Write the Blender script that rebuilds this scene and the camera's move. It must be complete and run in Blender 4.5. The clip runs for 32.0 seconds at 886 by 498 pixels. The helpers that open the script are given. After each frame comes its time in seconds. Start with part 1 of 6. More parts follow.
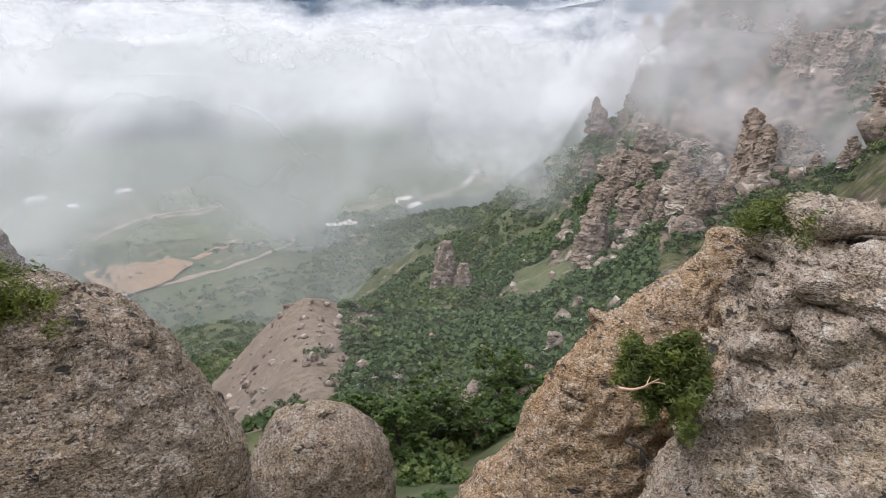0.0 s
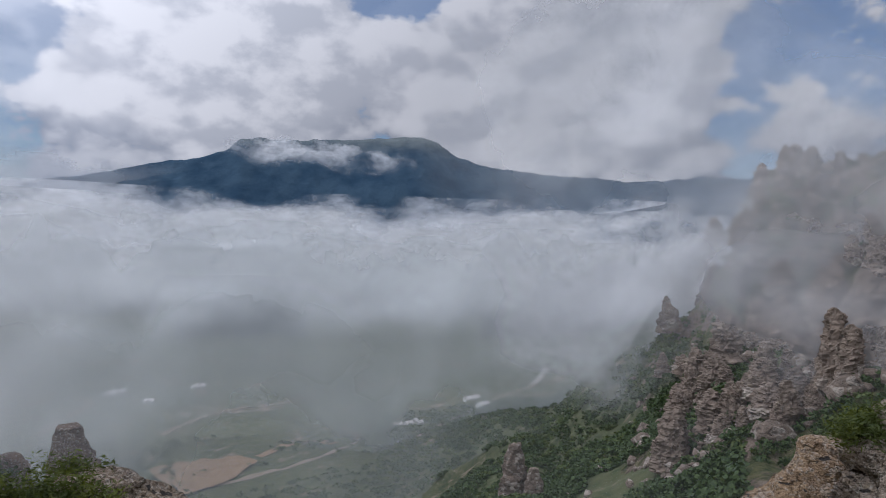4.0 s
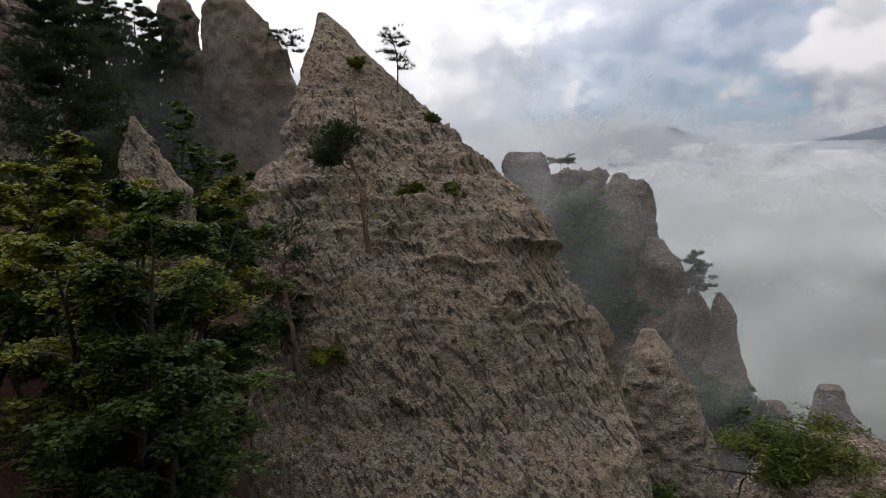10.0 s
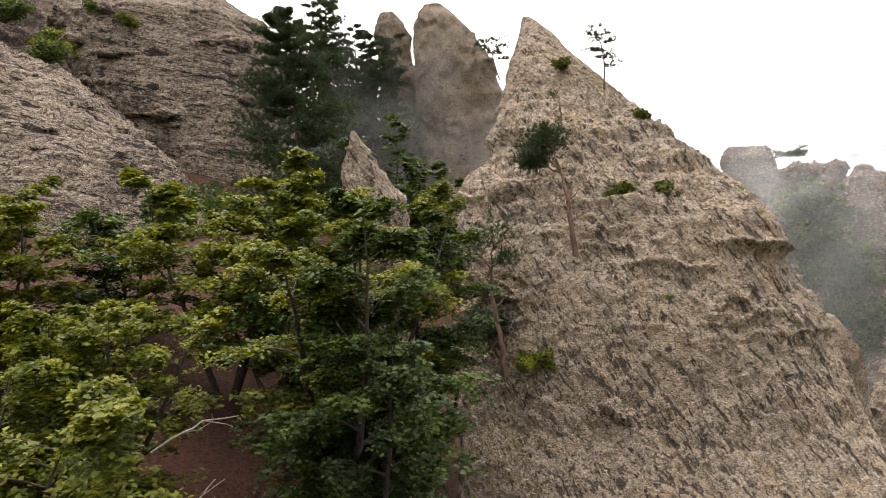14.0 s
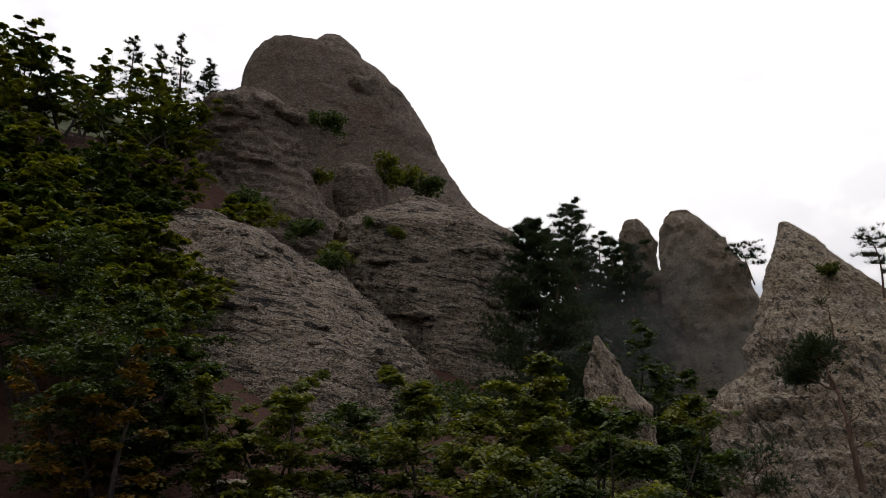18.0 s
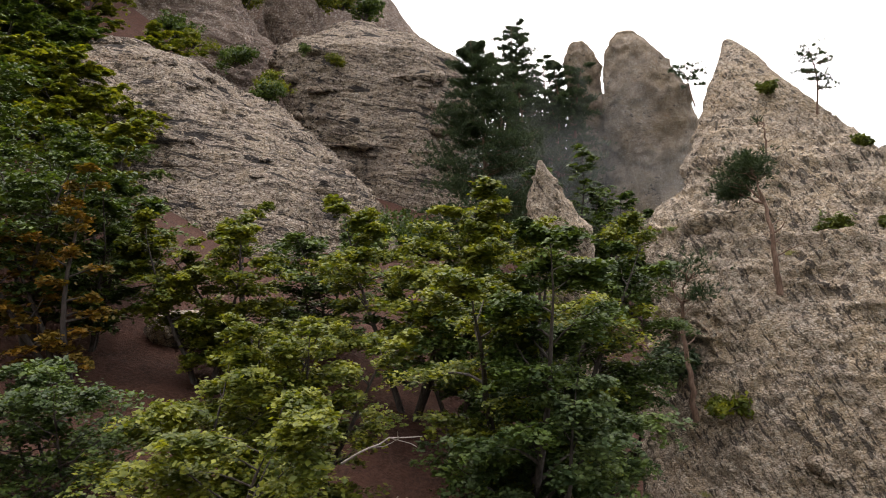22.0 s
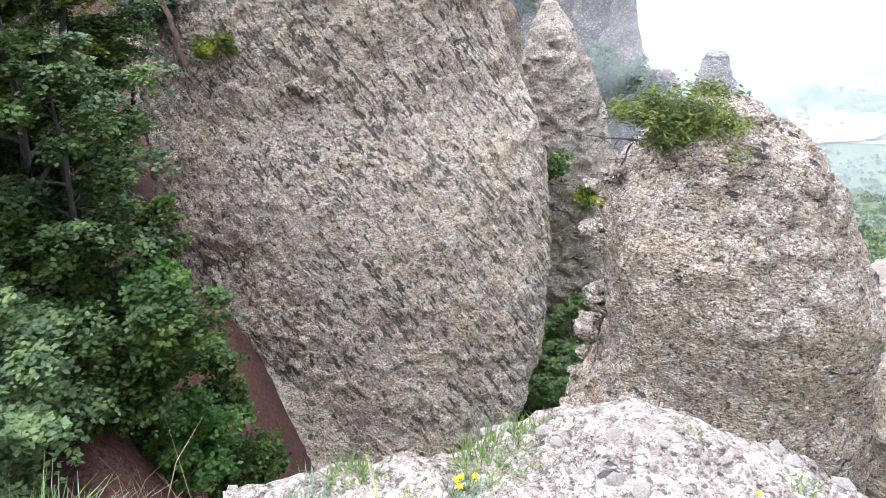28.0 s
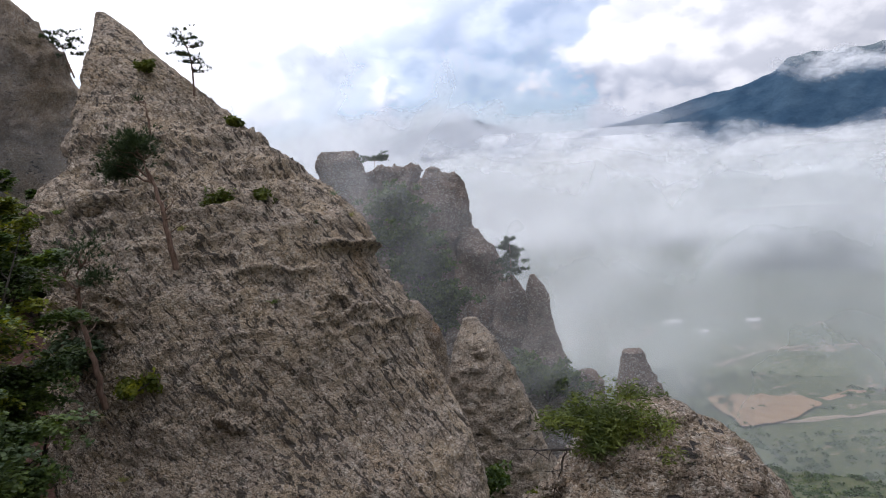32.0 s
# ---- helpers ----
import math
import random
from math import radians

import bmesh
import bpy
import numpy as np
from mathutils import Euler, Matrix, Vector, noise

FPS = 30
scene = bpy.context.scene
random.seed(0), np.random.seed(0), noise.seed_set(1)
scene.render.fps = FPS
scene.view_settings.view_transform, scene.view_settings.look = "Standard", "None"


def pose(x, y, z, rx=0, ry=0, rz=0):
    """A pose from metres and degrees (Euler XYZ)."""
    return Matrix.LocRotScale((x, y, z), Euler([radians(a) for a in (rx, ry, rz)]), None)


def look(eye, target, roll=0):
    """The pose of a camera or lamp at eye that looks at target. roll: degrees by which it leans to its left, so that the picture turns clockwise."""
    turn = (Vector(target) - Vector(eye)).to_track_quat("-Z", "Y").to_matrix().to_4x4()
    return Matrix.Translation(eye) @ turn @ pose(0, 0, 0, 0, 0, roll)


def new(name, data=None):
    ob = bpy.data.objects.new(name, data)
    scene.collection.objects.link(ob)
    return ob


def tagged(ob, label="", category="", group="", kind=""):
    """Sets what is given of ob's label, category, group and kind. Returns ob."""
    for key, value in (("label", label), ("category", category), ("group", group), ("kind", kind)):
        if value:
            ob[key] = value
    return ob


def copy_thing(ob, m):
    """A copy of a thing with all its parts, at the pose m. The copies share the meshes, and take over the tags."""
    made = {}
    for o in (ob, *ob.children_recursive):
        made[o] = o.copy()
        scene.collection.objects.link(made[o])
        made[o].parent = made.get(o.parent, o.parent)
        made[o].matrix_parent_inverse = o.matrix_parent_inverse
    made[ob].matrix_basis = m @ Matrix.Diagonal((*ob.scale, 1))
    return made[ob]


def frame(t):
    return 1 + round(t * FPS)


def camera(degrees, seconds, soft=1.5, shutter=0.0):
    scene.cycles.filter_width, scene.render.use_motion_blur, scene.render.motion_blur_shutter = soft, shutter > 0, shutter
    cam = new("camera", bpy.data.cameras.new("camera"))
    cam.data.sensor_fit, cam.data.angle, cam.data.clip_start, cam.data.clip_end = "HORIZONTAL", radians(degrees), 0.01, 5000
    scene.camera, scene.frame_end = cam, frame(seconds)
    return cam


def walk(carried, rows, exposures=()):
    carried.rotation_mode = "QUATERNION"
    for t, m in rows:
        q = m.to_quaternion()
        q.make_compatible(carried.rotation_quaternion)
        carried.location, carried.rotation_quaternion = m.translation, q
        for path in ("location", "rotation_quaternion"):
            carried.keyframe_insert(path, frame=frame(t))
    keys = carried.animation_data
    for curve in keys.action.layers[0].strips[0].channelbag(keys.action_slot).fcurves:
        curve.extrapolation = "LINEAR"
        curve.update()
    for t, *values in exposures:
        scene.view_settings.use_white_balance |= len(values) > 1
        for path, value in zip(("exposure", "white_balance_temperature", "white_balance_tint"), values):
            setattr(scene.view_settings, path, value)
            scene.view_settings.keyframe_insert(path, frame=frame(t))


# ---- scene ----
# Camera: a hand-held turn on a rock ledge. Rows: seconds, x, y, z, bearing, pitch, roll.
cam = camera(63.99, 32.0, 1.0)
PATH = [
    (0, -0.00, -0.00, -0.02, 32.73, -16.33, 2.08),
    (0.5, -0.00, 0.00, -0.01, 31.43, -12.09, 1.88),
    (1, 0.01, -0.00, -0.00, 31.26, -8.04, 2.19),
    (1.5, 0.01, -0.00, 0.00, 30.25, -4.63, 2.55),
    (2, 0.03, 0.00, -0.01, 29.22, -2.74, 2.53),
    (2.5, 0.02, -0.00, -0.00, 29.48, -2.49, 2.13),
    (4.5, -0.01, -0.01, -0.00, 22.91, 0.46, 1.51),
    (5, 0.01, -0.00, -0.03, 15.85, 1.64, 1.87),
    (5.5, 0.01, -0.00, -0.04, 6.85, 1.99, 2.03),
    (6, -0.02, 0.01, -0.03, 0.00, 1.50, 1.95),
    (6.5, -0.00, 0.03, -0.04, -10.26, 1.34, 0.93),
    (7, -0.02, 0.00, -0.03, -16.27, 0.95, 1.38),
    (7.5, -0.02, -0.01, -0.02, -22.52, 0.28, 1.63),
    (8, -0.01, -0.07, -0.01, -25.25, -0.44, 1.61),
    (8.5, -0.01, -0.08, 0.01, -29.70, -0.05, 0.89),
    (9, 0.01, -0.16, 0.02, -31.40, -0.75, 0.49),
    (9.5, 0.05, -0.14, 0.02, -30.63, -2.18, 0.39),
    (10, 0.06, -0.13, 0.01, -30.07, -4.77, 0.24),
    (10.5, 0.06, -0.10, 0.02, -31.22, -4.34, -0.32),
    (11, 0.05, -0.06, -0.03, -33.48, -2.29, -1.13),
    (11.5, 0.04, -0.02, -0.02, -33.76, -3.79, -1.35),
    (12, 0.02, 0.01, -0.02, -37.25, -3.04, -0.64),
    (12.5, -0.01, 0.03, -0.02, -37.90, -6.85, -0.53),
    (13, -0.02, 0.07, -0.02, -40.87, -6.56, -0.39),
    (13.5, -0.00, 0.08, -0.01, -43.37, -5.23, -1.19),
    (14, -0.03, 0.05, -0.03, -46.80, -4.21, -1.65),
    (14.5, -0.07, 0.03, -0.02, -52.09, -2.34, -1.80),
    (16.5, -0.06, -0.01, 0.03, -62.16, 2.32, -0.28),
    (17, -0.06, -0.04, 0.03, -64.50, 5.70, 0.18),
    (17.5, -0.04, -0.03, 0.06, -66.90, 9.58, 0.57),
    (18, -0.03, -0.03, 0.07, -65.93, 11.94, 1.55),
    (18.5, -0.02, 0.01, 0.11, -66.47, 14.55, 1.95),
    (19, -0.07, -0.02, 0.05, -63.79, 15.61, 5.32),
    (19.5, -0.08, -0.03, 0.09, -65.29, 16.01, 6.09),
    (20, -0.06, -0.04, 0.04, -67.00, 15.62, 5.68),
    (20.5, -0.06, -0.04, 0.07, -63.92, 15.17, 4.29),
    (21, -0.05, -0.09, 0.03, -63.74, 12.36, 2.57),
    (21.5, -0.10, -0.05, -0.03, -63.10, 4.06, 0.27),
    (22, -0.11, 0.03, -0.04, -61.38, -1.58, -0.48),
    (22.5, -0.13, 0.02, -0.03, -58.62, -5.92, -0.86),
    (23, -0.13, 0.04, -0.04, -57.33, -10.31, -1.21),
    (23.5, -0.13, 0.07, -0.02, -56.42, -12.07, -1.35),
    (24, -0.06, 0.04, -0.04, -54.08, -14.49, -0.64),
    (24.5, -0.06, 0.05, -0.03, -51.89, -18.41, -0.66),
    (26.5, -0.03, -0.03, -0.03, -43.79, -33.72, -3.69),
    (27, -0.01, 0.00, -0.04, -33.65, -33.02, -1.21),
    (27.5, 0.01, 0.01, -0.03, -26.35, -31.24, -0.55),
    (28, 0.03, 0.04, -0.04, -22.13, -29.98, -0.51),
    (28.5, 0.05, 0.02, -0.02, -16.94, -29.27, -0.50),
    (29, 0.08, 0.04, -0.01, -13.32, -27.33, -1.20),
    (29.5, 0.10, 0.08, 0.01, -13.14, -22.43, -3.37),
    (30, 0.09, 0.07, 0.03, -14.89, -17.79, -4.71),
    (30.5, 0.09, 0.07, 0.05, -14.82, -13.82, -4.19),
    (31, 0.08, 0.05, 0.06, -16.54, -10.12, -4.17),
    (31.5, 0.08, 0.06, 0.07, -15.81, -7.42, -4.18),
    (32, 0.08, 0.06, 0.07, -15.73, -5.29, -3.38),
]


def aim(x, y, z, bearing, pitch, roll):
    b, p = radians(bearing), radians(pitch)
    way = Vector((math.sin(b) * math.cos(p), math.cos(b) * math.cos(p), math.sin(p)))
    return look(Vector((x, y, z)), Vector((x, y, z)) + way * 10, roll)


EXPOSURES = [(0, -0.62, 6150, 16), (1, -1.1, 5800, 15), (2, -1.5, 5750, 15), (4.5, -1.75, 5700, 16), (6, -2.0, 5750, 16), (9, -1.75, 6150, 15), (11, -1.4, 6500, 15), (12, -1.15, 6800, 16), (13, -0.4, 6850, 16), (14.5, 0.05, 6850, 16), (16.5, -0.5, 6850, 16),
             (17.5, -1.5, 6600, 15), (19, -2.4, 6100, 14), (20.8, -2.65, 5900, 14), (21.5, -1.9, 6400, 15), (22, -0.15, 6600, 16), (23, 1.4, 5900, 13), (24.5, 1.6, 5600, 12), (27, 1.2, 5500, 15),
             (29, 0.7, 5350, 14), (30, 0.2, 5600, 16), (31, -0.45, 6000, 18), (32, -1.0, 5900, 17)]
walk(cam, [(t, aim(*row)) for t, *row in PATH], EXPOSURES)

# ---- sky and sun: broken cloud, a veiled sun high behind the hill ----
SUN_BEARING, SUN_HEIGHT = -62.0, 56.0
world = bpy.data.worlds.new("sky")
scene.world = world
world.use_nodes = True


class Nodes:
    """Short hand for building a node tree."""

    def __init__(self, tree):
        self.tree = tree
        tree.nodes.clear()

    def add(self, kind, **values):
        node = self.tree.nodes.new(kind)
        for key, value in values.items():
            if key in node.inputs.keys():
                self.put(node.inputs[key], value)
        return node

    def put(self, socket, value):
        if isinstance(value, bpy.types.NodeSocket):
            self.tree.links.new(value, socket)
        else:
            socket.default_value = value

    def math(self, op, a, b=0.0, clamp=False):
        node = self.tree.nodes.new("ShaderNodeMath")
        node.operation, node.use_clamp = op, clamp
        self.put(node.inputs[0], a), self.put(node.inputs[1], b)
        return node.outputs[0]

    def vmath(self, op, a, b=(0, 0, 0)):
        node = self.tree.nodes.new("ShaderNodeVectorMath")
        node.operation = op
        self.put(node.inputs[0], a), self.put(node.inputs[1], b)
        return node.outputs[0]

    def noise(self, vector, scale, detail=6.0, rough=0.55, distort=0.0):
        node = self.tree.nodes.new("ShaderNodeTexNoise")
        self.put(node.inputs["Vector"], vector)
        self.put(node.inputs["Scale"], scale), self.put(node.inputs["Detail"], detail)
        self.put(node.inputs["Roughness"], rough), self.put(node.inputs["Distortion"], distort)
        return node.outputs["Fac"]

    def voronoi(self, vector, scale, feature="F1", out="Distance", rand=1.0):
        node = self.tree.nodes.new("ShaderNodeTexVoronoi")
        node.feature = feature
        self.put(node.inputs["Vector"], vector), self.put(node.inputs["Scale"], scale)
        self.put(node.inputs["Randomness"], rand)
        return node.outputs[out]

    def ramp(self, fac, low, high, to_low=0.0, to_high=1.0):
        node = self.tree.nodes.new("ShaderNodeMapRange")
        node.interpolation_type = "SMOOTHSTEP"
        for socket, value in zip(node.inputs, (fac, low, high, to_low, to_high)):
            self.put(socket, value)
        return node.outputs[0]

    def mix(self, fac, a, b, blend="MIX"):
        node = self.tree.nodes.new("ShaderNodeMix")
        node.data_type, node.blend_type = "RGBA", blend
        self.put(node.inputs[0], fac), self.put(node.inputs[6], a), self.put(node.inputs[7], b)
        return node.outputs[2]

    def coords(self, out="Object"):
        return self.tree.nodes.new("ShaderNodeTexCoord").outputs[out]

    def split(self, vector):
        node = self.tree.nodes.new("ShaderNodeSeparateXYZ")
        self.put(node.inputs[0], vector)
        return node.outputs

    def dot(self, vector, axis):
        node = self.tree.nodes.new("ShaderNodeVectorMath")
        node.operation = "DOT_PRODUCT"
        self.put(node.inputs[0], vector), self.put(node.inputs[1], axis)
        return node.outputs["Value"]

    def joined(self, x, y, z):
        node = self.tree.nodes.new("ShaderNodeCombineXYZ")
        for socket, value in zip(node.inputs, (x, y, z)):
            self.put(socket, value)
        return node.outputs[0]

    def scaled(self, vector, x, y, z):
        return self.vmath("MULTIPLY", vector, (x, y, z))


w = Nodes(world.node_tree)
sky = w.add("ShaderNodeTexSky")
sky.sky_type, sky.sun_disc = "NISHITA", False
sky.sun_elevation, sky.sun_rotation = radians(SUN_HEIGHT), radians(SUN_BEARING)
ray = w.coords("Generated")
rx, ry, rz = w.split(ray)
flat = w.math("ADD", w.math("MAXIMUM", rz, 0.0), 0.16)
deck = w.vmath("DIVIDE", ray, w.tree.nodes.new("ShaderNodeCombineXYZ").outputs[0])
for socket in deck.node.inputs[1].links[0].from_node.inputs:
    w.put(socket, flat)
SUNWAY = (math.sin(radians(SUN_BEARING)) * math.cos(radians(SUN_HEIGHT)), math.cos(radians(SUN_BEARING)) * math.cos(radians(SUN_HEIGHT)), math.sin(radians(SUN_HEIGHT)))


def heaped(way):
    """How much cloud lies along a way: heaped cumulus low down, a broken deck above."""
    stretched = w.vmath("ADD", w.scaled(way, 1.0, 1.0, 1.5), (0.35, 1.9, 0.6))
    heap = w.noise(stretched, 2.3, 12.0, 0.6, 0.0)
    wisp = w.tree.nodes.new("ShaderNodeTexNoise")
    w.put(wisp.inputs["Vector"], stretched), w.put(wisp.inputs["Scale"], 9.0), w.put(wisp.inputs["Detail"], 5.0)
    swirl = w.scaled(wisp.outputs["Color"], 0.10, 0.10, 0.10)
    bulge = w.voronoi(w.vmath("ADD", stretched, swirl), 8.0)
    knob = w.voronoi(w.vmath("ADD", stretched, w.scaled(swirl, 0.6, 0.6, 0.6)), 19.0)
    curd = w.voronoi(w.vmath("ADD", stretched, w.scaled(swirl, 0.3, 0.3, 0.3)), 46.0)
    sheet = w.noise(deck, 0.55, 5.0, 0.6)
    puffs = w.math("ADD", w.math("MULTIPLY", bulge, -0.13), w.math("ADD", w.math("MULTIPLY", knob, -0.060), w.math("MULTIPLY", curd, -0.026)))
    return w.math("ADD", w.math("ADD", w.math("MULTIPLY", heap, 0.80), w.math("MULTIPLY", sheet, 0.12)), w.math("ADD", puffs, 0.135))


def toward_sky(bearing, height, inner, outer):
    """1 within the inner angle of a way in the sky, falling to 0 at the outer one."""
    b, e = radians(bearing), radians(height)
    way = (math.sin(b) * math.cos(e), math.cos(b) * math.cos(e), math.sin(e))
    return w.ramp(w.dot(ray, way), math.cos(radians(outer)), math.cos(radians(inner)))


amount = heaped(ray)
toward = heaped(w.vmath("ADD", ray, (SUNWAY[0] * 0.035, SUNWAY[1] * 0.035, SUNWAY[2] * 0.035)))
lit = w.ramp(w.math("SUBTRACT", amount, toward), -0.05, 0.055)
# blue gaps above the cumulus over the valley, a thick heap over the mountain; unseen cloud added behind the camera to
# brighten the crag
for bearing, height, inner, outer, more in ((-5, 19, 3, 11, -0.12), (24, 27, 4, 11, -0.16), (10, 32, 4, 14, -0.12), (44, 32, 4, 12, -0.10), (8, 12, 4, 13, 0.09), (36, 13, 6, 15, 0.10), (-40, 15, 3, 14, 0.04), (150, 45, 25, 85, 0.07)):
    amount = w.math("ADD", amount, w.math("MULTIPLY", toward_sky(bearing, height, inner, outer), more))
shade = w.math("ADD", w.math("MULTIPLY", lit, 0.42), w.ramp(w.math("ADD", rz, w.math("MULTIPLY", w.math("SUBTRACT", amount, 0.5), 0.5)), 0.06, 0.20, 0.0, 0.58))
shade = w.mix(w.ramp(w.dot(ray, SUNWAY), 0.35, 0.8, 0.0, 0.62), shade, (1, 1, 1, 1))
cloud = w.mix(shade, (0.36, 0.42, 0.52, 1), (1.36, 1.34, 1.30, 1))
away = w.ramp(w.dot(ray, SUNWAY), 0.2, 0.8, 0.16, 0.88)
cover = w.ramp(amount, 0.425, 0.47, away, 1.0)
near_sun = w.tree.nodes.new("ShaderNodeVectorMath")
near_sun.operation = "DOT_PRODUCT"
w.put(near_sun.inputs[0], ray), w.put(near_sun.inputs[1], SUNWAY)
glare = w.ramp(near_sun.outputs["Value"], 0.12, 0.95, 1.0, 3.1)
blue = w.tree.nodes.new("ShaderNodeBackground")
white = w.tree.nodes.new("ShaderNodeBackground")
w.put(blue.inputs[0], w.mix(1.0, sky.outputs[0], (1.3, 1.45, 1.55, 1), "MULTIPLY")), w.put(blue.inputs[1], 0.15)
w.put(white.inputs[0], cloud), w.put(white.inputs[1], w.math("MULTIPLY", glare, 1.15))
both = w.tree.nodes.new("ShaderNodeMixShader")
w.put(both.inputs[0], cover), w.put(both.inputs[1], blue.outputs[0]), w.put(both.inputs[2], white.outputs[0])
out = w.tree.nodes.new("ShaderNodeOutputWorld")
w.put(out.inputs[0], both.outputs[0])

sun = new("sun", bpy.data.lights.new("sun", "SUN"))
sun.data.energy, sun.data.angle, sun.data.color = 1.1, radians(22), (1.0, 0.93, 0.82)
sb, sh = radians(SUN_BEARING), radians(SUN_HEIGHT)
sun.matrix_world = look(Vector((math.sin(sb) * math.cos(sh), math.cos(sb) * math.cos(sh), math.sin(sh))) * 200, (0, 0, 0))


# ---- materials ----
def material(name):
    m = bpy.data.materials.new(name)
    m.use_nodes = True
    return m, Nodes(m.node_tree)


def surface(n, color, rough=0.9, bump=None, strength=0.5, depth=0.05, spec=0.2, metal=0.0):
    shader = n.add("ShaderNodeBsdfPrincipled")
    n.put(shader.inputs["Base Color"], color), n.put(shader.inputs["Roughness"], rough)
    n.put(shader.inputs["Specular IOR Level"], spec), n.put(shader.inputs["Metallic"], metal)
    if bump is not None:
        b = n.tree.nodes.new("ShaderNodeBump")
        n.put(b.inputs["Strength"], strength), n.put(b.inputs["Distance"], depth), n.put(b.inputs["Height"], bump)
        n.put(shader.inputs["Normal"], b.outputs[0])
    o = n.tree.nodes.new("ShaderNodeOutputMaterial")
    n.put(o.inputs[0], shader.outputs[0])
    return shader


def grain_axes(turn, slope):
    """Unit axes across and along a streaky grain that runs down a face which looks back along a bearing."""
    b = radians(turn)
    u = Vector((math.cos(b), -math.sin(b), 0))
    k = radians(slope)
    along = u * math.cos(k) - Vector((0, 0, 1)) * math.sin(k)
    across = u * math.sin(k) + Vector((0, 0, 1)) * math.cos(k)
    return across, along, Vector((math.sin(b), math.cos(b), 0))


def conglomerate(name, grey, tan, rust, pebble=14.0, dark=0.6, rusty=0.6, lichen=0.25, grain=None, streak=7.0, relief=0.04, slender=0.2, stain=0.28, spots=0.0):
    """Pebbly, weathered conglomerate: stones of every shade set close in a matrix, short clefts along its grain
    (bearing and slope), lichen, rust. The shade in gaps and clefts is painted into the colour.
    """
    m, n = material(name)
    p = n.coords()
    big = n.noise(p, stain, 5, 0.6)
    mid = n.noise(p, 1.1, 7, 0.66, 0.4)
    if grain:
        across, along, out = grain_axes(*grain)
        q = n.joined(n.dot(p, across), n.math("MULTIPLY", n.dot(p, along), slender), n.dot(p, out))
    else:
        q = n.scaled(p, 0.6, 0.6, 1.5)
    base = n.mix(n.ramp(mid, 0.36, 0.66), grey, tan)
    base = n.mix(n.ramp(big, 0.66 - 0.16 * rusty, 0.80), base, rust)
    crust = n.noise(n.vmath("ADD", p, (7, 3, 1)), 4.6, 8, 0.75)
    base = n.mix(n.math("MULTIPLY", n.ramp(crust, 0.53, 0.60), lichen), base, (0.60, 0.57, 0.50, 1))
    base = n.mix(n.ramp(crust, 0.38, 0.46, 0.32, 0.0), base, n.mix(1.0, base, (0.52, 0.49, 0.47, 1), "MULTIPLY"))
    if spots:
        base = n.mix(n.math("MULTIPLY", n.ramp(n.noise(n.vmath("ADD", p, (2, 9, 4)), 2.6, 3, 0.5, 0.3), 0.65, 0.69), spots), base, (0.10, 0.095, 0.075, 1))
    # stones, each of its own tone; the shade in their gaps is put into the colour
    bend = n.tree.nodes.new("ShaderNodeTexNoise")
    n.put(bend.inputs["Vector"], p), n.put(bend.inputs["Scale"], pebble * 0.7), n.put(bend.inputs["Detail"], 3.0)
    k = 1.3 / pebble
    warped = n.vmath("ADD", n.scaled(p, 1.0, 1.0, 1.35), n.scaled(bend.outputs["Color"], k, k, k))
    stones = n.voronoi(warped, pebble)
    tint = n.split(n.voronoi(warped, pebble, out="Color"))
    base = n.mix(n.ramp(tint[0], 0.25, 0.85, 0.42, 0.0), base, n.mix(1.0, base, (0.50, 0.48, 0.47, 1), "MULTIPLY"))
    base = n.mix(n.ramp(tint[1], 0.65, 0.95, 0.0, 0.42), base, (0.66, 0.61, 0.53, 1))
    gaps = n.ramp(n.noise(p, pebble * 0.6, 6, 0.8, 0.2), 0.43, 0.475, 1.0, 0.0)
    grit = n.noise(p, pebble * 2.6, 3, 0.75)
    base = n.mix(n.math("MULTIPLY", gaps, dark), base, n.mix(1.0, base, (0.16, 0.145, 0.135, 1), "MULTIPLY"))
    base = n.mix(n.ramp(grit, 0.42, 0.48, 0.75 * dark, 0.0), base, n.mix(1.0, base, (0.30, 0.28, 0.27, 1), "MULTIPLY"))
    # clefts: thin and short, in flocks, their shadow painted dark besides the bump
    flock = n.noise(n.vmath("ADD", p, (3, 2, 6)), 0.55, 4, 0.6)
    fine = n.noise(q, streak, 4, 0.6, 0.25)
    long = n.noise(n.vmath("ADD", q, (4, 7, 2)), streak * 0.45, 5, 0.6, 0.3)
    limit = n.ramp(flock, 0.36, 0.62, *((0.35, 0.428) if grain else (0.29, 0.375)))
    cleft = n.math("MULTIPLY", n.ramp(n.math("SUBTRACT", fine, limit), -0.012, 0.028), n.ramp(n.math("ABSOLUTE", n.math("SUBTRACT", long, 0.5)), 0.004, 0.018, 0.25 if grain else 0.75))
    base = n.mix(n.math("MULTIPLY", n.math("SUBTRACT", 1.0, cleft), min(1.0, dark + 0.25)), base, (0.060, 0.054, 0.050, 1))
    h = n.math("ADD", n.math("MULTIPLY", cleft, 1.2), n.math("ADD", n.math("MULTIPLY", fine, 1.6), n.math("MULTIPLY", long, 2.2)))
    h = n.math("ADD", h, n.math("ADD", n.math("MULTIPLY", n.ramp(stones, 0.15, 0.75, 0.55, 0.0), 1.0), n.math("MULTIPLY", grit, 0.5)))
    surface(n, base, 0.95, h, 1.0, relief, 0.1)
    return m


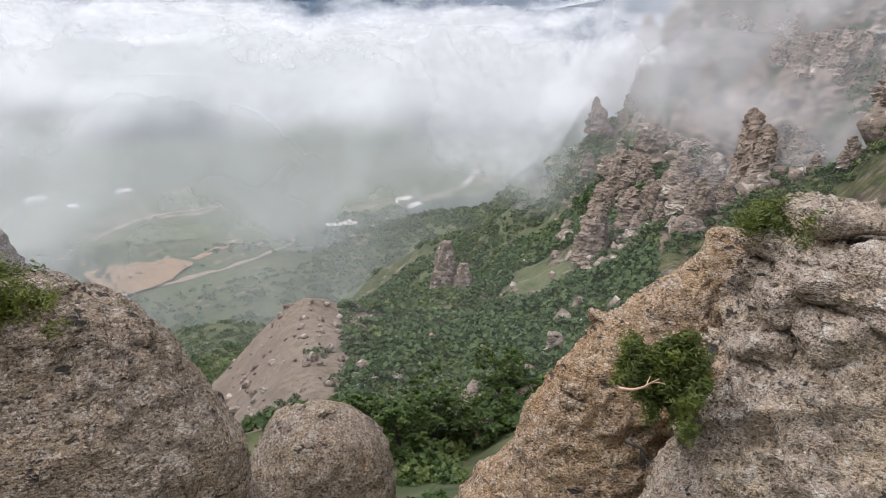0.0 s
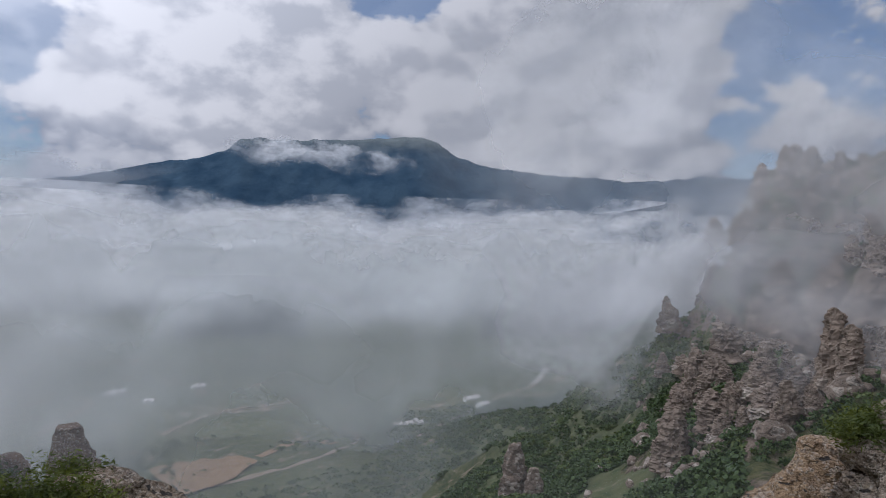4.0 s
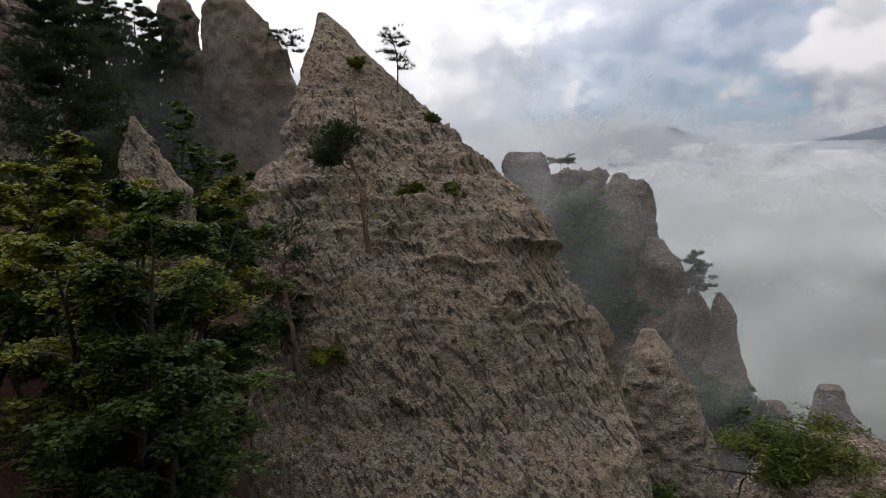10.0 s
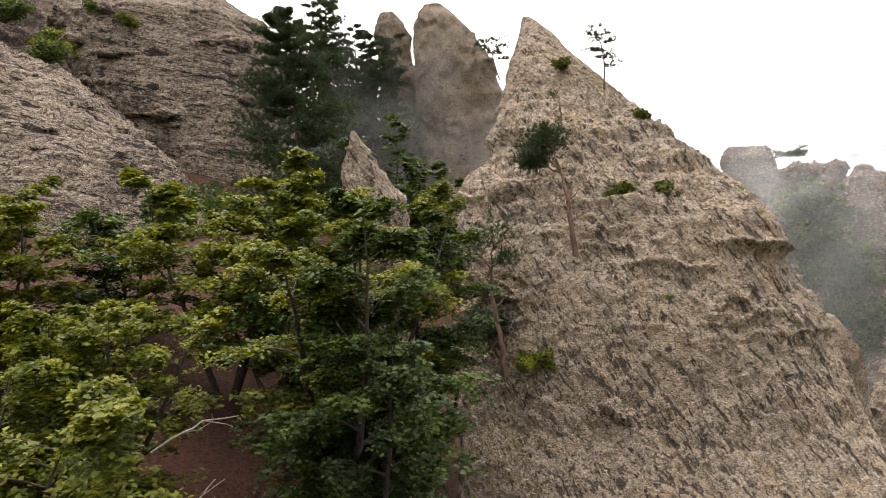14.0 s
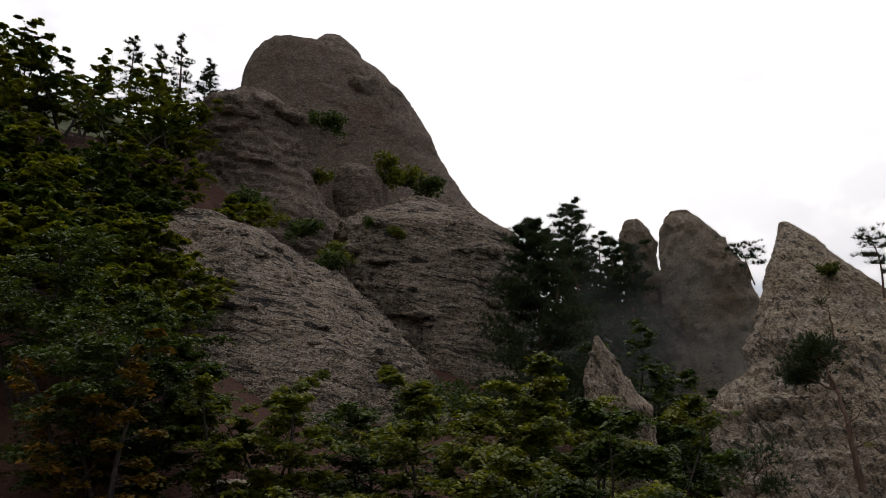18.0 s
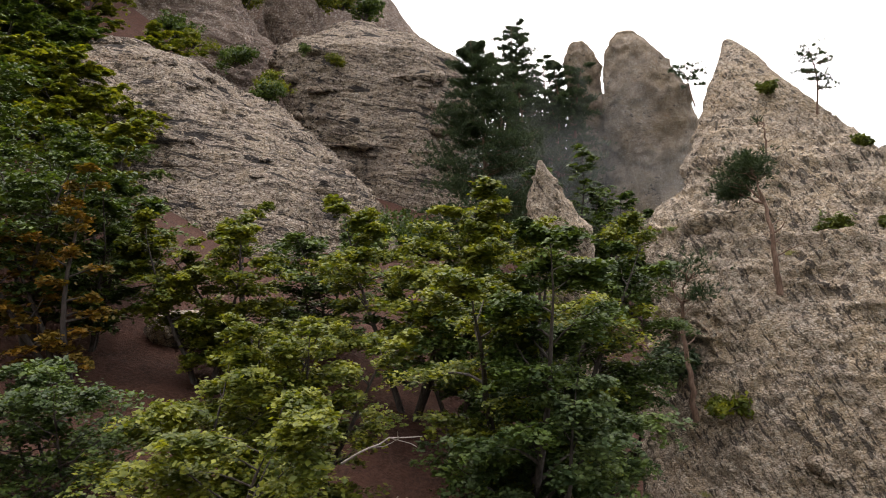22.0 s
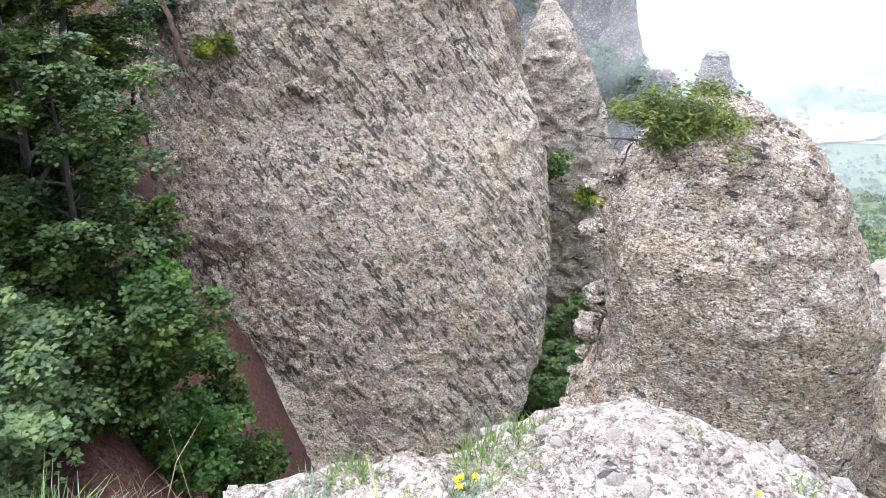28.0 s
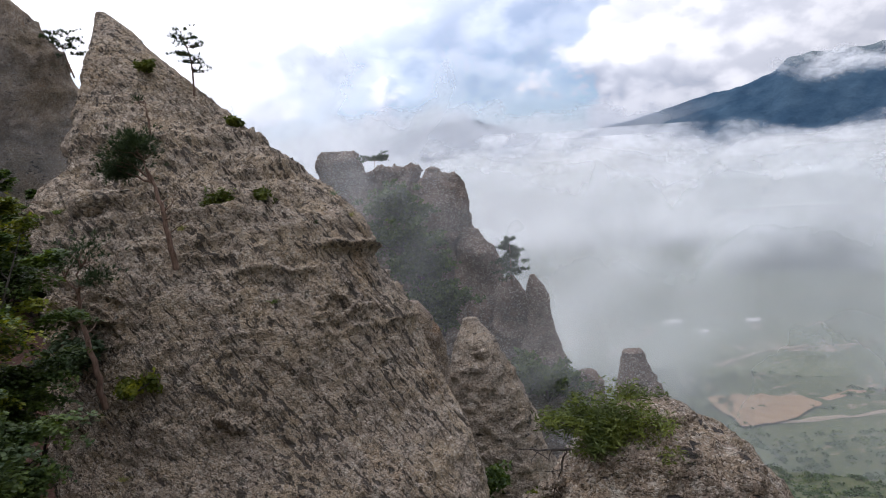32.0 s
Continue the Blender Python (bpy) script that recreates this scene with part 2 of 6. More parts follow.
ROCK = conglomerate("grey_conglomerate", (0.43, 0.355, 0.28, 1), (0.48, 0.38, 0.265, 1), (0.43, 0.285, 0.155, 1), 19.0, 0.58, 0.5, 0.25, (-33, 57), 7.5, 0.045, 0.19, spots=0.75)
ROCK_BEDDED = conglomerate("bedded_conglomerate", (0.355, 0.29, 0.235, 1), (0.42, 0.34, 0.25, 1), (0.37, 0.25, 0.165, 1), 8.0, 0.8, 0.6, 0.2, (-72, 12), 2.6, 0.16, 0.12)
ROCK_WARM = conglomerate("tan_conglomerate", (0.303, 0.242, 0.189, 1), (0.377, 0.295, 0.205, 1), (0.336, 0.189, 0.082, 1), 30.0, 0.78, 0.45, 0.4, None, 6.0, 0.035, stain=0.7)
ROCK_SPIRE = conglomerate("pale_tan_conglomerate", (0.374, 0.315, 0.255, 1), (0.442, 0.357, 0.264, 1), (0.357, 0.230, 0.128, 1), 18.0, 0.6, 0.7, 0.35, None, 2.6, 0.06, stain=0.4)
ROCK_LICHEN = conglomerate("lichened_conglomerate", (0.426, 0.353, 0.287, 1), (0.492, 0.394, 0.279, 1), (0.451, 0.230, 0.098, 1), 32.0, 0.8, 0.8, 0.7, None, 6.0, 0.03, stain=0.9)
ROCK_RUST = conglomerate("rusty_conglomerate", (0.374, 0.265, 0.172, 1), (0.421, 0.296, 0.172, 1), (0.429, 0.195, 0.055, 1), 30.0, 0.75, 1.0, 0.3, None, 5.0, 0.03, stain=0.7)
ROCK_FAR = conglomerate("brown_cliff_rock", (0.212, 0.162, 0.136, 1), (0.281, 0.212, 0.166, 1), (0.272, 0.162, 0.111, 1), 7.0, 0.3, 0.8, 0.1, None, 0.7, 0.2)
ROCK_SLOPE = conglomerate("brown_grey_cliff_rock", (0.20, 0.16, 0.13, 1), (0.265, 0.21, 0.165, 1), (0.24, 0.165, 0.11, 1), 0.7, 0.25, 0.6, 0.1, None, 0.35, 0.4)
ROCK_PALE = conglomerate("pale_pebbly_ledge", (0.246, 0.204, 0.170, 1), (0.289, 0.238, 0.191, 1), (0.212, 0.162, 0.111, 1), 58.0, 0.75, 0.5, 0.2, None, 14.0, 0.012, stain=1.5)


def leaf_material(name, light, dark, glow=0.35):
    m, n = material(name)
    rnd = n.tree.nodes.new("ShaderNodeNewGeometry").outputs["Random Per Island"]
    # Lit sprays and dark gaps between them are put into the colour by patches.
    patch = n.noise(n.coords(), 2.2, 4, 0.65)
    col = n.mix(n.math("ADD", n.math("MULTIPLY", rnd, 0.35), n.ramp(patch, 0.44, 0.62, 0.0, 0.65)), dark, light)
    d = n.add("ShaderNodeBsdfPrincipled")
    n.put(d.inputs["Base Color"], col), n.put(d.inputs["Roughness"], 0.55), n.put(d.inputs["Specular IOR Level"], 0.25)
    t = n.tree.nodes.new("ShaderNodeBsdfTranslucent")
    n.put(t.inputs[0], n.mix(1.0, col, (1.3, 1.25, 0.5, 1), "MULTIPLY"))
    s = n.tree.nodes.new("ShaderNodeMixShader")
    n.put(s.inputs[0], glow), n.put(s.inputs[1], d.outputs[0]), n.put(s.inputs[2], t.outputs[0])
    o = n.tree.nodes.new("ShaderNodeOutputMaterial")
    n.put(o.inputs[0], s.outputs[0])
    return m


LEAF = leaf_material("hornbeam_leaf", (0.10, 0.145, 0.026, 1), (0.022, 0.044, 0.012, 1), 0.3)
LEAF_FRESH = leaf_material("fresh_green_leaf", (0.11, 0.21, 0.03, 1), (0.03, 0.07, 0.015, 1), 0.35)
LEAF_PALE = leaf_material("pale_green_leaf", (0.14, 0.19, 0.06, 1), (0.03, 0.055, 0.022, 1), 0.28)
LEAF_LIGHT = leaf_material("yellow_green_leaf", (0.23, 0.24, 0.02, 1), (0.048, 0.072, 0.012, 1), 0.38)
NEEDLE = leaf_material("pine_needle", (0.065, 0.095, 0.042, 1), (0.026, 0.046, 0.022, 1), 0.15)
NEEDLE_LIGHT = leaf_material("juniper_needle", (0.145, 0.17, 0.03, 1), (0.042, 0.062, 0.015, 1), 0.25)
WOODS = leaf_material("far_foliage", (0.075, 0.115, 0.028, 1), (0.026, 0.050, 0.016, 1), 0.15)
WOODS_LIGHT = leaf_material("far_light_foliage", (0.13, 0.16, 0.04, 1), (0.05, 0.08, 0.022, 1), 0.2)
RUSSET = leaf_material("russet_leaf", (0.32, 0.17, 0.02, 1), (0.10, 0.08, 0.015, 1), 0.3)
STRAW = leaf_material("dry_grass_blade", (0.45, 0.40, 0.20, 1), (0.22, 0.24, 0.10, 1), 0.3)
GRASS = leaf_material("green_grass_blade", (0.22, 0.28, 0.09, 1), (0.10, 0.16, 0.05, 1), 0.3)
WITHERED = leaf_material("withered_stalk", (0.30, 0.22, 0.14, 1), (0.13, 0.085, 0.06, 1), 0.1)
SAGE = leaf_material("grey_green_herb", (0.30, 0.36, 0.27, 1), (0.16, 0.22, 0.16, 1), 0.2)
PETAL = leaf_material("yellow_petal", (0.85, 0.62, 0.01, 1), (0.75, 0.48, 0.01, 1), 0.3)


def bark_material(name, a, b):
    m, n = material(name)
    p = n.coords()
    g = n.noise(n.scaled(p, 1, 1, 0.25), 18.0, 6, 0.7)
    surface(n, n.mix(n.ramp(g, 0.3, 0.7), a, b), 0.9, g, 0.8, 0.02)
    return m


BARK = bark_material("grey_bark", (0.035, 0.03, 0.027, 1), (0.10, 0.085, 0.075, 1))
BARK_PINE = bark_material("pine_bark", (0.09, 0.055, 0.04, 1), (0.24, 0.16, 0.12, 1))
PINKWOOD = bark_material("broken_pinkish_wood", (0.36, 0.22, 0.15, 1), (0.55, 0.38, 0.28, 1))
DEADWOOD = bark_material("bleached_deadwood", (0.22, 0.19, 0.165, 1), (0.38, 0.34, 0.30, 1))


def ground_material():
    """Scrub, stony soil and red earth, by patches of their own shape."""
    m, n = material("scrubby_ground")
    p = n.coords()
    wide = n.noise(p, 0.011, 7, 0.62, 0.3)
    mid = n.noise(p, 0.07, 8, 0.7)
    fine = n.noise(p, 0.6, 9, 0.75)
    tufts = n.voronoi(p, 0.28)
    earth = n.mix(n.ramp(fine, 0.35, 0.65), (0.16, 0.115, 0.085, 1), (0.30, 0.235, 0.18, 1))
    scrub = n.mix(n.ramp(mid, 0.35, 0.62), (0.026, 0.044, 0.018, 1), (0.070, 0.086, 0.034, 1))
    scrub = n.mix(n.ramp(tufts, 0.15, 0.75, 0.0, 0.45), scrub, n.mix(fine, (0.09, 0.098, 0.045, 1), (0.14, 0.12, 0.07, 1)))
    col = n.mix(n.ramp(n.math("ADD", n.math("MULTIPLY", wide, 0.5), n.math("MULTIPLY", mid, 0.5)), 0.54, 0.62), scrub, earth)
    surface(n, col, 0.95, fine, 0.6, 0.2)
    return m


GROUND = ground_material()


def stony_slope_material():
    """Bare pinkish rock in bands, with grass and scrub between."""
    m, n = material("stony_slope")
    p = n.coords()
    bands = n.noise(n.scaled(p, 0.5, 0.5, 2.2), 0.10, 9, 0.72, 0.3)
    fine = n.noise(p, 0.5, 9, 0.75)
    rock_col = n.mix(n.ramp(fine, 0.38, 0.64), (0.13, 0.10, 0.082, 1), (0.28, 0.22, 0.17, 1))
    green = n.mix(n.ramp(fine, 0.36, 0.6), (0.035, 0.055, 0.022, 1), (0.125, 0.125, 0.055, 1))
    col = n.mix(n.ramp(n.noise(n.vmath("ADD", p, (40, 7, 3)), 0.035, 8, 0.7), 0.47, 0.55), rock_col, green)
    col = n.mix(n.ramp(bands, 0.36, 0.43, 0.75, 0.0), col, (0.06, 0.05, 0.042, 1))
    surface(n, col, 0.95, n.math("ADD", bands, n.math("MULTIPLY", fine, 0.4)), 1.0, 3.0, 0.1)
    return m


STONY = stony_slope_material()


def soil_material(name, a, b, c, size=2.0):
    m, n = material(name)
    p = n.coords()
    f, g = n.noise(p, size * 6, 8, 0.7), n.noise(p, size, 6, 0.65)
    col = n.mix(n.ramp(f, 0.35, 0.68), n.mix(n.ramp(g, 0.35, 0.65), a, b), c)
    surface(n, col, 0.97, f, 0.9, 0.06)
    return m


RED_SOIL = soil_material("red_brown_soil", (0.026, 0.011, 0.008, 1), (0.056, 0.022, 0.014, 1), (0.085, 0.043, 0.030, 1))
BARE = soil_material("bare_stony_slope", (0.155, 0.115, 0.09, 1), (0.205, 0.155, 0.12, 1), (0.10, 0.085, 0.06, 1), 0.15)
SAND = soil_material("quarry_sand", (0.26, 0.165, 0.095, 1), (0.30, 0.20, 0.12, 1), (0.21, 0.14, 0.085, 1), 0.05)
ROAD = soil_material("pale_dirt_road", (0.24, 0.19, 0.14, 1), (0.27, 0.22, 0.165, 1), (0.20, 0.16, 0.12, 1), 0.1)
FIELD = soil_material("green_field", (0.07, 0.09, 0.045, 1), (0.10, 0.115, 0.06, 1), (0.13, 0.13, 0.07, 1), 0.02)


def mountain_material():
    m, n = material("haze_blue_mountain")
    p = n.coords()
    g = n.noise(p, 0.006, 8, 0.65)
    # The blue of distant haze is put into the forest's colour.
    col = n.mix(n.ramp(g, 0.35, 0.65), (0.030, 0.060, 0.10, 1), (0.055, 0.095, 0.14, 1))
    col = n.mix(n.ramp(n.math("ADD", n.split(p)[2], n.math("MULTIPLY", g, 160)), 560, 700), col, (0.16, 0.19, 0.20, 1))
    surface(n, col, 1.0, g, 0.6, 60, 0.0)
    return m


MOUNTAIN = mountain_material()


def vapour_material(name, size, low, high, thick, foot, top, soft, flat=2.2, least=0.0, blue=1.0, ends=None, fold=0.8, white=1.0):
    """Drifting cloud: white, lit by sun and sky, thinning out by its own drifts and towards its upper and lower edge."""
    m, n = material(name)
    p = n.coords()
    z = n.split(p)[2]
    drift = n.noise(n.scaled(p, 1, 1, flat), size, 5, 0.5, 0.15)
    puff = n.noise(n.scaled(p, 1, 1, flat), size * 2.2, 6, 0.55, 0.0)
    edge = n.math("ADD", z, n.math("MULTIPLY", n.math("SUBTRACT", puff, 0.5), soft * 4.2))
    a = n.ramp(drift, low, high, least, 1.0)
    a = n.math("MULTIPLY", a, n.ramp(edge, top - soft, top, 1.0, 0.0))
    a = n.math("MULTIPLY", a, n.ramp(edge, foot, foot + soft * 2.0))
    if ends:
        x, y, _ = n.split(p)
        turn = n.math("ADD", n.math("DEGREES", n.math("ARCTAN2", x, y)), n.math("MULTIPLY", n.math("SUBTRACT", drift, 0.5), 24.0))
        a = n.math("MULTIPLY", a, n.ramp(turn, ends[0], ends[0] + ends[2]))
        a = n.math("MULTIPLY", a, n.ramp(turn, ends[1] - ends[2], ends[1], 1.0, 0.0))
    a = n.math("MULTIPLY", a, thick, True)
    d = n.tree.nodes.new("ShaderNodeBsdfDiffuse")
    t = n.tree.nodes.new("ShaderNodeBsdfTranslucent")
    b = n.tree.nodes.new("ShaderNodeBump")
    n.put(b.inputs["Height"], n.noise(n.scaled(p, 1, 1, flat), size * 1.6, 4, 0.5, 0.0)), n.put(b.inputs["Strength"], fold), n.put(b.inputs["Distance"], 0.5 / size)
    for s in (d, t):
        n.put(s.inputs["Color"], (0.95 * blue * white, 0.965 * white, 0.99 * white, 1)), n.put(s.inputs["Normal"], b.outputs[0])
    lit = n.tree.nodes.new("ShaderNodeMixShader")
    n.put(lit.inputs[0], 0.55), n.put(lit.inputs[1], d.outputs[0]), n.put(lit.inputs[2], t.outputs[0])
    clear = n.tree.nodes.new("ShaderNodeBsdfTransparent")
    s = n.tree.nodes.new("ShaderNodeMixShader")
    n.put(s.inputs[0], a), n.put(s.inputs[1], clear.outputs[0]), n.put(s.inputs[2], lit.outputs[0])
    o = n.tree.nodes.new("ShaderNodeOutputMaterial")
    n.put(o.inputs[0], s.outputs[0])
    return m


# ---- geometry helpers ----
def lattice(i, j, k):
    h = (i * 73856093) ^ (j * 19349663) ^ (k * 83492791)
    h = (h ^ (h >> 13)) * 1274126177
    return ((h ^ (h >> 16)) & 0xFFFF) / 32767.5 - 1.0


def soft_noise(p):
    """Smooth noise in -1..1 at the points p (n x 3)."""
    c = np.floor(p).astype(np.int64)
    f = p - c
    f = f * f * (3 - 2 * f)
    total = 0
    for dx in (0, 1):
        for dy in (0, 1):
            for dz in (0, 1):
                weight = np.abs(1 - dx - f[:, 0]) * np.abs(1 - dy - f[:, 1]) * np.abs(1 - dz - f[:, 2])
                total = total + weight * lattice(c[:, 0] + dx, c[:, 1] + dy, c[:, 2] + dz)
    return total


def layers(p, size, octaves=4, gain=0.5):
    total, weight = 0, 1.0
    p = p / size
    for _ in range(octaves):
        total = total + weight * soft_noise(p)
        p, weight = p * 2.03 + 17.3, weight * gain
    return total


def mesh_object(name, verts, faces, mat, parent=None, smooth=True, label=""):
    me = bpy.data.meshes.new(name)
    verts = np.asarray(verts, dtype=np.float32)
    if isinstance(faces, np.ndarray):
        side = faces.shape[1]
        me.vertices.add(len(verts))
        me.vertices.foreach_set("co", verts.ravel())
        me.loops.add(faces.size)
        me.loops.foreach_set("vertex_index", faces.ravel().astype(np.int32))
        me.polygons.add(len(faces))
        me.polygons.foreach_set("loop_start", np.arange(0, faces.size, side, dtype=np.int32))
        me.update(calc_edges=True)
    else:
        me.from_pydata(verts.tolist(), [], faces)
    me.materials.append(mat)
    if smooth:
        me.polygons.foreach_set("use_smooth", np.ones(len(me.polygons), dtype=bool))
    ob = new(name, me)
    if parent is not None:
        ob.parent = parent
    if label:
        ob["label"] = label
    return ob


def part(name, verts, faces, mat, parent, label="", smooth=True):
    return mesh_object(name, verts, faces, mat, parent, smooth, label)


def grid_faces(rows, cols, closed):
    i, j = np.meshgrid(np.arange(rows - 1), np.arange(cols if closed else cols - 1), indexing="ij")
    k = (j + 1) % cols
    return np.stack([i * cols + j, i * cols + k, (i + 1) * cols + k, (i + 1) * cols + j], -1).reshape(-1, 4)


def grid_normals(g, closed):
    if closed:
        du = np.roll(g, -1, 1) - np.roll(g, 1, 1)
    else:
        du = np.gradient(g, axis=1)
    dv = np.gradient(g, axis=0)
    nrm = np.cross(dv, du)
    return nrm / np.maximum(np.linalg.norm(nrm, axis=2, keepdims=True), 1e-9)


def cells(p, size, tall=0.6):
    """Blocks of uneven shape: each point's own block value in -1..1, and how near it lies to a joint (0 on the joint)."""
    q = p / (size * np.array((1.0, 1.0, tall)))
    c = np.floor(q).astype(np.int64)
    first, second, value = np.full(len(q), 9.0), np.full(len(q), 9.0), np.zeros(len(q))
    for dx in (-1, 0, 1):
        for dy in (-1, 0, 1):
            for dz in (-1, 0, 1):
                i, j, k = c[:, 0] + dx, c[:, 1] + dy, c[:, 2] + dz
                site = np.stack([i + 0.5 + 0.42 * lattice(i, j, k), j + 0.5 + 0.42 * lattice(j, k + 7, i), k + 0.5 + 0.42 * lattice(k, i + 3, j + 5)], 1)
                d = np.linalg.norm(q - site, axis=1)
                nearer = d < first
                second = np.where(nearer, first, np.minimum(second, d))
                value = np.where(nearer, lattice(i + 11, j, k + 2), value)
                first = np.where(nearer, d, first)
    return value, second - first


def rock(name, at, turn, rows, mat, label, category="rock", deep=0.8, step=0.25, around=96, lump=(0.35, 1.6), rough=(0.12, 0.45),
         crack=(0.0, 1.0), seam=(0.0, 1.0, 0.0), square=0.85, group="", cap=0.35, parent=None, grain=None, ledges=(), broken=(), seam_above=None):
    """A weathered rock. Rows, from its top down: height, left and right edge, shift to the back. lump, rough, crack: depth and size of
    the relief; seam: depth, spacing and tilt of its bedding; grain: depth, width and slope of streaky ribs; ledges: height, depth and tilt of its bedding cracks;
    broken: depth, size, lower and upper height of zones split into blocks."""
    rows = np.array(rows, dtype=float)
    foot = rows[-1, 0]
    z = np.arange(rows[0, 0], foot - step * 0.5, -step)
    order = rows[::-1]
    left, right, back = (np.interp(z, order[:, 0], order[:, k]) for k in (1, 2, 3))
    for _ in range(2):
        for q in (left, right):
            q[1:-1] = (q[:-2] + 2 * q[1:-1] + q[2:]) / 4
    a, c = (right - left) / 2, (left + right) / 2
    rise = cap * a[0]
    ends = np.linspace(1.5, 0.12, 7)
    z = np.concatenate([z[0] + rise * np.sin(ends), z])
    a = np.concatenate([a[0] * np.cos(ends), a])
    c = np.concatenate([np.full(7, c[0]), c])
    back = np.concatenate([np.full(7, back[0]), back])
    th = np.linspace(0, 2 * math.pi, around, endpoint=False)
    cu, sv = np.cos(th), np.sin(th)
    cu, sv = np.sign(cu) * np.abs(cu) ** square, np.sign(sv) * np.abs(sv) ** square
    u = c[:, None] + a[:, None] * cu[None]
    v = back[:, None] + (a * deep)[:, None] * sv[None]
    b = radians(turn)
    gx, gy = u * math.cos(b) + v * math.sin(b), -u * math.sin(b) + v * math.cos(b)
    g = np.stack([gx, gy, np.repeat((z - foot)[:, None], around, 1)], -1)
    nrm = -grid_normals(g, True)
    shape = g.shape
    p = g.reshape(-1, 3) + np.array([at[0], at[1], foot])
    d = lump[0] * layers(p, lump[1], 3) + rough[0] * layers(p + 31.7, rough[1], 3, 0.6)
    if crack[0]:
        line = np.abs(layers(p * (1, 1, 0.6) + 5.2, crack[1], 3, 0.6))
        d = d - crack[0] * np.clip(1 - line / 0.16, 0, 1)
    if seam[0]:
        along = p[:, 2] + seam[2] * (p[:, 0] * math.cos(b) - p[:, 1] * math.sin(b)) + 0.5 * layers(p, 2.5, 2)
        saw = (along / seam[1]) % 1.0
        bed = seam[0] * (saw ** 0.6 - 0.5) * (0.6 + 0.4 * soft_noise(p / 1.7))
        if seam_above is not None:
            bed = bed * np.clip((p[:, 2] - seam_above + 1.2 * soft_noise(p / 1.3)) / 1.5, 0, 1)
        d = d + bed
    for depth, size, low, high in broken:
        there = np.clip((p[:, 2] - low) / 0.6, 0, 1) * np.clip((high - p[:, 2]) / 0.6, 0, 1) * np.clip(0.5 + 1.6 * soft_noise(p / (2.2 * size) + 5.5), 0, 1)
        value, joint = cells(p + 0.25 * size * np.stack([soft_noise(p / size), soft_noise(p / size + 9), soft_noise(p / size + 17)], 1), size)
        d = d + there * depth * (value - 1.3 * np.clip(1 - joint / 0.13, 0, 1))
    if grain:
        across, along, out = (np.array(v) for v in grain_axes(turn, grain[2]))
        q = np.stack([p @ across / grain[1], p @ along / (grain[1] * 4.5), p @ out / (grain[1] * 2)], 1)
        phase = p @ across / grain[1] + 1.3 * soft_noise(q * (0.7, 1.0, 0.7)) + 0.8 * soft_noise(q * 2.3 + 8.8)
        saw = phase % 1.0
        broken = np.clip(0.75 + 0.8 * soft_noise(q * (1.0, 2.2, 1.0) + 3.1), 0.1, 1.3)
        d = d + grain[0] * broken * (saw ** 1.4 - 0.4)
    for line, depth, tilt in ledges:
        off = p[:, 2] + tilt * (p[:, 0] * math.cos(b) - p[:, 1] * math.sin(b)) + 0.16 * layers(p, 1.1, 3) - line
        there = np.clip(0.35 + 1.3 * soft_noise(p / 1.5 + line * 3.7), 0, 1)
        d = d - depth * there * np.exp(-(off / 0.07) ** 2) + 0.5 * depth * there * np.clip(1 - np.abs(off + 0.3) / 0.25, 0, 1)
    keep = np.clip(np.repeat(np.minimum(a / max(a.max(), 1e-6) * 2.2, 1)[:, None], around, 1).reshape(-1), 0.15, 1)
    g = (g.reshape(-1, 3) + nrm.reshape(-1, 3) * (d * keep)[:, None]).reshape(shape)
    tip = g[0].mean(0)
    verts = np.concatenate([g.reshape(-1, 3), tip[None]])
    faces = grid_faces(shape[0], around, True)[:, ::-1].tolist()
    last = len(verts) - 1
    faces += [(last, j, (j + 1) % around) for j in range(around)]
    ob = mesh_object(name, verts, faces, mat, parent)
    ob.location = Vector((at[0], at[1], foot)) - (parent.location if parent is not None else Vector())
    if parent is None:
        tagged(ob, label, category, group)
    return ob
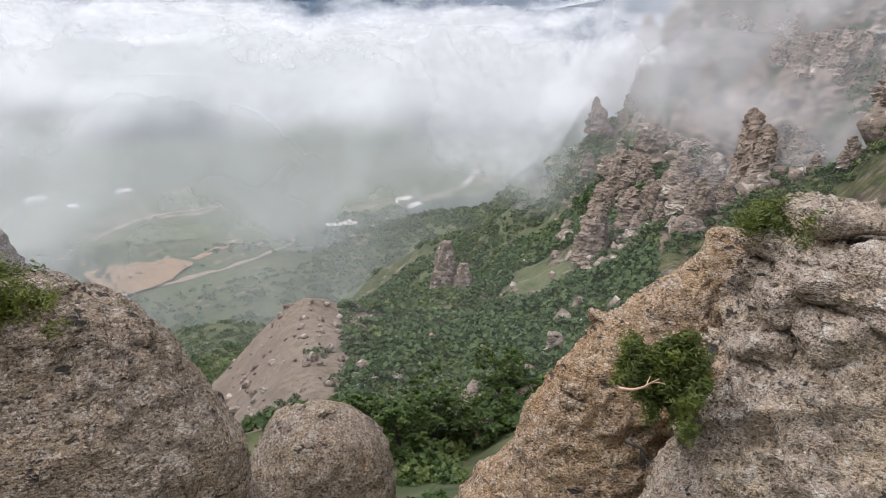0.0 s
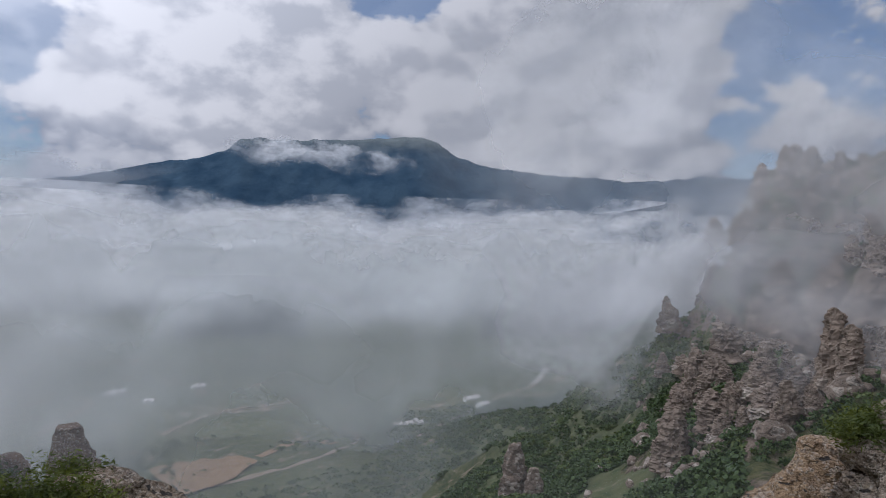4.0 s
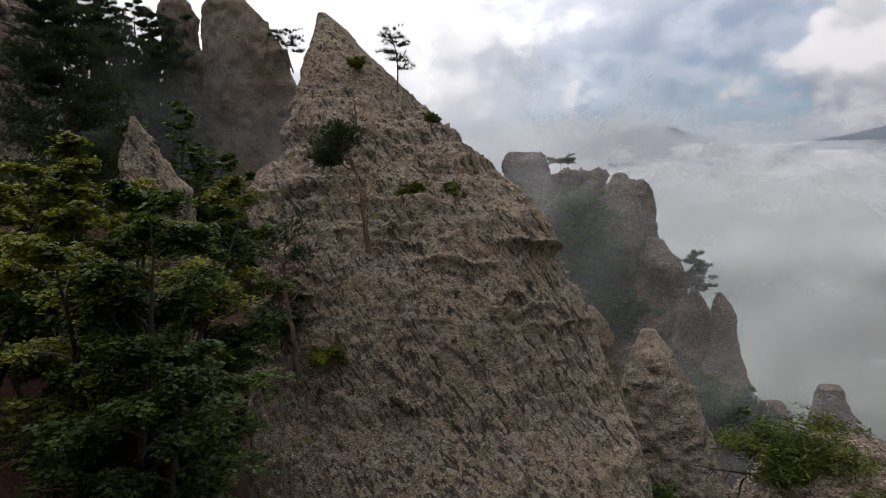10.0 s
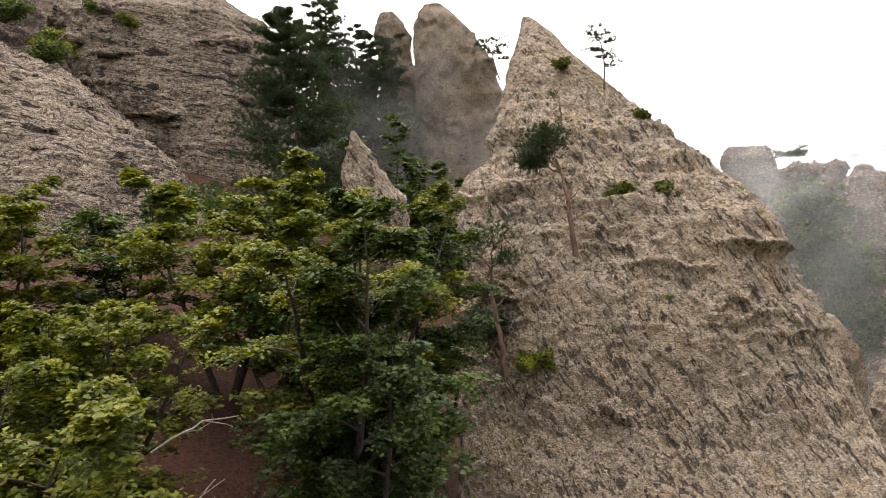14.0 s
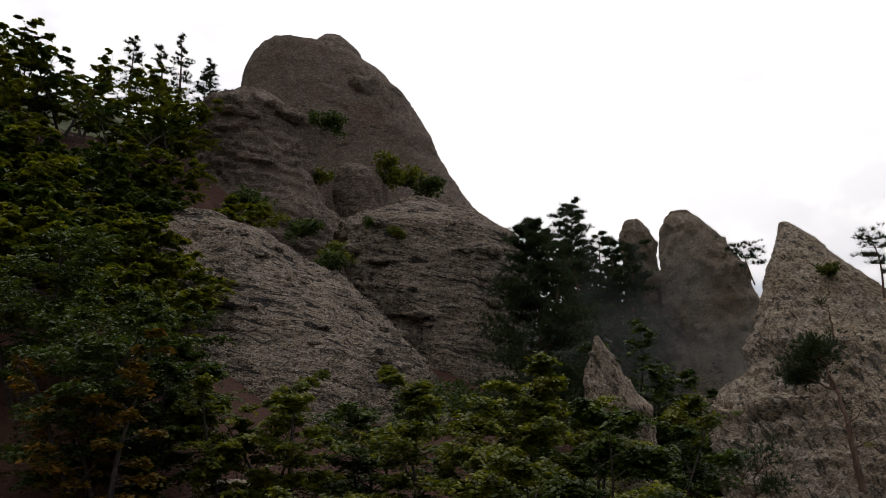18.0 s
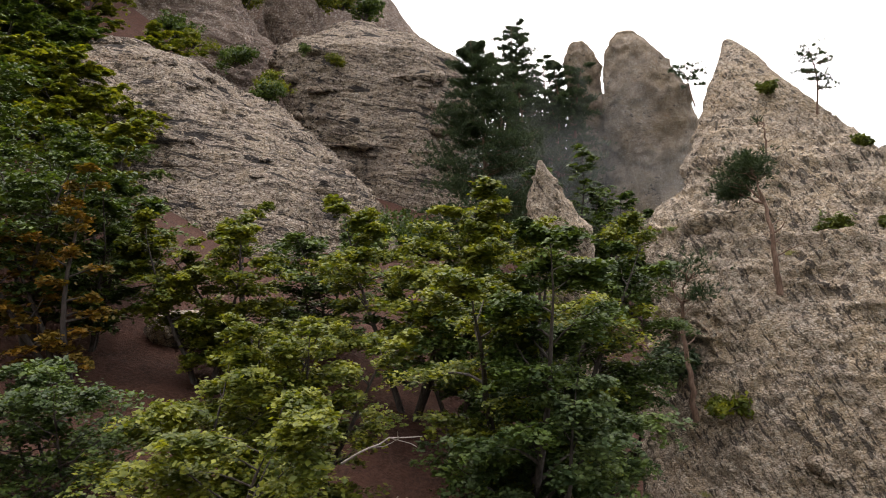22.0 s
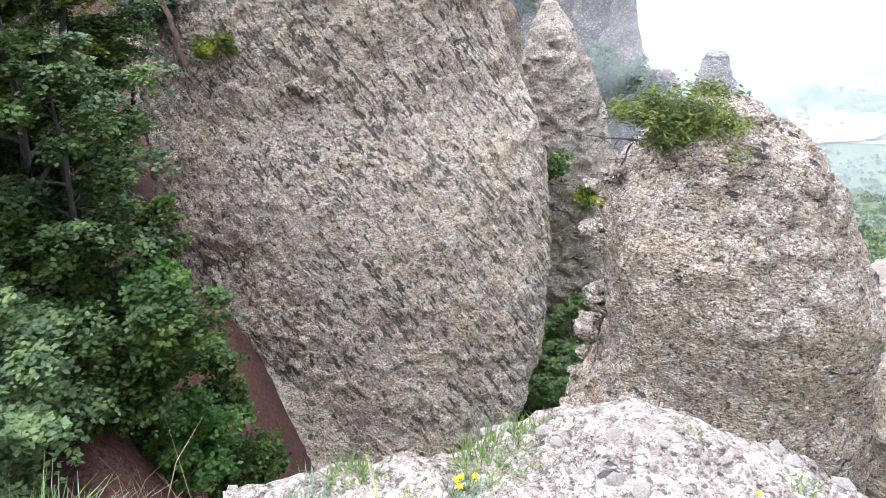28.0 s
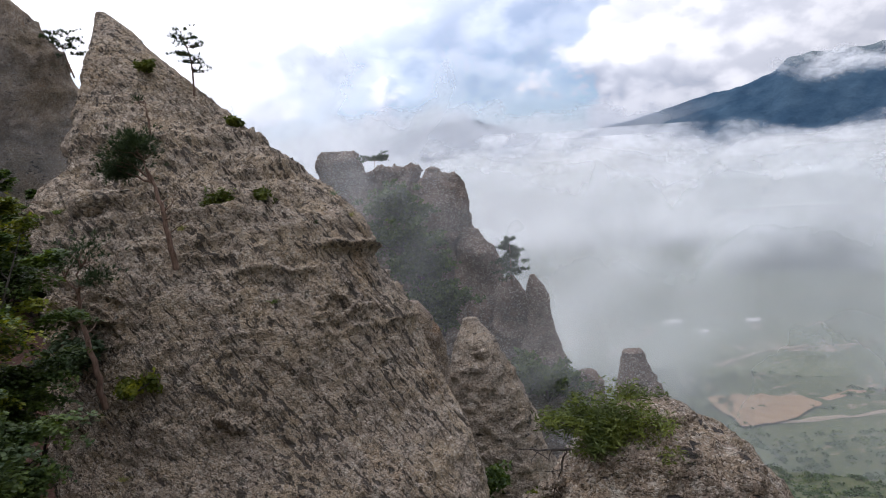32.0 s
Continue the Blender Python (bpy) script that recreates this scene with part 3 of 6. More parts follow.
# ---- the ground: one sheet from the ledge over the gully and the valley to the horizon ----
REACH = (0.0, 1.0, 2.6, 4.5, 9, 20, 40, 80, 150, 300, 600, 1200, 2500, 4800)
LAND = {
    -180: (-2.3, -2.4, -2.2, -1.6, -1, 2, 8, 20, 40, 80, 120, 150, 150, 150),
    -95: (-2.3, -2.4, -4.4, -5.4, -5.4, -2.4, 6, 26, 50, 80, 120, 150, 150, 150),
    -86: (-2.3, -2.4, -4.4, -5.8, -5.8, -2.8, 2, 25, 46, 75, 100, 120, 120, 120),
    -75: (-2.3, -2.4, -4.4, -6.0, -6.0, -3.2, -1, 12, 40, 70, 90, 90, 90, 90),
    -57: (-2.3, -2.4, -4.4, -6.6, -6.6, -4.2, -1, 5, 10, 5, 0, 0, 0, 0),
    -44: (-2.3, -2.4, -4.4, -7.5, -10, -9, -4, 2, 0, -40, -150, -230, -250, -250),
    -30: (-2.3, -2.4, -4.4, -9, -14, -17, -15, -16, -50, -140, -230, -250, -260, -250),
    -10: (-2.3, -2.4, -4.4, -6, -10, -18, -26, -40, -80, -160, -230, -250, -260, -250),
    10: (-2.3, -2.4, -4.4, -5, -9, -18, -30, -50, -84, -150, -230, -255, -260, -250),
    22: (-2.3, -2.4, -4.4, -5, -9, -17, -29, -43, -57, -130, -215, -255, -260, -250),
    35: (-2.3, -2.4, -4.4, -5, -9, -17, -28, -44, -60, -92, -150, -240, -260, -250),
    40: (-2.3, -2.4, -4.4, -5, -8.5, -16, -26, -40, -52, -74, -96, -200, -240, -240),
    45: (-2.3, -2.4, -4.4, -5, -8, -15, -24, -36, -44, -54, -36, -70, -200, -200),
    52: (-2.3, -2.4, -4.4, -4.5, -7, -13, -20, -29, -31, -30, 58, 80, 60, 0),
    58: (-2.3, -2.4, -4.4, -4, -6, -11, -16, -22, -20, -8, 60, 90, 60, 0),
    75: (-2.3, -2.4, -4.4, -3, -4, -5, -5, 0, 20, 60, 120, 180, 200, 200),
    180: (-2.3, -2.4, -2.2, -1.6, -1, 2, 8, 20, 40, 80, 120, 150, 150, 150),
}
BEARINGS = np.array(sorted(LAND), dtype=float)
TABLE = np.array([LAND[k] for k in sorted(LAND)])
LOGR = np.log(np.array(REACH) + 1.5)


def land(x, y):
    """The ground's height at x, y (arrays)."""
    x, y = np.atleast_1d(np.asarray(x, float)), np.atleast_1d(np.asarray(y, float))
    r, b = np.hypot(x, y), np.degrees(np.arctan2(x, y))
    q = np.clip(np.log(r + 1.5), LOGR[0], LOGR[-1])
    i = np.clip(np.searchsorted(BEARINGS, b) - 1, 0, len(BEARINGS) - 2)
    fb = np.clip((b - BEARINGS[i]) / (BEARINGS[i + 1] - BEARINGS[i]), 0, 1)
    fb = fb * fb * (3 - 2 * fb)
    j = np.clip(np.searchsorted(LOGR, q) - 1, 0, len(LOGR) - 2)
    fr = (q - LOGR[j]) / (LOGR[j + 1] - LOGR[j])
    low = TABLE[i, j] * (1 - fr) + TABLE[i, j + 1] * fr
    high = TABLE[i + 1, j] * (1 - fr) + TABLE[i + 1, j + 1] * fr
    z = low * (1 - fb) + high * fb
    p = np.stack([x, y, 0 * x], 1)
    z = z + np.clip(r - 6, 0, 60) * 0.022 * layers(p, 9.0, 3) + np.clip(r - 60, 0, 500) * np.clip(1.8 - r / 450, 0.15, 1) * 0.05 * layers(p + 9.1, 120.0, 4, 0.55)
    # the rocky slope breaks into cliff bands and ribs
    rocky = np.clip((b - 42) / 6, 0, 1) * np.clip((r - 110) / 60, 0, 1) * np.clip((1100 - r) / 300, 0, 1)
    ribs = np.abs(layers(p + 3.7, 34.0, 4, 0.6))
    z = z + rocky * (9.0 - 17.0 * np.clip(ribs, 0, 0.9)) * np.clip(r / 350, 0.4, 1.3)
    band = (z + 5 * layers(p, 30.0, 2)) / 11.0
    f = band - np.floor(band)
    z = z + rocky * 6.5 * (np.clip((f - 0.45) / 0.28, 0, 1) - f)
    return z


def build_ground():
    b = np.radians(np.concatenate([np.arange(-180, -96, 6), np.arange(-96, 20, 0.55), np.arange(20, 76, 0.3), np.arange(76, 180, 6)]))
    r = np.concatenate([np.linspace(0.0, 6, 40)[1:], np.exp(np.linspace(math.log(6.2), math.log(4800), 400))])
    bb, rr = np.meshgrid(b, r)
    x, y = rr * np.sin(bb), rr * np.cos(bb)
    z = land(x.ravel(), y.ravel()).reshape(x.shape) - 0.12
    verts = np.stack([x, y, z], -1).reshape(-1, 3)
    faces = grid_faces(len(r), len(b), True)
    ob = mesh_object("ground", verts, faces[:, ::-1], GROUND)
    me = ob.data
    me.materials.append(RED_SOIL), me.materials.append(BARE), me.materials.append(STONY)
    c = verts[faces].mean(1)
    rad, deg = np.hypot(c[:, 0], c[:, 1]), np.degrees(np.arctan2(c[:, 0], c[:, 1]))
    index = np.zeros(len(faces), dtype=np.int32)
    ragged = layers(c, 4.0, 3)
    index[(rad < np.where(deg < -46, 75, 38) + 5 * ragged) & (deg < -36 + 6 * ragged)] = 1
    wide = layers(c, 30.0, 3)
    index[(rad > 84 + 14 * wide) & (rad < 200 + 20 * wide) & (deg > 11 + 2 * wide) & (deg < 31 + 4 * wide)] = 2
    index[(rad > np.where(deg > 50, 40, 120) + 15 * wide) & (deg > 43 + 4 * wide) & (deg < 80)] = 3
    me.polygons.foreach_set("material_index", index)
    tagged(ob, "scrubby hillside and valley floor with red soil and bare stony patches", "ground", kind="structure")


build_ground()


def draped(name, line, width, mat, label, category="road", rise=0.6):
    """A strip that follows the ground along a line of x, y points."""
    line = np.array(line, float)
    s = np.concatenate([[0], np.cumsum(np.hypot(*np.diff(line, axis=0).T))])
    q = np.linspace(0, s[-1], max(12, int(s[-1] / 12)))
    x, y = np.interp(q, s, line[:, 0]), np.interp(q, s, line[:, 1])
    for _ in range(6):
        x[1:-1], y[1:-1] = (x[:-2] + 2 * x[1:-1] + x[2:]) / 4, (y[:-2] + 2 * y[1:-1] + y[2:]) / 4
    tx, ty = np.gradient(x), np.gradient(y)
    ln = np.hypot(tx, ty)
    nx, ny = ty / ln, -tx / ln
    cols = []
    for k in (-0.5, -0.17, 0.17, 0.5):
        wob = width * (1 + 0.25 * soft_noise(np.stack([q / 30, 0 * q + k * 9, 0 * q], 1)))
        px, py = x + nx * wob * k, y + ny * wob * k
        cols.append(np.stack([px, py, land(px, py) + rise], 1))
    verts = np.stack(cols, 1).reshape(-1, 3)
    ob = mesh_object(name, verts, grid_faces(len(q), 4, False), mat)
    return tagged(ob, label, category, kind="structure")


def spot(bearing, drop, z=-235.0):
    """A point on the valley floor by its bearing and its angle below the level."""
    r = -z / math.tan(radians(drop))
    return r * math.sin(radians(bearing)), r * math.cos(radians(bearing))


def build_quarry():
    edge = [spot(*q) for q in ((4.5, 17.1), (5.8, 16.6), (8.5, 16.3), (11.1, 16.2), (12.6, 16.9), (10.4, 18.2), (8.2, 18.9), (6.9, 19.2), (6.3, 18.4), (5.0, 17.8))]
    e = np.array(edge)
    k = np.linspace(0, len(e), 120, endpoint=False)
    i = k.astype(int)
    f = (k - i)[:, None]
    ring = e[i] * (1 - f) + e[(i + 1) % len(e)] * f
    for _ in range(3):
        ring = (np.roll(ring, 1, 0) + 2 * ring + np.roll(ring, -1, 0)) / 4
    mid = ring.mean(0)
    levels = np.linspace(1, 0.02, 14)
    pts = np.concatenate([mid + (ring - mid) * s for s in levels])
    z = land(pts[:, 0], pts[:, 1]) + np.repeat(np.where(levels > 0.8, 2.2 - 4 * (1 - levels), 1.2), len(ring))
    ob = mesh_object("sand_quarry", np.column_stack([pts, z]), grid_faces(14, len(ring), True)[:, ::-1], SAND)
    tagged(ob, "pale orange sand quarry cut into the green valley floor", "quarry", kind="structure")


build_quarry()
draped("road", [spot(*q) for q in ((6.9, 19.0), (10, 18.2), (14.9, 17.6), (18, 16.9), (20.4, 16.0), (20.2, 15.2), (19.0, 14.6))], 8, ROAD, "pale dirt road winding past the quarry")
draped("road", [spot(*q) for q in ((5.5, 14.2), (7.1, 13.4), (11, 12.4), (14.9, 12.0), (17, 11.6))], 9, ROAD, "pale dirt road across the valley fields")
draped("road", [spot(*q) for q in ((25, 16.4), (29, 14.6), (31.5, 12.6), (34.4, 10.8), (35.3, 9.6), (34.9, 9.0))], 9, ROAD, "pale road along the foot of the slope")
draped("road", [spot(*q) for q in ((-4, 11.6), (-1, 11.2), (1.0, 11.6), (-1.5, 12.8), (-3, 13.6))], 9, ROAD, "pale road bend in the misty valley")
draped("road", [spot(*q) for q in ((12.5, 16.4), (14.5, 15.7), (17.5, 15.5), (18.5, 15.9))], 14, SAND, "sandy clearing beside the quarry", "clearing")
draped("field", [spot(*q) for q in ((0.5, 15.5), (4, 14.9), (9, 14.3), (14, 14.0))], 60, FIELD, "flat green field on the valley floor", "field", 0.4)


# ---- the far mountain ----
def build_mountain(name, profile, reach, mat, label):
    deg = np.arange(profile[0][0], profile[-1][0], 0.12)
    top = np.interp(deg, [p[0] for p in profile], [p[1] for p in profile])
    for _ in range(3):
        top[1:-1] = (top[:-2] + 2 * top[1:-1] + top[2:]) / 4
    peak = np.tan(np.radians(top)) * reach
    steps = np.linspace(0, 1, 40)
    grid = []
    for s in steps:
        r = reach - 1300 * (1 - s)
        z = -300 + (peak + 300) * s ** 1.25
        x, y = r * np.sin(np.radians(deg)), r * np.cos(np.radians(deg))
        p = np.stack([x, y, 0 * x], 1)
        z = z + (70 * layers(p, 420.0, 4, 0.55)) * (1 - s ** 3) + 6 * s * layers(p, 60.0, 3)
        grid.append(np.stack([x, y, z], 1))
    ridge = grid[-1]
    grid.append(ridge * (1.03, 1.03, 1) + (0, 0, -150))
    ob = mesh_object(name, np.concatenate(grid), grid_faces(len(grid), len(deg), False), mat)
    tagged(ob, label, "mountain", kind="structure")


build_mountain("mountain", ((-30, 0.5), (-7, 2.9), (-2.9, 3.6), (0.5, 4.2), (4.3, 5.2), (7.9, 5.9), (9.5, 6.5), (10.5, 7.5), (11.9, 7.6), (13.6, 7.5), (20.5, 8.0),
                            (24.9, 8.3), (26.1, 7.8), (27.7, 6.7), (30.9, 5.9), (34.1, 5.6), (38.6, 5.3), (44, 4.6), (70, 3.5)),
               4300, MOUNTAIN, "long flat-topped forested mountain across the valley, haze blue painted into its colour")
build_mountain("far_ridge", ((36, 4.2), (41.2, 5.0), (43.8, 5.1), (46.3, 5.5), (48.8, 5.3), (52.3, 5.1), (70, 5)), 3600, MOUNTAIN, "dark forested ridge beyond the slope, haze blue painted into its colour")
build_mountain("far_hill", ((-28, 1.5), (-20, 3.8), (-17.2, 4.5), (-13.3, 5.0), (-10.2, 4.1), (-6.6, 2.8), (-2, 1)), 4500, MOUNTAIN, "faint hill lost in cloud, haze blue painted into its colour")


# ---- cloud over the valley and mist about the crags ----
def cloud_shell(name, reach, first, last, foot, top, mat, label, sway=0.06, cols=160, levels=30, billow=0.0):
    b = np.radians(np.linspace(first, last, cols))
    z = np.linspace(foot, top, levels)
    bb, zz = np.meshgrid(b, z)
    p = np.stack([bb.ravel() * 6, zz.ravel() / reach * 6, np.full(bb.size, reach * 0.01)], 1)
    r = reach * (1 + sway * layers(p, 1.0, 2).reshape(bb.shape) - billow * np.abs(layers(p * (1, 1.6, 1) + 4.7, 0.7, 2, 0.4)).reshape(bb.shape))
    verts = np.stack([r * np.sin(bb), r * np.cos(bb), zz], -1).reshape(-1, 3)
    ob = mesh_object(name, verts, grid_faces(levels, cols, False), mat)
    return tagged(ob, label, "cloud", "cloud banks over the valley", "stuff")


for reach, foot, top, low, high, thick, size in ((3400, -320, 210, 0.24, 0.40, 1.0, 0.0010), (2600, -330, 130, 0.26, 0.42, 1.0, 0.0013),
                                                 (1900, -300, 85, 0.27, 0.46, 0.97, 0.0019), (1400, -250, 30, 0.30, 0.54, 0.85, 0.0026)):
    vapour = vapour_material("valley_cloud", size, low, high, thick, foot + (0.05 if reach > 1500 else 0.22) * (top - foot), top, 0.20 * (top - foot), fold=0.15)
    cloud_shell("cloud_bank", reach, -80, 85, foot, top, vapour, "white billowing cloud bank lying in the valley", 0.05, 300, 50, 0.035)

MIST_WIDE = vapour_material("valley_haze", 0.004, 0.30, 0.75, 0.52, -280, 30, 60, 1.2, 0.6, 0.96, fold=0.05, white=0.85)
MIST_LOW = vapour_material("valley_haze", 0.003, 0.30, 0.70, 0.42, -300, -30, 40, 1.2, 0.6, 0.97, ends=(-90, 40, 20), fold=0.0, white=0.8)
MIST_THIN = vapour_material("valley_haze", 0.004, 0.30, 0.70, 0.12, -300, -30, 40, 1.2, 0.6, 0.97, ends=(-90, 36, 20), fold=0.0, white=0.8)
MIST_FAR = vapour_material("thin_mist", 0.02, 0.30, 0.75, 0.5, -75, 30, 24, 1.2, 0.25, ends=(-66, 4, 14), fold=0.0)
MIST_NEAR = vapour_material("thin_mist", 0.05, 0.32, 0.72, 0.27, -40, 6, 10, 1.2, 0.25, ends=(-40, 10, 8), fold=0.3)
MIST_SLOPE = vapour_material("thin_mist", 0.005, 0.34, 0.72, 0.68, -90, 130, 50, 1.4, 0.32, ends=(22, 78, 14), fold=0.3)
MIST_TORN = vapour_material("thin_mist", 0.015, 0.34, 0.72, 0.55, -50, 45, 24, 1.4, 0.28, ends=(42, 78, 8), fold=0.3)
MIST_SCRUB = vapour_material("thin_mist", 0.02, 0.35, 0.75, 0.12, -90, 0, 18, 1.2, 0.35, ends=(4, 66, 10), fold=0.0, white=0.85)
MIST_EDGE = vapour_material("torn_cloud", 0.006, 0.28, 0.56, 0.92, -95, 26, 30, 1.3, 0.3, ends=(30, 58, 8), fold=0.3)
MIST_CLEFT = vapour_material("thin_mist", 0.12, 0.34, 0.70, 0.20, -9, 9, 6, 1.2, 0.2, ends=(-58, -34, 5), fold=0.2)
CAP_CLOUD = vapour_material("cap_cloud", 0.0035, 0.30, 0.44, 1.0, 270, 390, 40, 1.6, ends=(8, 25, 6))
VEIL = vapour_material("far_veil", 0.001, 0.2, 0.5, 0.85, -300, 460, 160, 1.6, 0.6, ends=(-60, 6, 16), fold=0.0)
cloud_shell("mist", 820, -60, 80, -280, 30, MIST_WIDE, "pale haze lying over the valley floor", 0.12)
cloud_shell("mist", 560, -70, 60, -300, -30, MIST_LOW, "pale haze lying over the valley floor", 0.10)
cloud_shell("mist", 400, -70, 46, -260, -30, MIST_THIN, "pale haze lying over the valley floor", 0.10)
cloud_shell("mist", 120, -78, 16, -75, 30, MIST_FAR, "thin drifting mist behind the crags", 0.1)
cloud_shell("mist", 52, -48, 18, -40, 8, MIST_NEAR, "thin drifting mist before the far crags", 0.1)
cloud_shell("mist", 330, 18, 88, -90, 110, MIST_SLOPE, "torn mist drifting along the rocky slope", 0.12)
cloud_shell("mist", 140, 30, 88, -50, 45, MIST_TORN, "torn mist drifting along the rocky slope", 0.12)
cloud_shell("mist", 78, -6, 76, -90, 0, MIST_SCRUB, "thin mist over the wooded gully", 0.1)
cloud_shell("mist", 430, 6, 62, -95, 70, MIST_EDGE, "torn cloud pouring over the shoulder of the slope", 0.08)
cloud_shell("mist", 38, -60, -32, -9, 11, MIST_CLEFT, "thin mist hanging in the cleft below the pillars", 0.06)
cloud_shell("cloud_cap", 2900, -4, 37, 250, 440, CAP_CLOUD, "small white cloud resting on the mountain", 0.03)
cloud_shell("far_veil", 4150, -72, 18, -300, 460, VEIL, "pale cloud veil before the faint hill", 0.02)

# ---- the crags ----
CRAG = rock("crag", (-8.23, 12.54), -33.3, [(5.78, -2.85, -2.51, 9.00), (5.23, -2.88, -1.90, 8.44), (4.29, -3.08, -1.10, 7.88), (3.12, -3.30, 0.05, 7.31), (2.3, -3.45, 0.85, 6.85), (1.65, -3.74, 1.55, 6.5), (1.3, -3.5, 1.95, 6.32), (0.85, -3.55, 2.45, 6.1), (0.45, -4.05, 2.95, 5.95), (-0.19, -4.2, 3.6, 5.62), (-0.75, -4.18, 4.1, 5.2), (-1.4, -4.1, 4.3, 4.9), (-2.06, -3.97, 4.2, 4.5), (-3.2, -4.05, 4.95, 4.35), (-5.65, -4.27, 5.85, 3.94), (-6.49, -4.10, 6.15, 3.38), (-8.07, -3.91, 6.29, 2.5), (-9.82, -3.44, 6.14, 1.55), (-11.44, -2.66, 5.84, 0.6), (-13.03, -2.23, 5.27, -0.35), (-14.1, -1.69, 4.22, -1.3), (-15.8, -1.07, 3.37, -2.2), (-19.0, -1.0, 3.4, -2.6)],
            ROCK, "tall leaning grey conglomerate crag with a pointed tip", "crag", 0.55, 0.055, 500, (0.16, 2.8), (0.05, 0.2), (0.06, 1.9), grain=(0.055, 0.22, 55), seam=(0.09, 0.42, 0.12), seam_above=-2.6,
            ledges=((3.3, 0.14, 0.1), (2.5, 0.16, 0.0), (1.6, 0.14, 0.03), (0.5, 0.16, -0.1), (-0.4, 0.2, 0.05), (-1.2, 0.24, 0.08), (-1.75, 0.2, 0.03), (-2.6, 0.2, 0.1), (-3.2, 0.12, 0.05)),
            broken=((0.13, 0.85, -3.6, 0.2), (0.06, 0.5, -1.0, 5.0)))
SPIRE = rock("spire", (-4.74, 22.51), -11.9, [(-4.82, -1.03, -0.49, 2.0), (-5.53, -1.33, 0.12, 1.71), (-6.25, -1.46, 0.53, 1.43), (-7.39, -1.42, 1.11, 1.14), (-8.7, -1.32, 1.53, 0.86), (-10.24, -1.11, 2.14, 0.57), (-12.26, -0.62, 2.13, 0.29), (-15.54, -0.6, 2.2, 0.0), (-21, -1.5, 3, 0)],
     ROCK_SPIRE, "narrow tan rock spire beside the crag", "rock spire", 0.8, 0.07, 160, (0.07, 1.2), (0.05, 0.3), (0.10, 0.9), broken=((0.06, 0.7, -20, -4),))
rock("rock", (-8.51, 26.68), -17.7, [(-4.6, -0.6, -0.05, 0.0), (-5.6, -1.04, 0.73, 0.0), (-7.27, -1.2, 1.14, 0.0), (-9.86, -1.5, 1.6, 0.0), (-18, -2, 2.4, 0)],
     ROCK_WARM, "rounded tan rock shoulder behind the crag", "rock", 0.9, 0.15, 96, (0.2, 1.2), (0.08, 0.4), (0.1, 1.0))
FARGROUP = "weathered rock towers of the far ridge"
rock("rock_tower", (-27.59, 66.51), -22.5, [(3.61, -3.05, 0.51, 0.0), (2.83, -3.55, 0.91, 0.0), (0.27, -3.18, 1.3, 0.0), (-3.25, -2.6, 3.34, 0.0), (-7.99, -2.5, 4.76, 0.0), (-20, -3, 6, 0)], ROCK_FAR, "flat-topped brown rock tower", "rock tower", 0.9, 0.25, 110, (0.5, 2.5), (0.2, 0.8), (0.4, 2.2), (0.15, 1.1, 0.1), group=FARGROUP, cap=0.1)
rock("rock_tower", (-23.98, 70.01), -18.9, [(1.5, -3.52, 1.71, 0.0), (-0.17, -3.35, 2.18, 0.0), (-4.16, -3.05, 2.83, 0.0), (-9.63, -3, 4.28, 0.0), (-24, -5, 6, 0)], ROCK_FAR, "jagged brown rock wall between towers", "rock tower", 0.9, 0.25, 110, (0.7, 1.8), (0.25, 0.8), (0.5, 2.0), group=FARGROUP, cap=0.15)
rock("rock_tower", (-18.76, 67.44), -15.5, [(1.46, -1.53, 0.12, 0.0), (0.08, -2.39, 1.87, 0.0), (-1.95, -2.69, 2.48, 0.0), (-4.75, -2.58, 2.55, 0.0), (-8.72, -2.4, 2.5, 0.0), (-13.31, -2.2, 3.1, 0.0), (-26, -3, 4, 0)], ROCK_FAR, "rounded brown rock peak", "rock tower", 0.9, 0.25, 110, (0.5, 2.2), (0.2, 0.8), (0.4, 2.2), group=FARGROUP)
rock("rock_tower", (-14.56, 66.42), -12.4, [(-4.56, -1.83, -0.43, 0.0), (-6.01, -2.56, 0.79, 0.0), (-8.63, -2.82, 1.37, 0.0), (-12.39, -2.66, 2.54, 0.0), (-15.79, -2.02, 4.02, 0.0), (-19.91, -1.6, 4.91, 0.0), (-30, -2, 6, 0)], ROCK_FAR, "smooth domed brown rock pillar", "rock tower", 0.9, 0.25, 110, (0.4, 2.4), (0.15, 0.8), (0.3, 2.2), group=FARGROUP)
rock("rock_tower", (-9.0, 61.34), -8.3, [(-8.35, -0.5, 0.08, 0.0), (-9.78, -0.76, 0.99, 0.0), (-12.0, -0.68, 1.3, 0.0), (-14.53, -1.2, 2.02, 0.0), (-16.68, -2.79, 2.66, 0.0), (-19.24, -3.93, 2.8, 0.0), (-30, -5, 4, 0)], ROCK_FAR, "slim brown rock finger at the ridge's end", "rock tower", 0.9, 0.2, 100, (0.3, 1.8), (0.12, 0.7), (0.25, 1.8), group=FARGROUP)
rock("rock_tower", (-11.34, 62.99), -10.2, [(-8.68, -0.63, 0.38, 0.0), (-10.48, -1.48, 1.56, 0.0), (-13.87, -1.93, 2.18, 0.0), (-17.16, -2.35, 2.28, 0.0), (-30, -3, 4, 0)], ROCK_FAR, "brown rock stump that bears a pine", "rock tower", 0.9, 0.2, 100, (0.3, 1.8), (0.12, 0.7), (0.25, 1.8), group=FARGROUP)
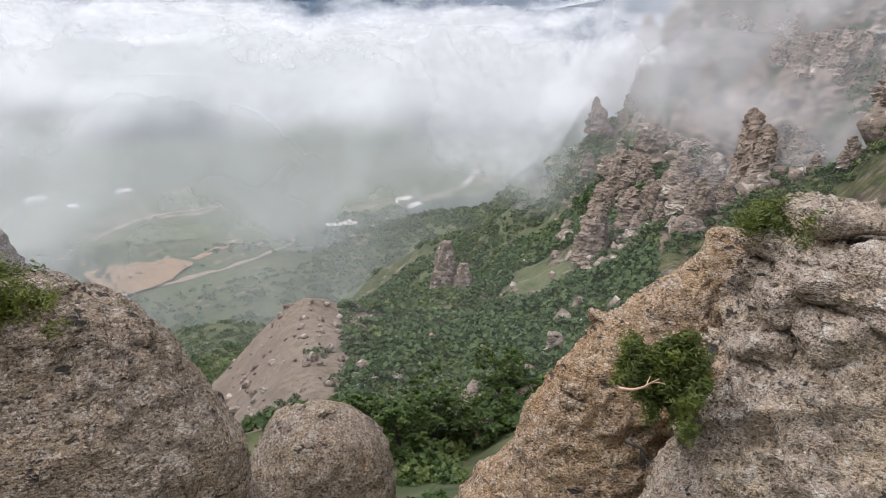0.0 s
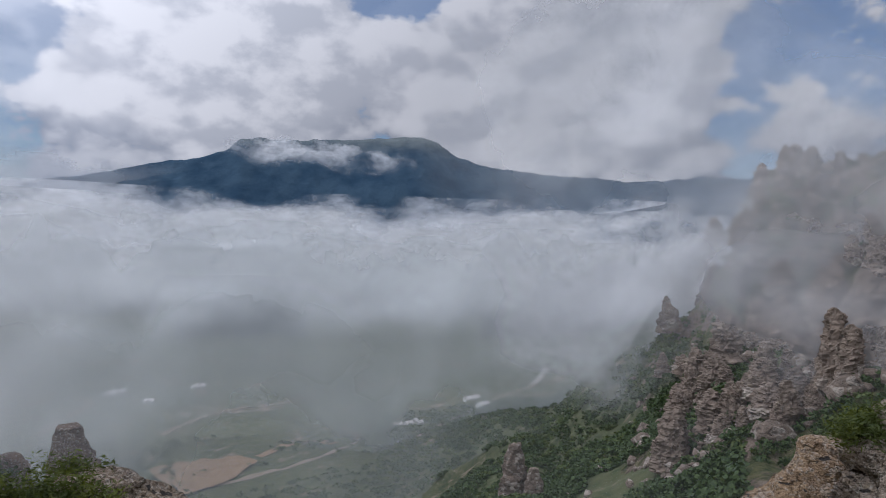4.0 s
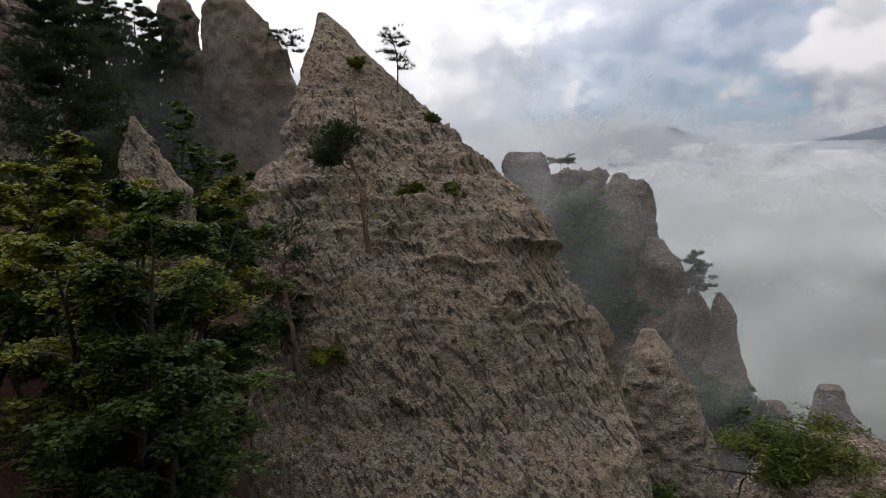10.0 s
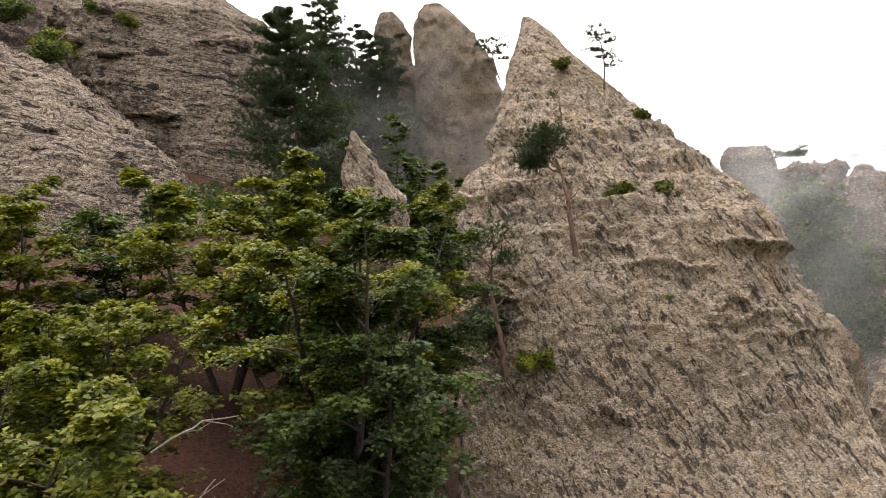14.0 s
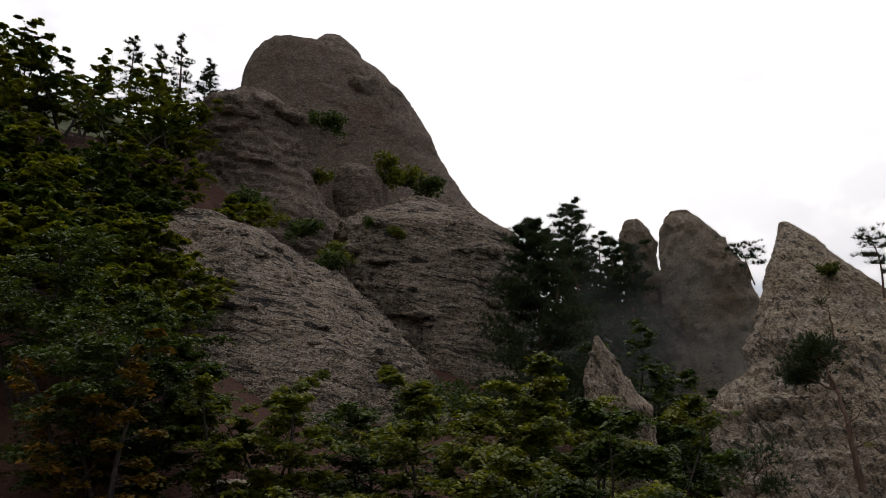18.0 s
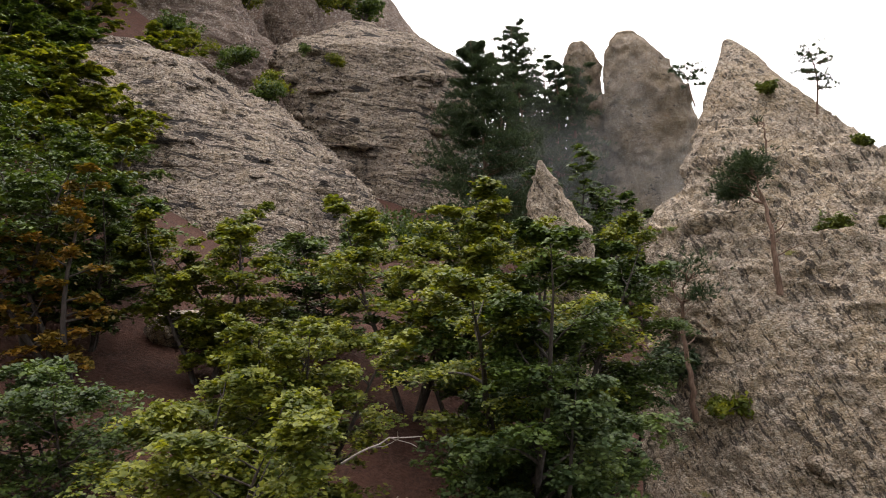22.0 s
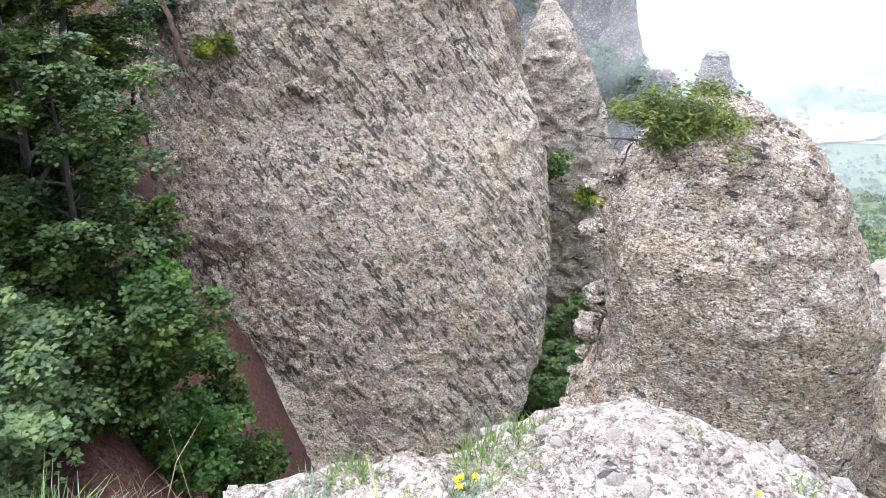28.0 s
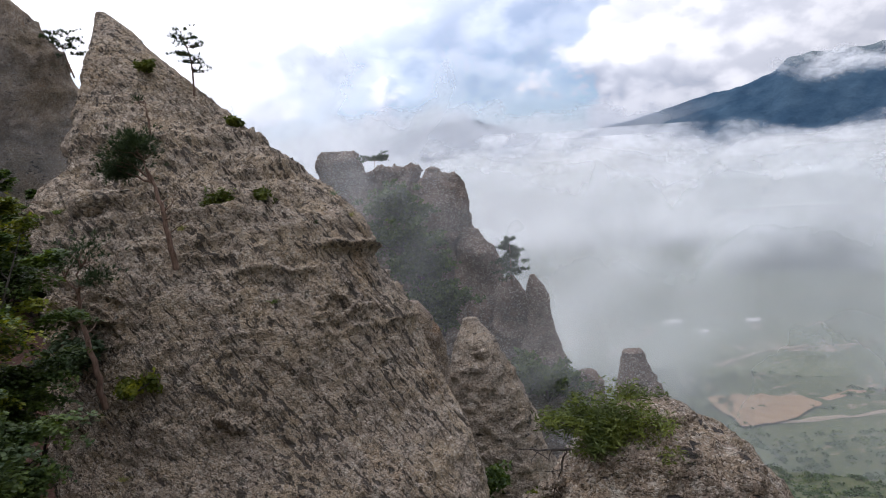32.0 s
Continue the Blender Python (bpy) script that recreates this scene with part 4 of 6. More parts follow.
rock("rock_tower", (-4.63, 59.82), -4.4, [(-16.54, -0.86, 0.79, 0.0), (-17.6, -1.29, 1.21, 0.0), (-19.59, -1.4, 1.5, 0.0), (-32, -3, 3, 0)], ROCK_FAR, "low rounded brown rock below the ridge", "rock tower", 0.9, 0.2, 90, (0.25, 1.6), (0.1, 0.6), (0.2, 1.5), group=FARGROUP)
rock("rock_tower", (-0.65, 57.0), -0.7, [(-14.07, -1.03, 0.55, 0.0), (-15.3, -1.21, 1.05, 0.0), (-16.97, -1.51, 1.78, 0.0), (-18.75, -1.9, 2.29, 0.0), (-34, -4, 4, 0)], ROCK_FAR, "blunt brown rock stub standing alone", "rock tower", 0.9, 0.2, 90, (0.3, 1.4), (0.12, 0.5), (0.25, 1.4), (0.2, 1.0, 0.1), group=FARGROUP, cap=0.15)
BOULDER = rock("boulder", (0.45, 7.6), 3.5, [(-2.75, -0.85, 0.1, 0.8), (-2.95, -1.15, 0.5, 0.72), (-3.37, -1.35, 0.92, 0.64), (-3.74, -1.52, 1.18, 0.56), (-4.11, -1.54, 1.41, 0.48), (-4.52, -1.47, 1.61, 0.4), (-4.94, -1.37, 1.72, 0.32), (-5.39, -1.26, 1.8, 0.24), (-5.87, -1.4, 1.88, 0.16), (-6.37, -1.59, 1.94, 0.08), (-7.08, -1.58, 2.03, 0.0), (-10, -1.7, 2.4, 0)],
     ROCK_WARM, "big rounded pebbly boulder with a ragged broken side", "boulder", 0.8, 0.05, 220, (0.07, 0.9), (0.025, 0.12), (0.05, 0.7), (0.045, 0.22, 0.4), seam_above=-4.4, broken=((0.05, 0.45, -4.3, -2.2),))
rock("boulder", (4.9, 12.04), 22.1, [(-7.2, -0.27, 0.41, 0.0), (-7.49, -0.94, 0.98, 0.0), (-8.05, -1.34, 1.34, 0.0), (-8.71, -1.53, 1.5, 0.0), (-9.39, -1.62, 1.56, 0.0), (-10.38, -1.66, 1.61, 0.0), (-15, -1.9, 1.9, 0)],
     ROCK_WARM, "round tan boulder with a rusty hollow", "boulder", 0.9, 0.08, 130, (0.12, 1.0), (0.05, 0.2), (0.06, 0.8))
SLAB = rock("rock_slab", (6.59, 5.36), 50.9, [(-2.25, 0.46, 0.99, 1.0), (-2.44, 0.41, 0.98, 0.88), (-2.85, 0.08, 0.93, 0.75), (-3.25, -0.37, 0.85, 0.62), (-3.52, -0.77, 0.71, 0.5), (-4.01, -1.12, 0.6, 0.38), (-4.66, -1.43, 0.47, 0.25), (-5.36, -1.75, 0.41, 0.12), (-5.86, -2.18, 0.39, 0.0), (-9, -3.5, 0.6, -0.2)],
     ROCK_RUST, "slanting orange-brown rock slab with an eroded flank", "rock", 0.7, 0.05, 170, (0.08, 0.8), (0.035, 0.2), (0.06, 0.6), (0.04, 0.35, 0.5), broken=((0.05, 0.4, -9, -1),))
OUTCROP = rock("rock_outcrop", (6.89, 3.22), 65.0, [(-2.02, -0.72, 0.76, 1.2), (-2.12, -1.0, 1.1, 1.03), (-2.3, -1.05, 1.3, 0.86), (-2.75, -1.12, 1.5, 0.69), (-3.14, -1.25, 1.6, 0.51), (-3.53, -1.38, 1.7, 0.34), (-4.0, -1.52, 1.8, 0.17), (-4.54, -1.66, 1.9, 0.0), (-8, -2.2, 2.4, -0.4)],
     ROCK_LICHEN, "lichened grey and pink rock outcrop with deep cracks", "rock", 0.8, 0.045, 230, (0.10, 0.7), (0.035, 0.2), (0.10, 0.6), broken=((0.09, 0.5, -9, -1), (0.03, 0.16, -9, -1)), cap=0.12)
DOME = rock("rock_dome", (-92.06, 23.44), -75.7, [(47.2, -10.6, 3.6, 0.0), (46.2, -11.2, 5.2, 0.0), (43.4, -12.2, 7.7, 0.0), (40.9, -12.4, 10.1, 0.0), (37.5, -12.2, 12.4, 0.0), (34.4, -12, 14.4, 0.0), (32.0, -11.9, 15.4, 0.0), (27.6, -11.5, 18.6, 0.0), (24.1, -11.5, 21.3, 0.0), (20.21, -12, 22.60, 0.0), (5, -14, 26, 0)],
            ROCK_FAR, "huge smooth brown rock dome on the skyline", "rock dome", 0.7, 0.4, 170, (0.5, 7.0), (0.10, 1.2), (0.2, 5.0), cap=0.10)
for top, left, right in ((48.9, -9.9, -5.4), (50.1, -3.1, 2.0)):
    bump = rock("rock_bulge", (-92.06, 23.44), -75.7, [(top, left + 0.9, right - 0.9, 0), (top - 0.9, left, right, 0), (top - 2.5, left - 0.9, right + 1.4, 0), (top - 5.5, left - 1.2, right + 2.5, 0)], ROCK_FAR, "", "", 1.1, 0.3, 60, (0.2, 4.0), (0.05, 1.0), parent=DOME, cap=0.25)
BENCH = rock("rock_bench", (-71.32, 9.85), -82.1, [(30.3, -2.4, 1.9, 0.0), (29.4, -4.0, 3.2, 0.0), (28.6, -5.1, 4.3, 0.0), (27.9, -4.8, 4.6, 0.0), (26.63, -5.1, 4.6, 0.0), (23.6, -5.17, 5.62, 0.0), (20.02, -6.16, 7.39, 0.0), (17.08, -7.12, 10.44, 0.0), (6, -10, 13, 0)],
     ROCK_FAR, "brown blocky rock bench below the dome", "rock", 0.8, 0.2, 170, (0.4, 3.0), (0.12, 0.7), (0.2, 2.0), (0.45, 1.2, 0.12), broken=((0.3, 1.4, 10, 30),))
rock("knobby_rock", (-72.71, 22.11), -73.1, [(25.4, -1.65, 0.2, 0.0), (24.37, -2.7, 2.21, 0.0), (22.28, -2.74, 2.92, 0.0), (19.31, -2.2, 3.45, 0.0), (10, -2.5, 3.5, 0)],
     ROCK_FAR, "egg-shaped brown rock knob among shrubs", "rock", 0.9, 0.3, 90, (0.25, 2.0), (0.12, 0.8), (0.2, 2.0))
SLOPE_NEAR = rock("rock_slope", (-39.42, 6.77), -80.3, [(11.31, -6.05, -2.63, 8.0), (9.77, -7.54, 1.13, 6.67), (8.04, -7.65, 3.44, 5.33), (6.12, -7.04, 5.65, 4.0), (4.35, -6.5, 7.56, 2.67), (2.61, -6, 9.06, 1.33), (0.73, -6, 9.96, 0.0), (-4, -7, 11, -3)],
     ROCK_BEDDED, "sloping grey bedded rock slab in horizontal layers", "rock", 0.6, 0.12, 230, (0.3, 3.0), (0.07, 0.4), (0.10, 2.0), (0.24, 0.55, 0.12), broken=((0.10, 1.0, -3, 12),))
SLOPE_FAR = rock("rock_slope", (-47.5, 21.17), -66.0, [(16.4, -4.79, 0.06, 8.0), (15.07, -7.91, 3.09, 6.67), (13.49, -8.72, 5.97, 5.33), (10.7, -7.91, 6.92, 4.0), (7.89, -7, 6.94, 2.67), (4.46, -6, 7.0, 1.33), (1.28, -5, 7.05, 0.0), (-4, -6, 8, -3)],
     ROCK_BEDDED, "broad rounded grey rock slope under the dome", "rock", 0.6, 0.16, 200, (0.3, 3.5), (0.08, 0.5), (0.10, 2.5), (0.20, 0.6, 0.1), broken=((0.10, 1.2, -3, 17),))
rock("rock_pillar", (-36.0, 30.22), -50.0, [(11.79, -1.06, -0.04, 0.0), (11.03, -1.49, 0.6, 0.0), (9.99, -1.38, 0.98, 0.0), (7.02, -1.27, 1.39, 0.0), (4.17, -1.2, 1.96, 0.0), (1.4, -1.2, 2.0, 0.0), (-6, -1.5, 2.2, 0)],
     ROCK_WARM, "upright brown rock pillar of a pair", "rock pillar", 0.9, 0.15, 110, (0.25, 1.8), (0.1, 0.6), (0.15, 1.5), (0.1, 0.9, 0.1), group="twin rock pillars")
rock("rock_pillar", (-32.23, 31.41), -45.7, [(11.68, -1.51, -0.38, 0.0), (10.84, -2.15, 0.63, 0.0), (9.51, -2.23, 1.62, 0.0), (7.76, -2.26, 2.57, 0.0), (6.07, -2.16, 3.34, 0.0), (3.57, -2, 3.2, 0.0), (0.35, -2, 3, 0.0), (-8, -2.4, 3.4, 0)],
     ROCK_WARM, "broad tapering brown rock pillar of a pair", "rock pillar", 0.8, 0.15, 120, (0.25, 2.0), (0.1, 0.6), (0.2, 1.8), group="twin rock pillars")
FIN = rock("rock_fin", (-20.6, 15.86), -52.4, [(2.4, -0.62, -0.50, 0.0), (1.86, -0.75, -0.15, 0.0), (0.98, -0.9, 0.3, 0.0), (0.01, -1.0, 1.2, 0.0), (-1.41, -0.5, 1.4, 0.0), (-8, -0.6, 1.6, 0)],
           ROCK, "small pointed tan rock fin among the trees", "rock", 0.6, 0.1, 90, (0.10, 1.0), (0.08, 0.4), (0.1, 1.0))


rock("rock_shoulder", (-8.35, 10.1), -39.5, [(-10.3, -1.0, 0.9, 2.4), (-10.9, -1.5, 1.6, 2.0), (-11.6, -1.8, 2.2, 1.6), (-12.8, -2.1, 2.5, 1.0), (-15, -2.4, 3.0, 0.5)],
     ROCK, "pebbly grey foot of the crag", "rock", 0.8, 0.06, 110, (0.10, 1.0), (0.05, 0.25), (0.08, 0.9), grain=(0.05, 0.22, 55))


def scattered_crags(count, seed):
    """Weathered stacks and ribs on the rocky slope: a few shapes, each stack an object of its own."""
    rng = np.random.default_rng(seed)
    shapes = []
    for k in range(7):
        h, w = rng.uniform(1.0, 2.3), rng.uniform(0.55, 1.0)
        rows = [(h, -0.25 * w, 0.2 * w, 0.0), (h * 0.82, -0.55 * w, 0.45 * w, 0), (h * 0.5, -0.75 * w, 0.7 * w, 0), (0.1, -w, w, 0), (-0.9, -1.2 * w, 1.2 * w, 0)]
        ob = rock("rock_stack", (k * 5.0, 0), rng.uniform(0, 90), rows, ROCK_SLOPE, "weathered pink-grey rock stack on the slope", "rock stack", 0.8, 0.07, 44,
                  (0.16, 0.5), (0.06, 0.16), (0.2, 0.45), (0.10, 0.3, 0.1), group="rock stacks of the slope")
        ob.data.polygons.foreach_set("use_smooth", np.zeros(len(ob.data.polygons), dtype=bool))
        shapes.append(ob)
    n = 0
    while n < count:
        b, r = rng.uniform(44, 68), math.exp(rng.uniform(math.log(130), math.log(640)))
        x, y = r * math.sin(radians(b)), r * math.cos(radians(b))
        if soft_noise(np.array([[x / 45, y / 45, 0.5]]))[0] < -0.25:
            continue
        s = r * rng.uniform(0.010, 0.034 if r < 300 else 0.018)
        m = Matrix.Translation((x, y, float(land(x, y)[0]) + 0.1 * s)) @ Matrix.Rotation(rng.uniform(0, 6.28), 4, "Z") @ Matrix.Diagonal((s * rng.uniform(0.7, 1.4), s * 0.9, s * rng.uniform(0.65, 1.15), 1))
        ob = shapes[n % 7]
        if n >= 7:
            ob = copy_thing(ob, Matrix())
        ob.matrix_world = m
        n += 1


scattered_crags(190, 5)
SINGLE = "lone rock towers above the wooded gully"
for b, top, low, r, w in ((33.0, -15.8, -22.5, 235, 5.5), (34.6, -17.5, -24.0, 225, 4.5), (36.5, -20.5, -25.5, 200, 4.0), (49.3, -11.7, -16, 280, 5.5), (47.1, -11.0, -15, 290, 5), (46.2, -11.6, -15, 300, 4), (42.8, -22.6, -30, 85, 2.2), (39.0, -24.6, -28, 150, 2.6), (44.4, -19.5, -24, 110, 1.6), (47.6, -15.6, -18, 150, 2.0)):
    x, y = r * math.sin(radians(b)), r * math.cos(radians(b))
    zt, zb = r * math.tan(radians(top)), min(r * math.tan(radians(low)), float(land(x, y)[0]) - 3)
    rock("rock_tower", (x, y), b, [(zt, -0.35 * w, 0.3 * w, 0), (zt * 0.8 + zb * 0.2, -0.7 * w, 0.6 * w, 0), (zt * 0.4 + zb * 0.6, -0.9 * w, 0.9 * w, 0), (zb, -1.2 * w, 1.2 * w, 0)],
         ROCK_SLOPE, "pale weathered rock tower among the trees", "rock tower", 0.8, (zt - zb) / 45, 60, (0.16 * w, 0.7 * w), (0.05 * w, 0.25 * w), (0.16 * w, 0.6 * w), (0.05 * w, 0.4 * w, 0.1), group=SINGLE)


# ---- blocks, shelves and chunks that break out of the large rocks ----
def block(name, at, wide, high, deep, mat, parent, turn, label="", square=0.36, rough=0.13, lean=0.0, cap=0.06):
    """A blocky piece of rock that sits in a larger one."""
    x, y, z = at
    w = wide
    rows = [(z + high * (0.5 - f), -w * k + lean * (0.5 - f), w * k + lean * (0.5 - f), 0.0) for f, k in ((0, 0.78), (0.12, 0.93), (0.4, 1.0), (0.7, 0.95), (0.9, 0.8), (1.0, 0.55))]
    ob = rock(name, (x, y), turn, rows, mat, "", "", deep / w, high / 12, 40, (rough * w, 0.9 * w), (0.35 * rough * w, 0.3 * w), (0.5 * rough * w, 0.7 * w), square=square, cap=cap, parent=parent)
    if label:
        ob["label"] = label
    return ob


block("shelf", (-12.78, 14.95, 0.0), 0.95, 0.75, 0.8, ROCK, CRAG, -38, "pale rounded shelf of rock", 0.7)

def studded(ob, name, count, wide, mat, seed, flat=0.6, sink=0.35, zone=(-1e9, 1e9), least=0.25):
    """Blocks that break out of the side of a rock that faces the camera, half sunk in it."""
    rng = np.random.default_rng(seed)
    me = ob.data
    co, nv = np.empty(len(me.vertices) * 3, np.float32), np.empty(len(me.vertices) * 3, np.float32)
    me.vertices.foreach_get("co", co), me.vertices.foreach_get("normal", nv)
    co, nv = co.reshape(-1, 3) + np.array(ob.location), nv.reshape(-1, 3)
    facing = -(co * nv).sum(1) / np.linalg.norm(co, axis=1)
    able = np.flatnonzero((facing > least) & (co[:, 2] > zone[0]) & (co[:, 2] < zone[1]))
    for i in rng.choice(able, count, replace=False):
        w = wide[0] * (wide[1] / wide[0]) ** rng.uniform(0, 1)
        c = co[i] - nv[i] * w * sink
        turn = math.degrees(math.atan2(-nv[i][0], -nv[i][1])) + rng.uniform(-25, 25)
        block(name, tuple(float(q) for q in c), w, w * flat * rng.uniform(0.7, 1.5), w * 0.7, mat, ob, turn, lean=0.2 * w * rng.normal(), rough=0.28)


studded(SPIRE, "rock_block", 9, (0.22, 0.5), ROCK_SPIRE, 21, 0.7, 0.6)
studded(FIN, "rock_block", 8, (0.15, 0.35), ROCK, 22, 0.7, 0.5)
studded(DOME, "rock_bulge", 12, (1.5, 4.0), ROCK_FAR, 23, 0.8, 0.75, least=0.75)
studded(BENCH, "rock_block", 18, (0.8, 2.2), ROCK_FAR, 24, 0.6, 0.45)
studded(SLOPE_NEAR, "rock_layer", 40, (0.5, 1.6), ROCK_BEDDED, 25, 0.28, 0.5)
studded(SLOPE_FAR, "rock_layer", 34, (0.6, 2.0), ROCK_BEDDED, 26, 0.28, 0.5)
studded(SLAB, "rock_chunk", 26, (0.07, 0.22), ROCK_RUST, 28, 0.7, 0.4)
studded(OUTCROP, "rock_chunk", 40, (0.07, 0.24), ROCK_LICHEN, 29, 0.7, 0.45)
rng = np.random.default_rng(12)
for k in range(22):
    f = rng.uniform(0, 1)
    row = k % 2
    x, y, z = -11.5 + 2.7 * f + rng.normal(0, 0.06), 12.72 + 1.1 * f, -5.55 + 0.62 * f - 0.42 * row * (1 - 0.5 * f) + rng.normal(0, 0.07)
    wd = rng.uniform(0.12, 0.3)
    block("rock_chunk", (x, y + 0.05, z), wd, wd * rng.uniform(0.8, 1.3), wd * 0.9, ROCK, CRAG, rng.uniform(-80, 10), square=0.6, rough=0.25)
b = radians(3.5)
for k in range(44):
    z = -3.3 - 3.4 * k / 43 + rng.normal(0, 0.04)
    u = -1.42 - 0.06 * math.sin(3.1 * z) - 0.06 * (z < -5.6) + rng.normal(0, 0.05)
    v = 0.35 + rng.normal(-0.2, 0.3)
    wd = rng.uniform(0.06, 0.15)
    block("rock_chunk", (0.45 + u * math.cos(b) + v * math.sin(b), 7.6 - u * math.sin(b) + v * math.cos(b), z), wd, wd * rng.uniform(0.4, 0.8), wd * 1.3, ROCK_WARM, BOULDER, rng.uniform(-60, 60), square=0.5, rough=0.35)
studded(BOULDER, "rock_chunk", 46, (0.05, 0.16), ROCK_WARM, 30, 0.45, 0.55, (-3.6, -2.4))
for x, y, z, wd, h, d in ((7.65, 3.85, -1.72, 0.6, 0.3, 0.4), (7.0, 4.2, -1.95, 0.34, 0.24, 0.3), (6.95, 3.75, -2.15, 0.36, 0.4, 0.36), (6.75, 3.45, -2.2, 0.3, 0.34, 0.32), (6.75, 3.85, -2.5, 0.34, 0.4, 0.3), (6.65, 3.3, -2.6, 0.34, 0.4, 0.3),
                          (6.85, 3.0, -2.3, 0.36, 0.4, 0.32), (6.4, 3.85, -2.9, 0.28, 0.34, 0.26), (7.1, 3.1, -2.0, 0.34, 0.3, 0.3)):
    block("rock_plate", (x, y, z), wd, h, d, ROCK_LICHEN, OUTCROP, 65 + 25 * math.sin(11 * y), lean=0.1 * math.sin(20 * x), rough=0.28)
for b, e, r, wd, h in ((-80.8, -7.4, 21, 1.1, 0.6), (-90, -20.5, 9.8, 0.45, 0.4), (-87.5, -23, 9.0, 0.3, 0.25), (-84, -26, 8.2, 0.4, 0.3), (-77.5, -8.5, 19, 0.6, 0.4), (-92, -24, 9, 0.5, 0.4)):
    x, y = r * math.sin(radians(b)), r * math.cos(radians(b))
    tagged(block("stone", (x, y, float(land(x, y)[0]) + 0.05 * h), wd, h * 1.6, wd * 0.7, ROCK, None, b), "grey stone lying in the red soil", "stone", "stones on the bank")


def rubble(count, seed, bearings, reach, size, label):
    """Small angular rocks strewn over a slope."""
    rng = np.random.default_rng(seed)
    b, r = np.radians(rng.uniform(*bearings, count)), np.exp(rng.uniform(math.log(reach[0]), math.log(reach[1]), count))
    x, y = r * np.sin(b), r * np.cos(b)
    s = size[0] * (size[1] / size[0]) ** (rng.uniform(0, 1, count) ** 2.0)
    g = (1 + 5 ** 0.5) / 2
    ico = np.array([(-1, g, 0), (1, g, 0), (-1, -g, 0), (1, -g, 0), (0, -1, g), (0, 1, g), (0, -1, -g), (0, 1, -g), (g, 0, -1), (g, 0, 1), (-g, 0, -1), (-g, 0, 1)]) / 1.9
    tri = np.array([(0, 11, 5), (0, 5, 1), (0, 1, 7), (0, 7, 10), (0, 10, 11), (1, 5, 9), (5, 11, 4), (11, 10, 2), (10, 7, 6), (7, 1, 8), (3, 9, 4), (3, 4, 2), (3, 2, 6), (3, 6, 8), (3, 8, 9), (4, 9, 5), (2, 4, 11), (6, 2, 10), (8, 6, 7), (9, 8, 1)])
    v = ico[None] * rng.uniform(0.65, 1.35, (count, 12, 1)) * np.stack([rng.uniform(0.7, 1.4, count), rng.uniform(0.7, 1.4, count), rng.uniform(0.5, 1.2, count)], 1)[:, None] * s[:, None, None]
    v = v + np.stack([x, y, land(x, y) + 0.15 * s], 1)[:, None]
    f = (tri[None] + 12 * np.arange(count)[:, None, None]).reshape(-1, 3)
    tagged(mesh_object("rubble", v.reshape(-1, 3), f, ROCK_SLOPE, smooth=False), label, "rubble", kind="stuff")


rubble(260, 61, (12, 29), (85, 200), (0.25, 1.2), "scattered stones on the bare slope")
rubble(420, 62, (24, 50), (60, 330), (0.35, 2.0), "grey rocks standing out of the scrub")
rubble(500, 63, (42, 70), (130, 560), (0.6, 3.2), "broken rocks on the rocky slope")

# ---- houses far down in the valley ----
def house(bearing, drop, long, deep, high, turn, label):
    x, y = spot(bearing, drop)
    root = tagged(new("house"), label, "house", "houses in the valley")
    root.location = (x, y, float(land(x, y)[0]))
    root.rotation_euler = (0, 0, radians(turn))
    a, b2 = long / 2, deep / 2
    v = [(sx * a, sy * b2, z) for z in (-3, high) for sx, sy in ((-1, -1), (1, -1), (1, 1), (-1, 1))] + [(-a, 0, high + deep * 0.3), (a, 0, high + deep * 0.3)]
    part("wall", v, [(0, 1, 5, 4), (1, 2, 6, 5), (2, 3, 7, 6), (3, 0, 4, 7), (4, 7, 8), (5, 9, 6)], PLASTER, root, smooth=False)
    a, b2, r = a + 0.4, b2 + 0.5, high + deep * 0.3 + 0.15
    e = high - 0.2
    v = [(-a, -b2, e), (a, -b2, e), (a, 0, r), (-a, 0, r), (-a, b2, e), (a, b2, e), (-a, 0, r - 0.3), (a, 0, r - 0.3)]
    part("roof", v, [(0, 1, 2, 3), (3, 2, 5, 4), (0, 3, 6), (4, 6, 3), (1, 7, 2), (5, 2, 7), (0, 6, 7, 1), (6, 4, 5, 7)], ROOF, root, smooth=False)


PLASTER = soil_material("white_plaster", (0.72, 0.71, 0.68, 1), (0.78, 0.77, 0.74, 1), (0.66, 0.65, 0.62, 1), 0.5)
ROOF = soil_material("pale_roofing", (0.60, 0.58, 0.55, 1), (0.66, 0.64, 0.62, 1), (0.50, 0.46, 0.43, 1), 0.5)
for bearing, drop, long, deep, high, turn in ((24.3, 14.8, 10, 8, 4, 10), (25.2, 14.95, 9, 7, 4, 25), (23.4, 14.75, 12, 8, 4, -8), (24.8, 14.5, 8, 7, 3.5, 40), (30.3, 14.25, 16, 11, 5, 15), (29.4, 12.55, 26, 10, 4, 8), (34.5, 10.7, 12, 9, 5, 30),
                                              (35.2, 9.8, 12, 9, 5, -20), (34.9, 10.2, 10, 8, 5, 5), (2.1, 11.3, 28, 12, 6, 20), (4.4, 11.9, 14, 9, 5, 0), (7.9, 10.9, 20, 12, 5, 12)):
    house(bearing, drop, long, deep, high, turn, "small white house in the misty valley")


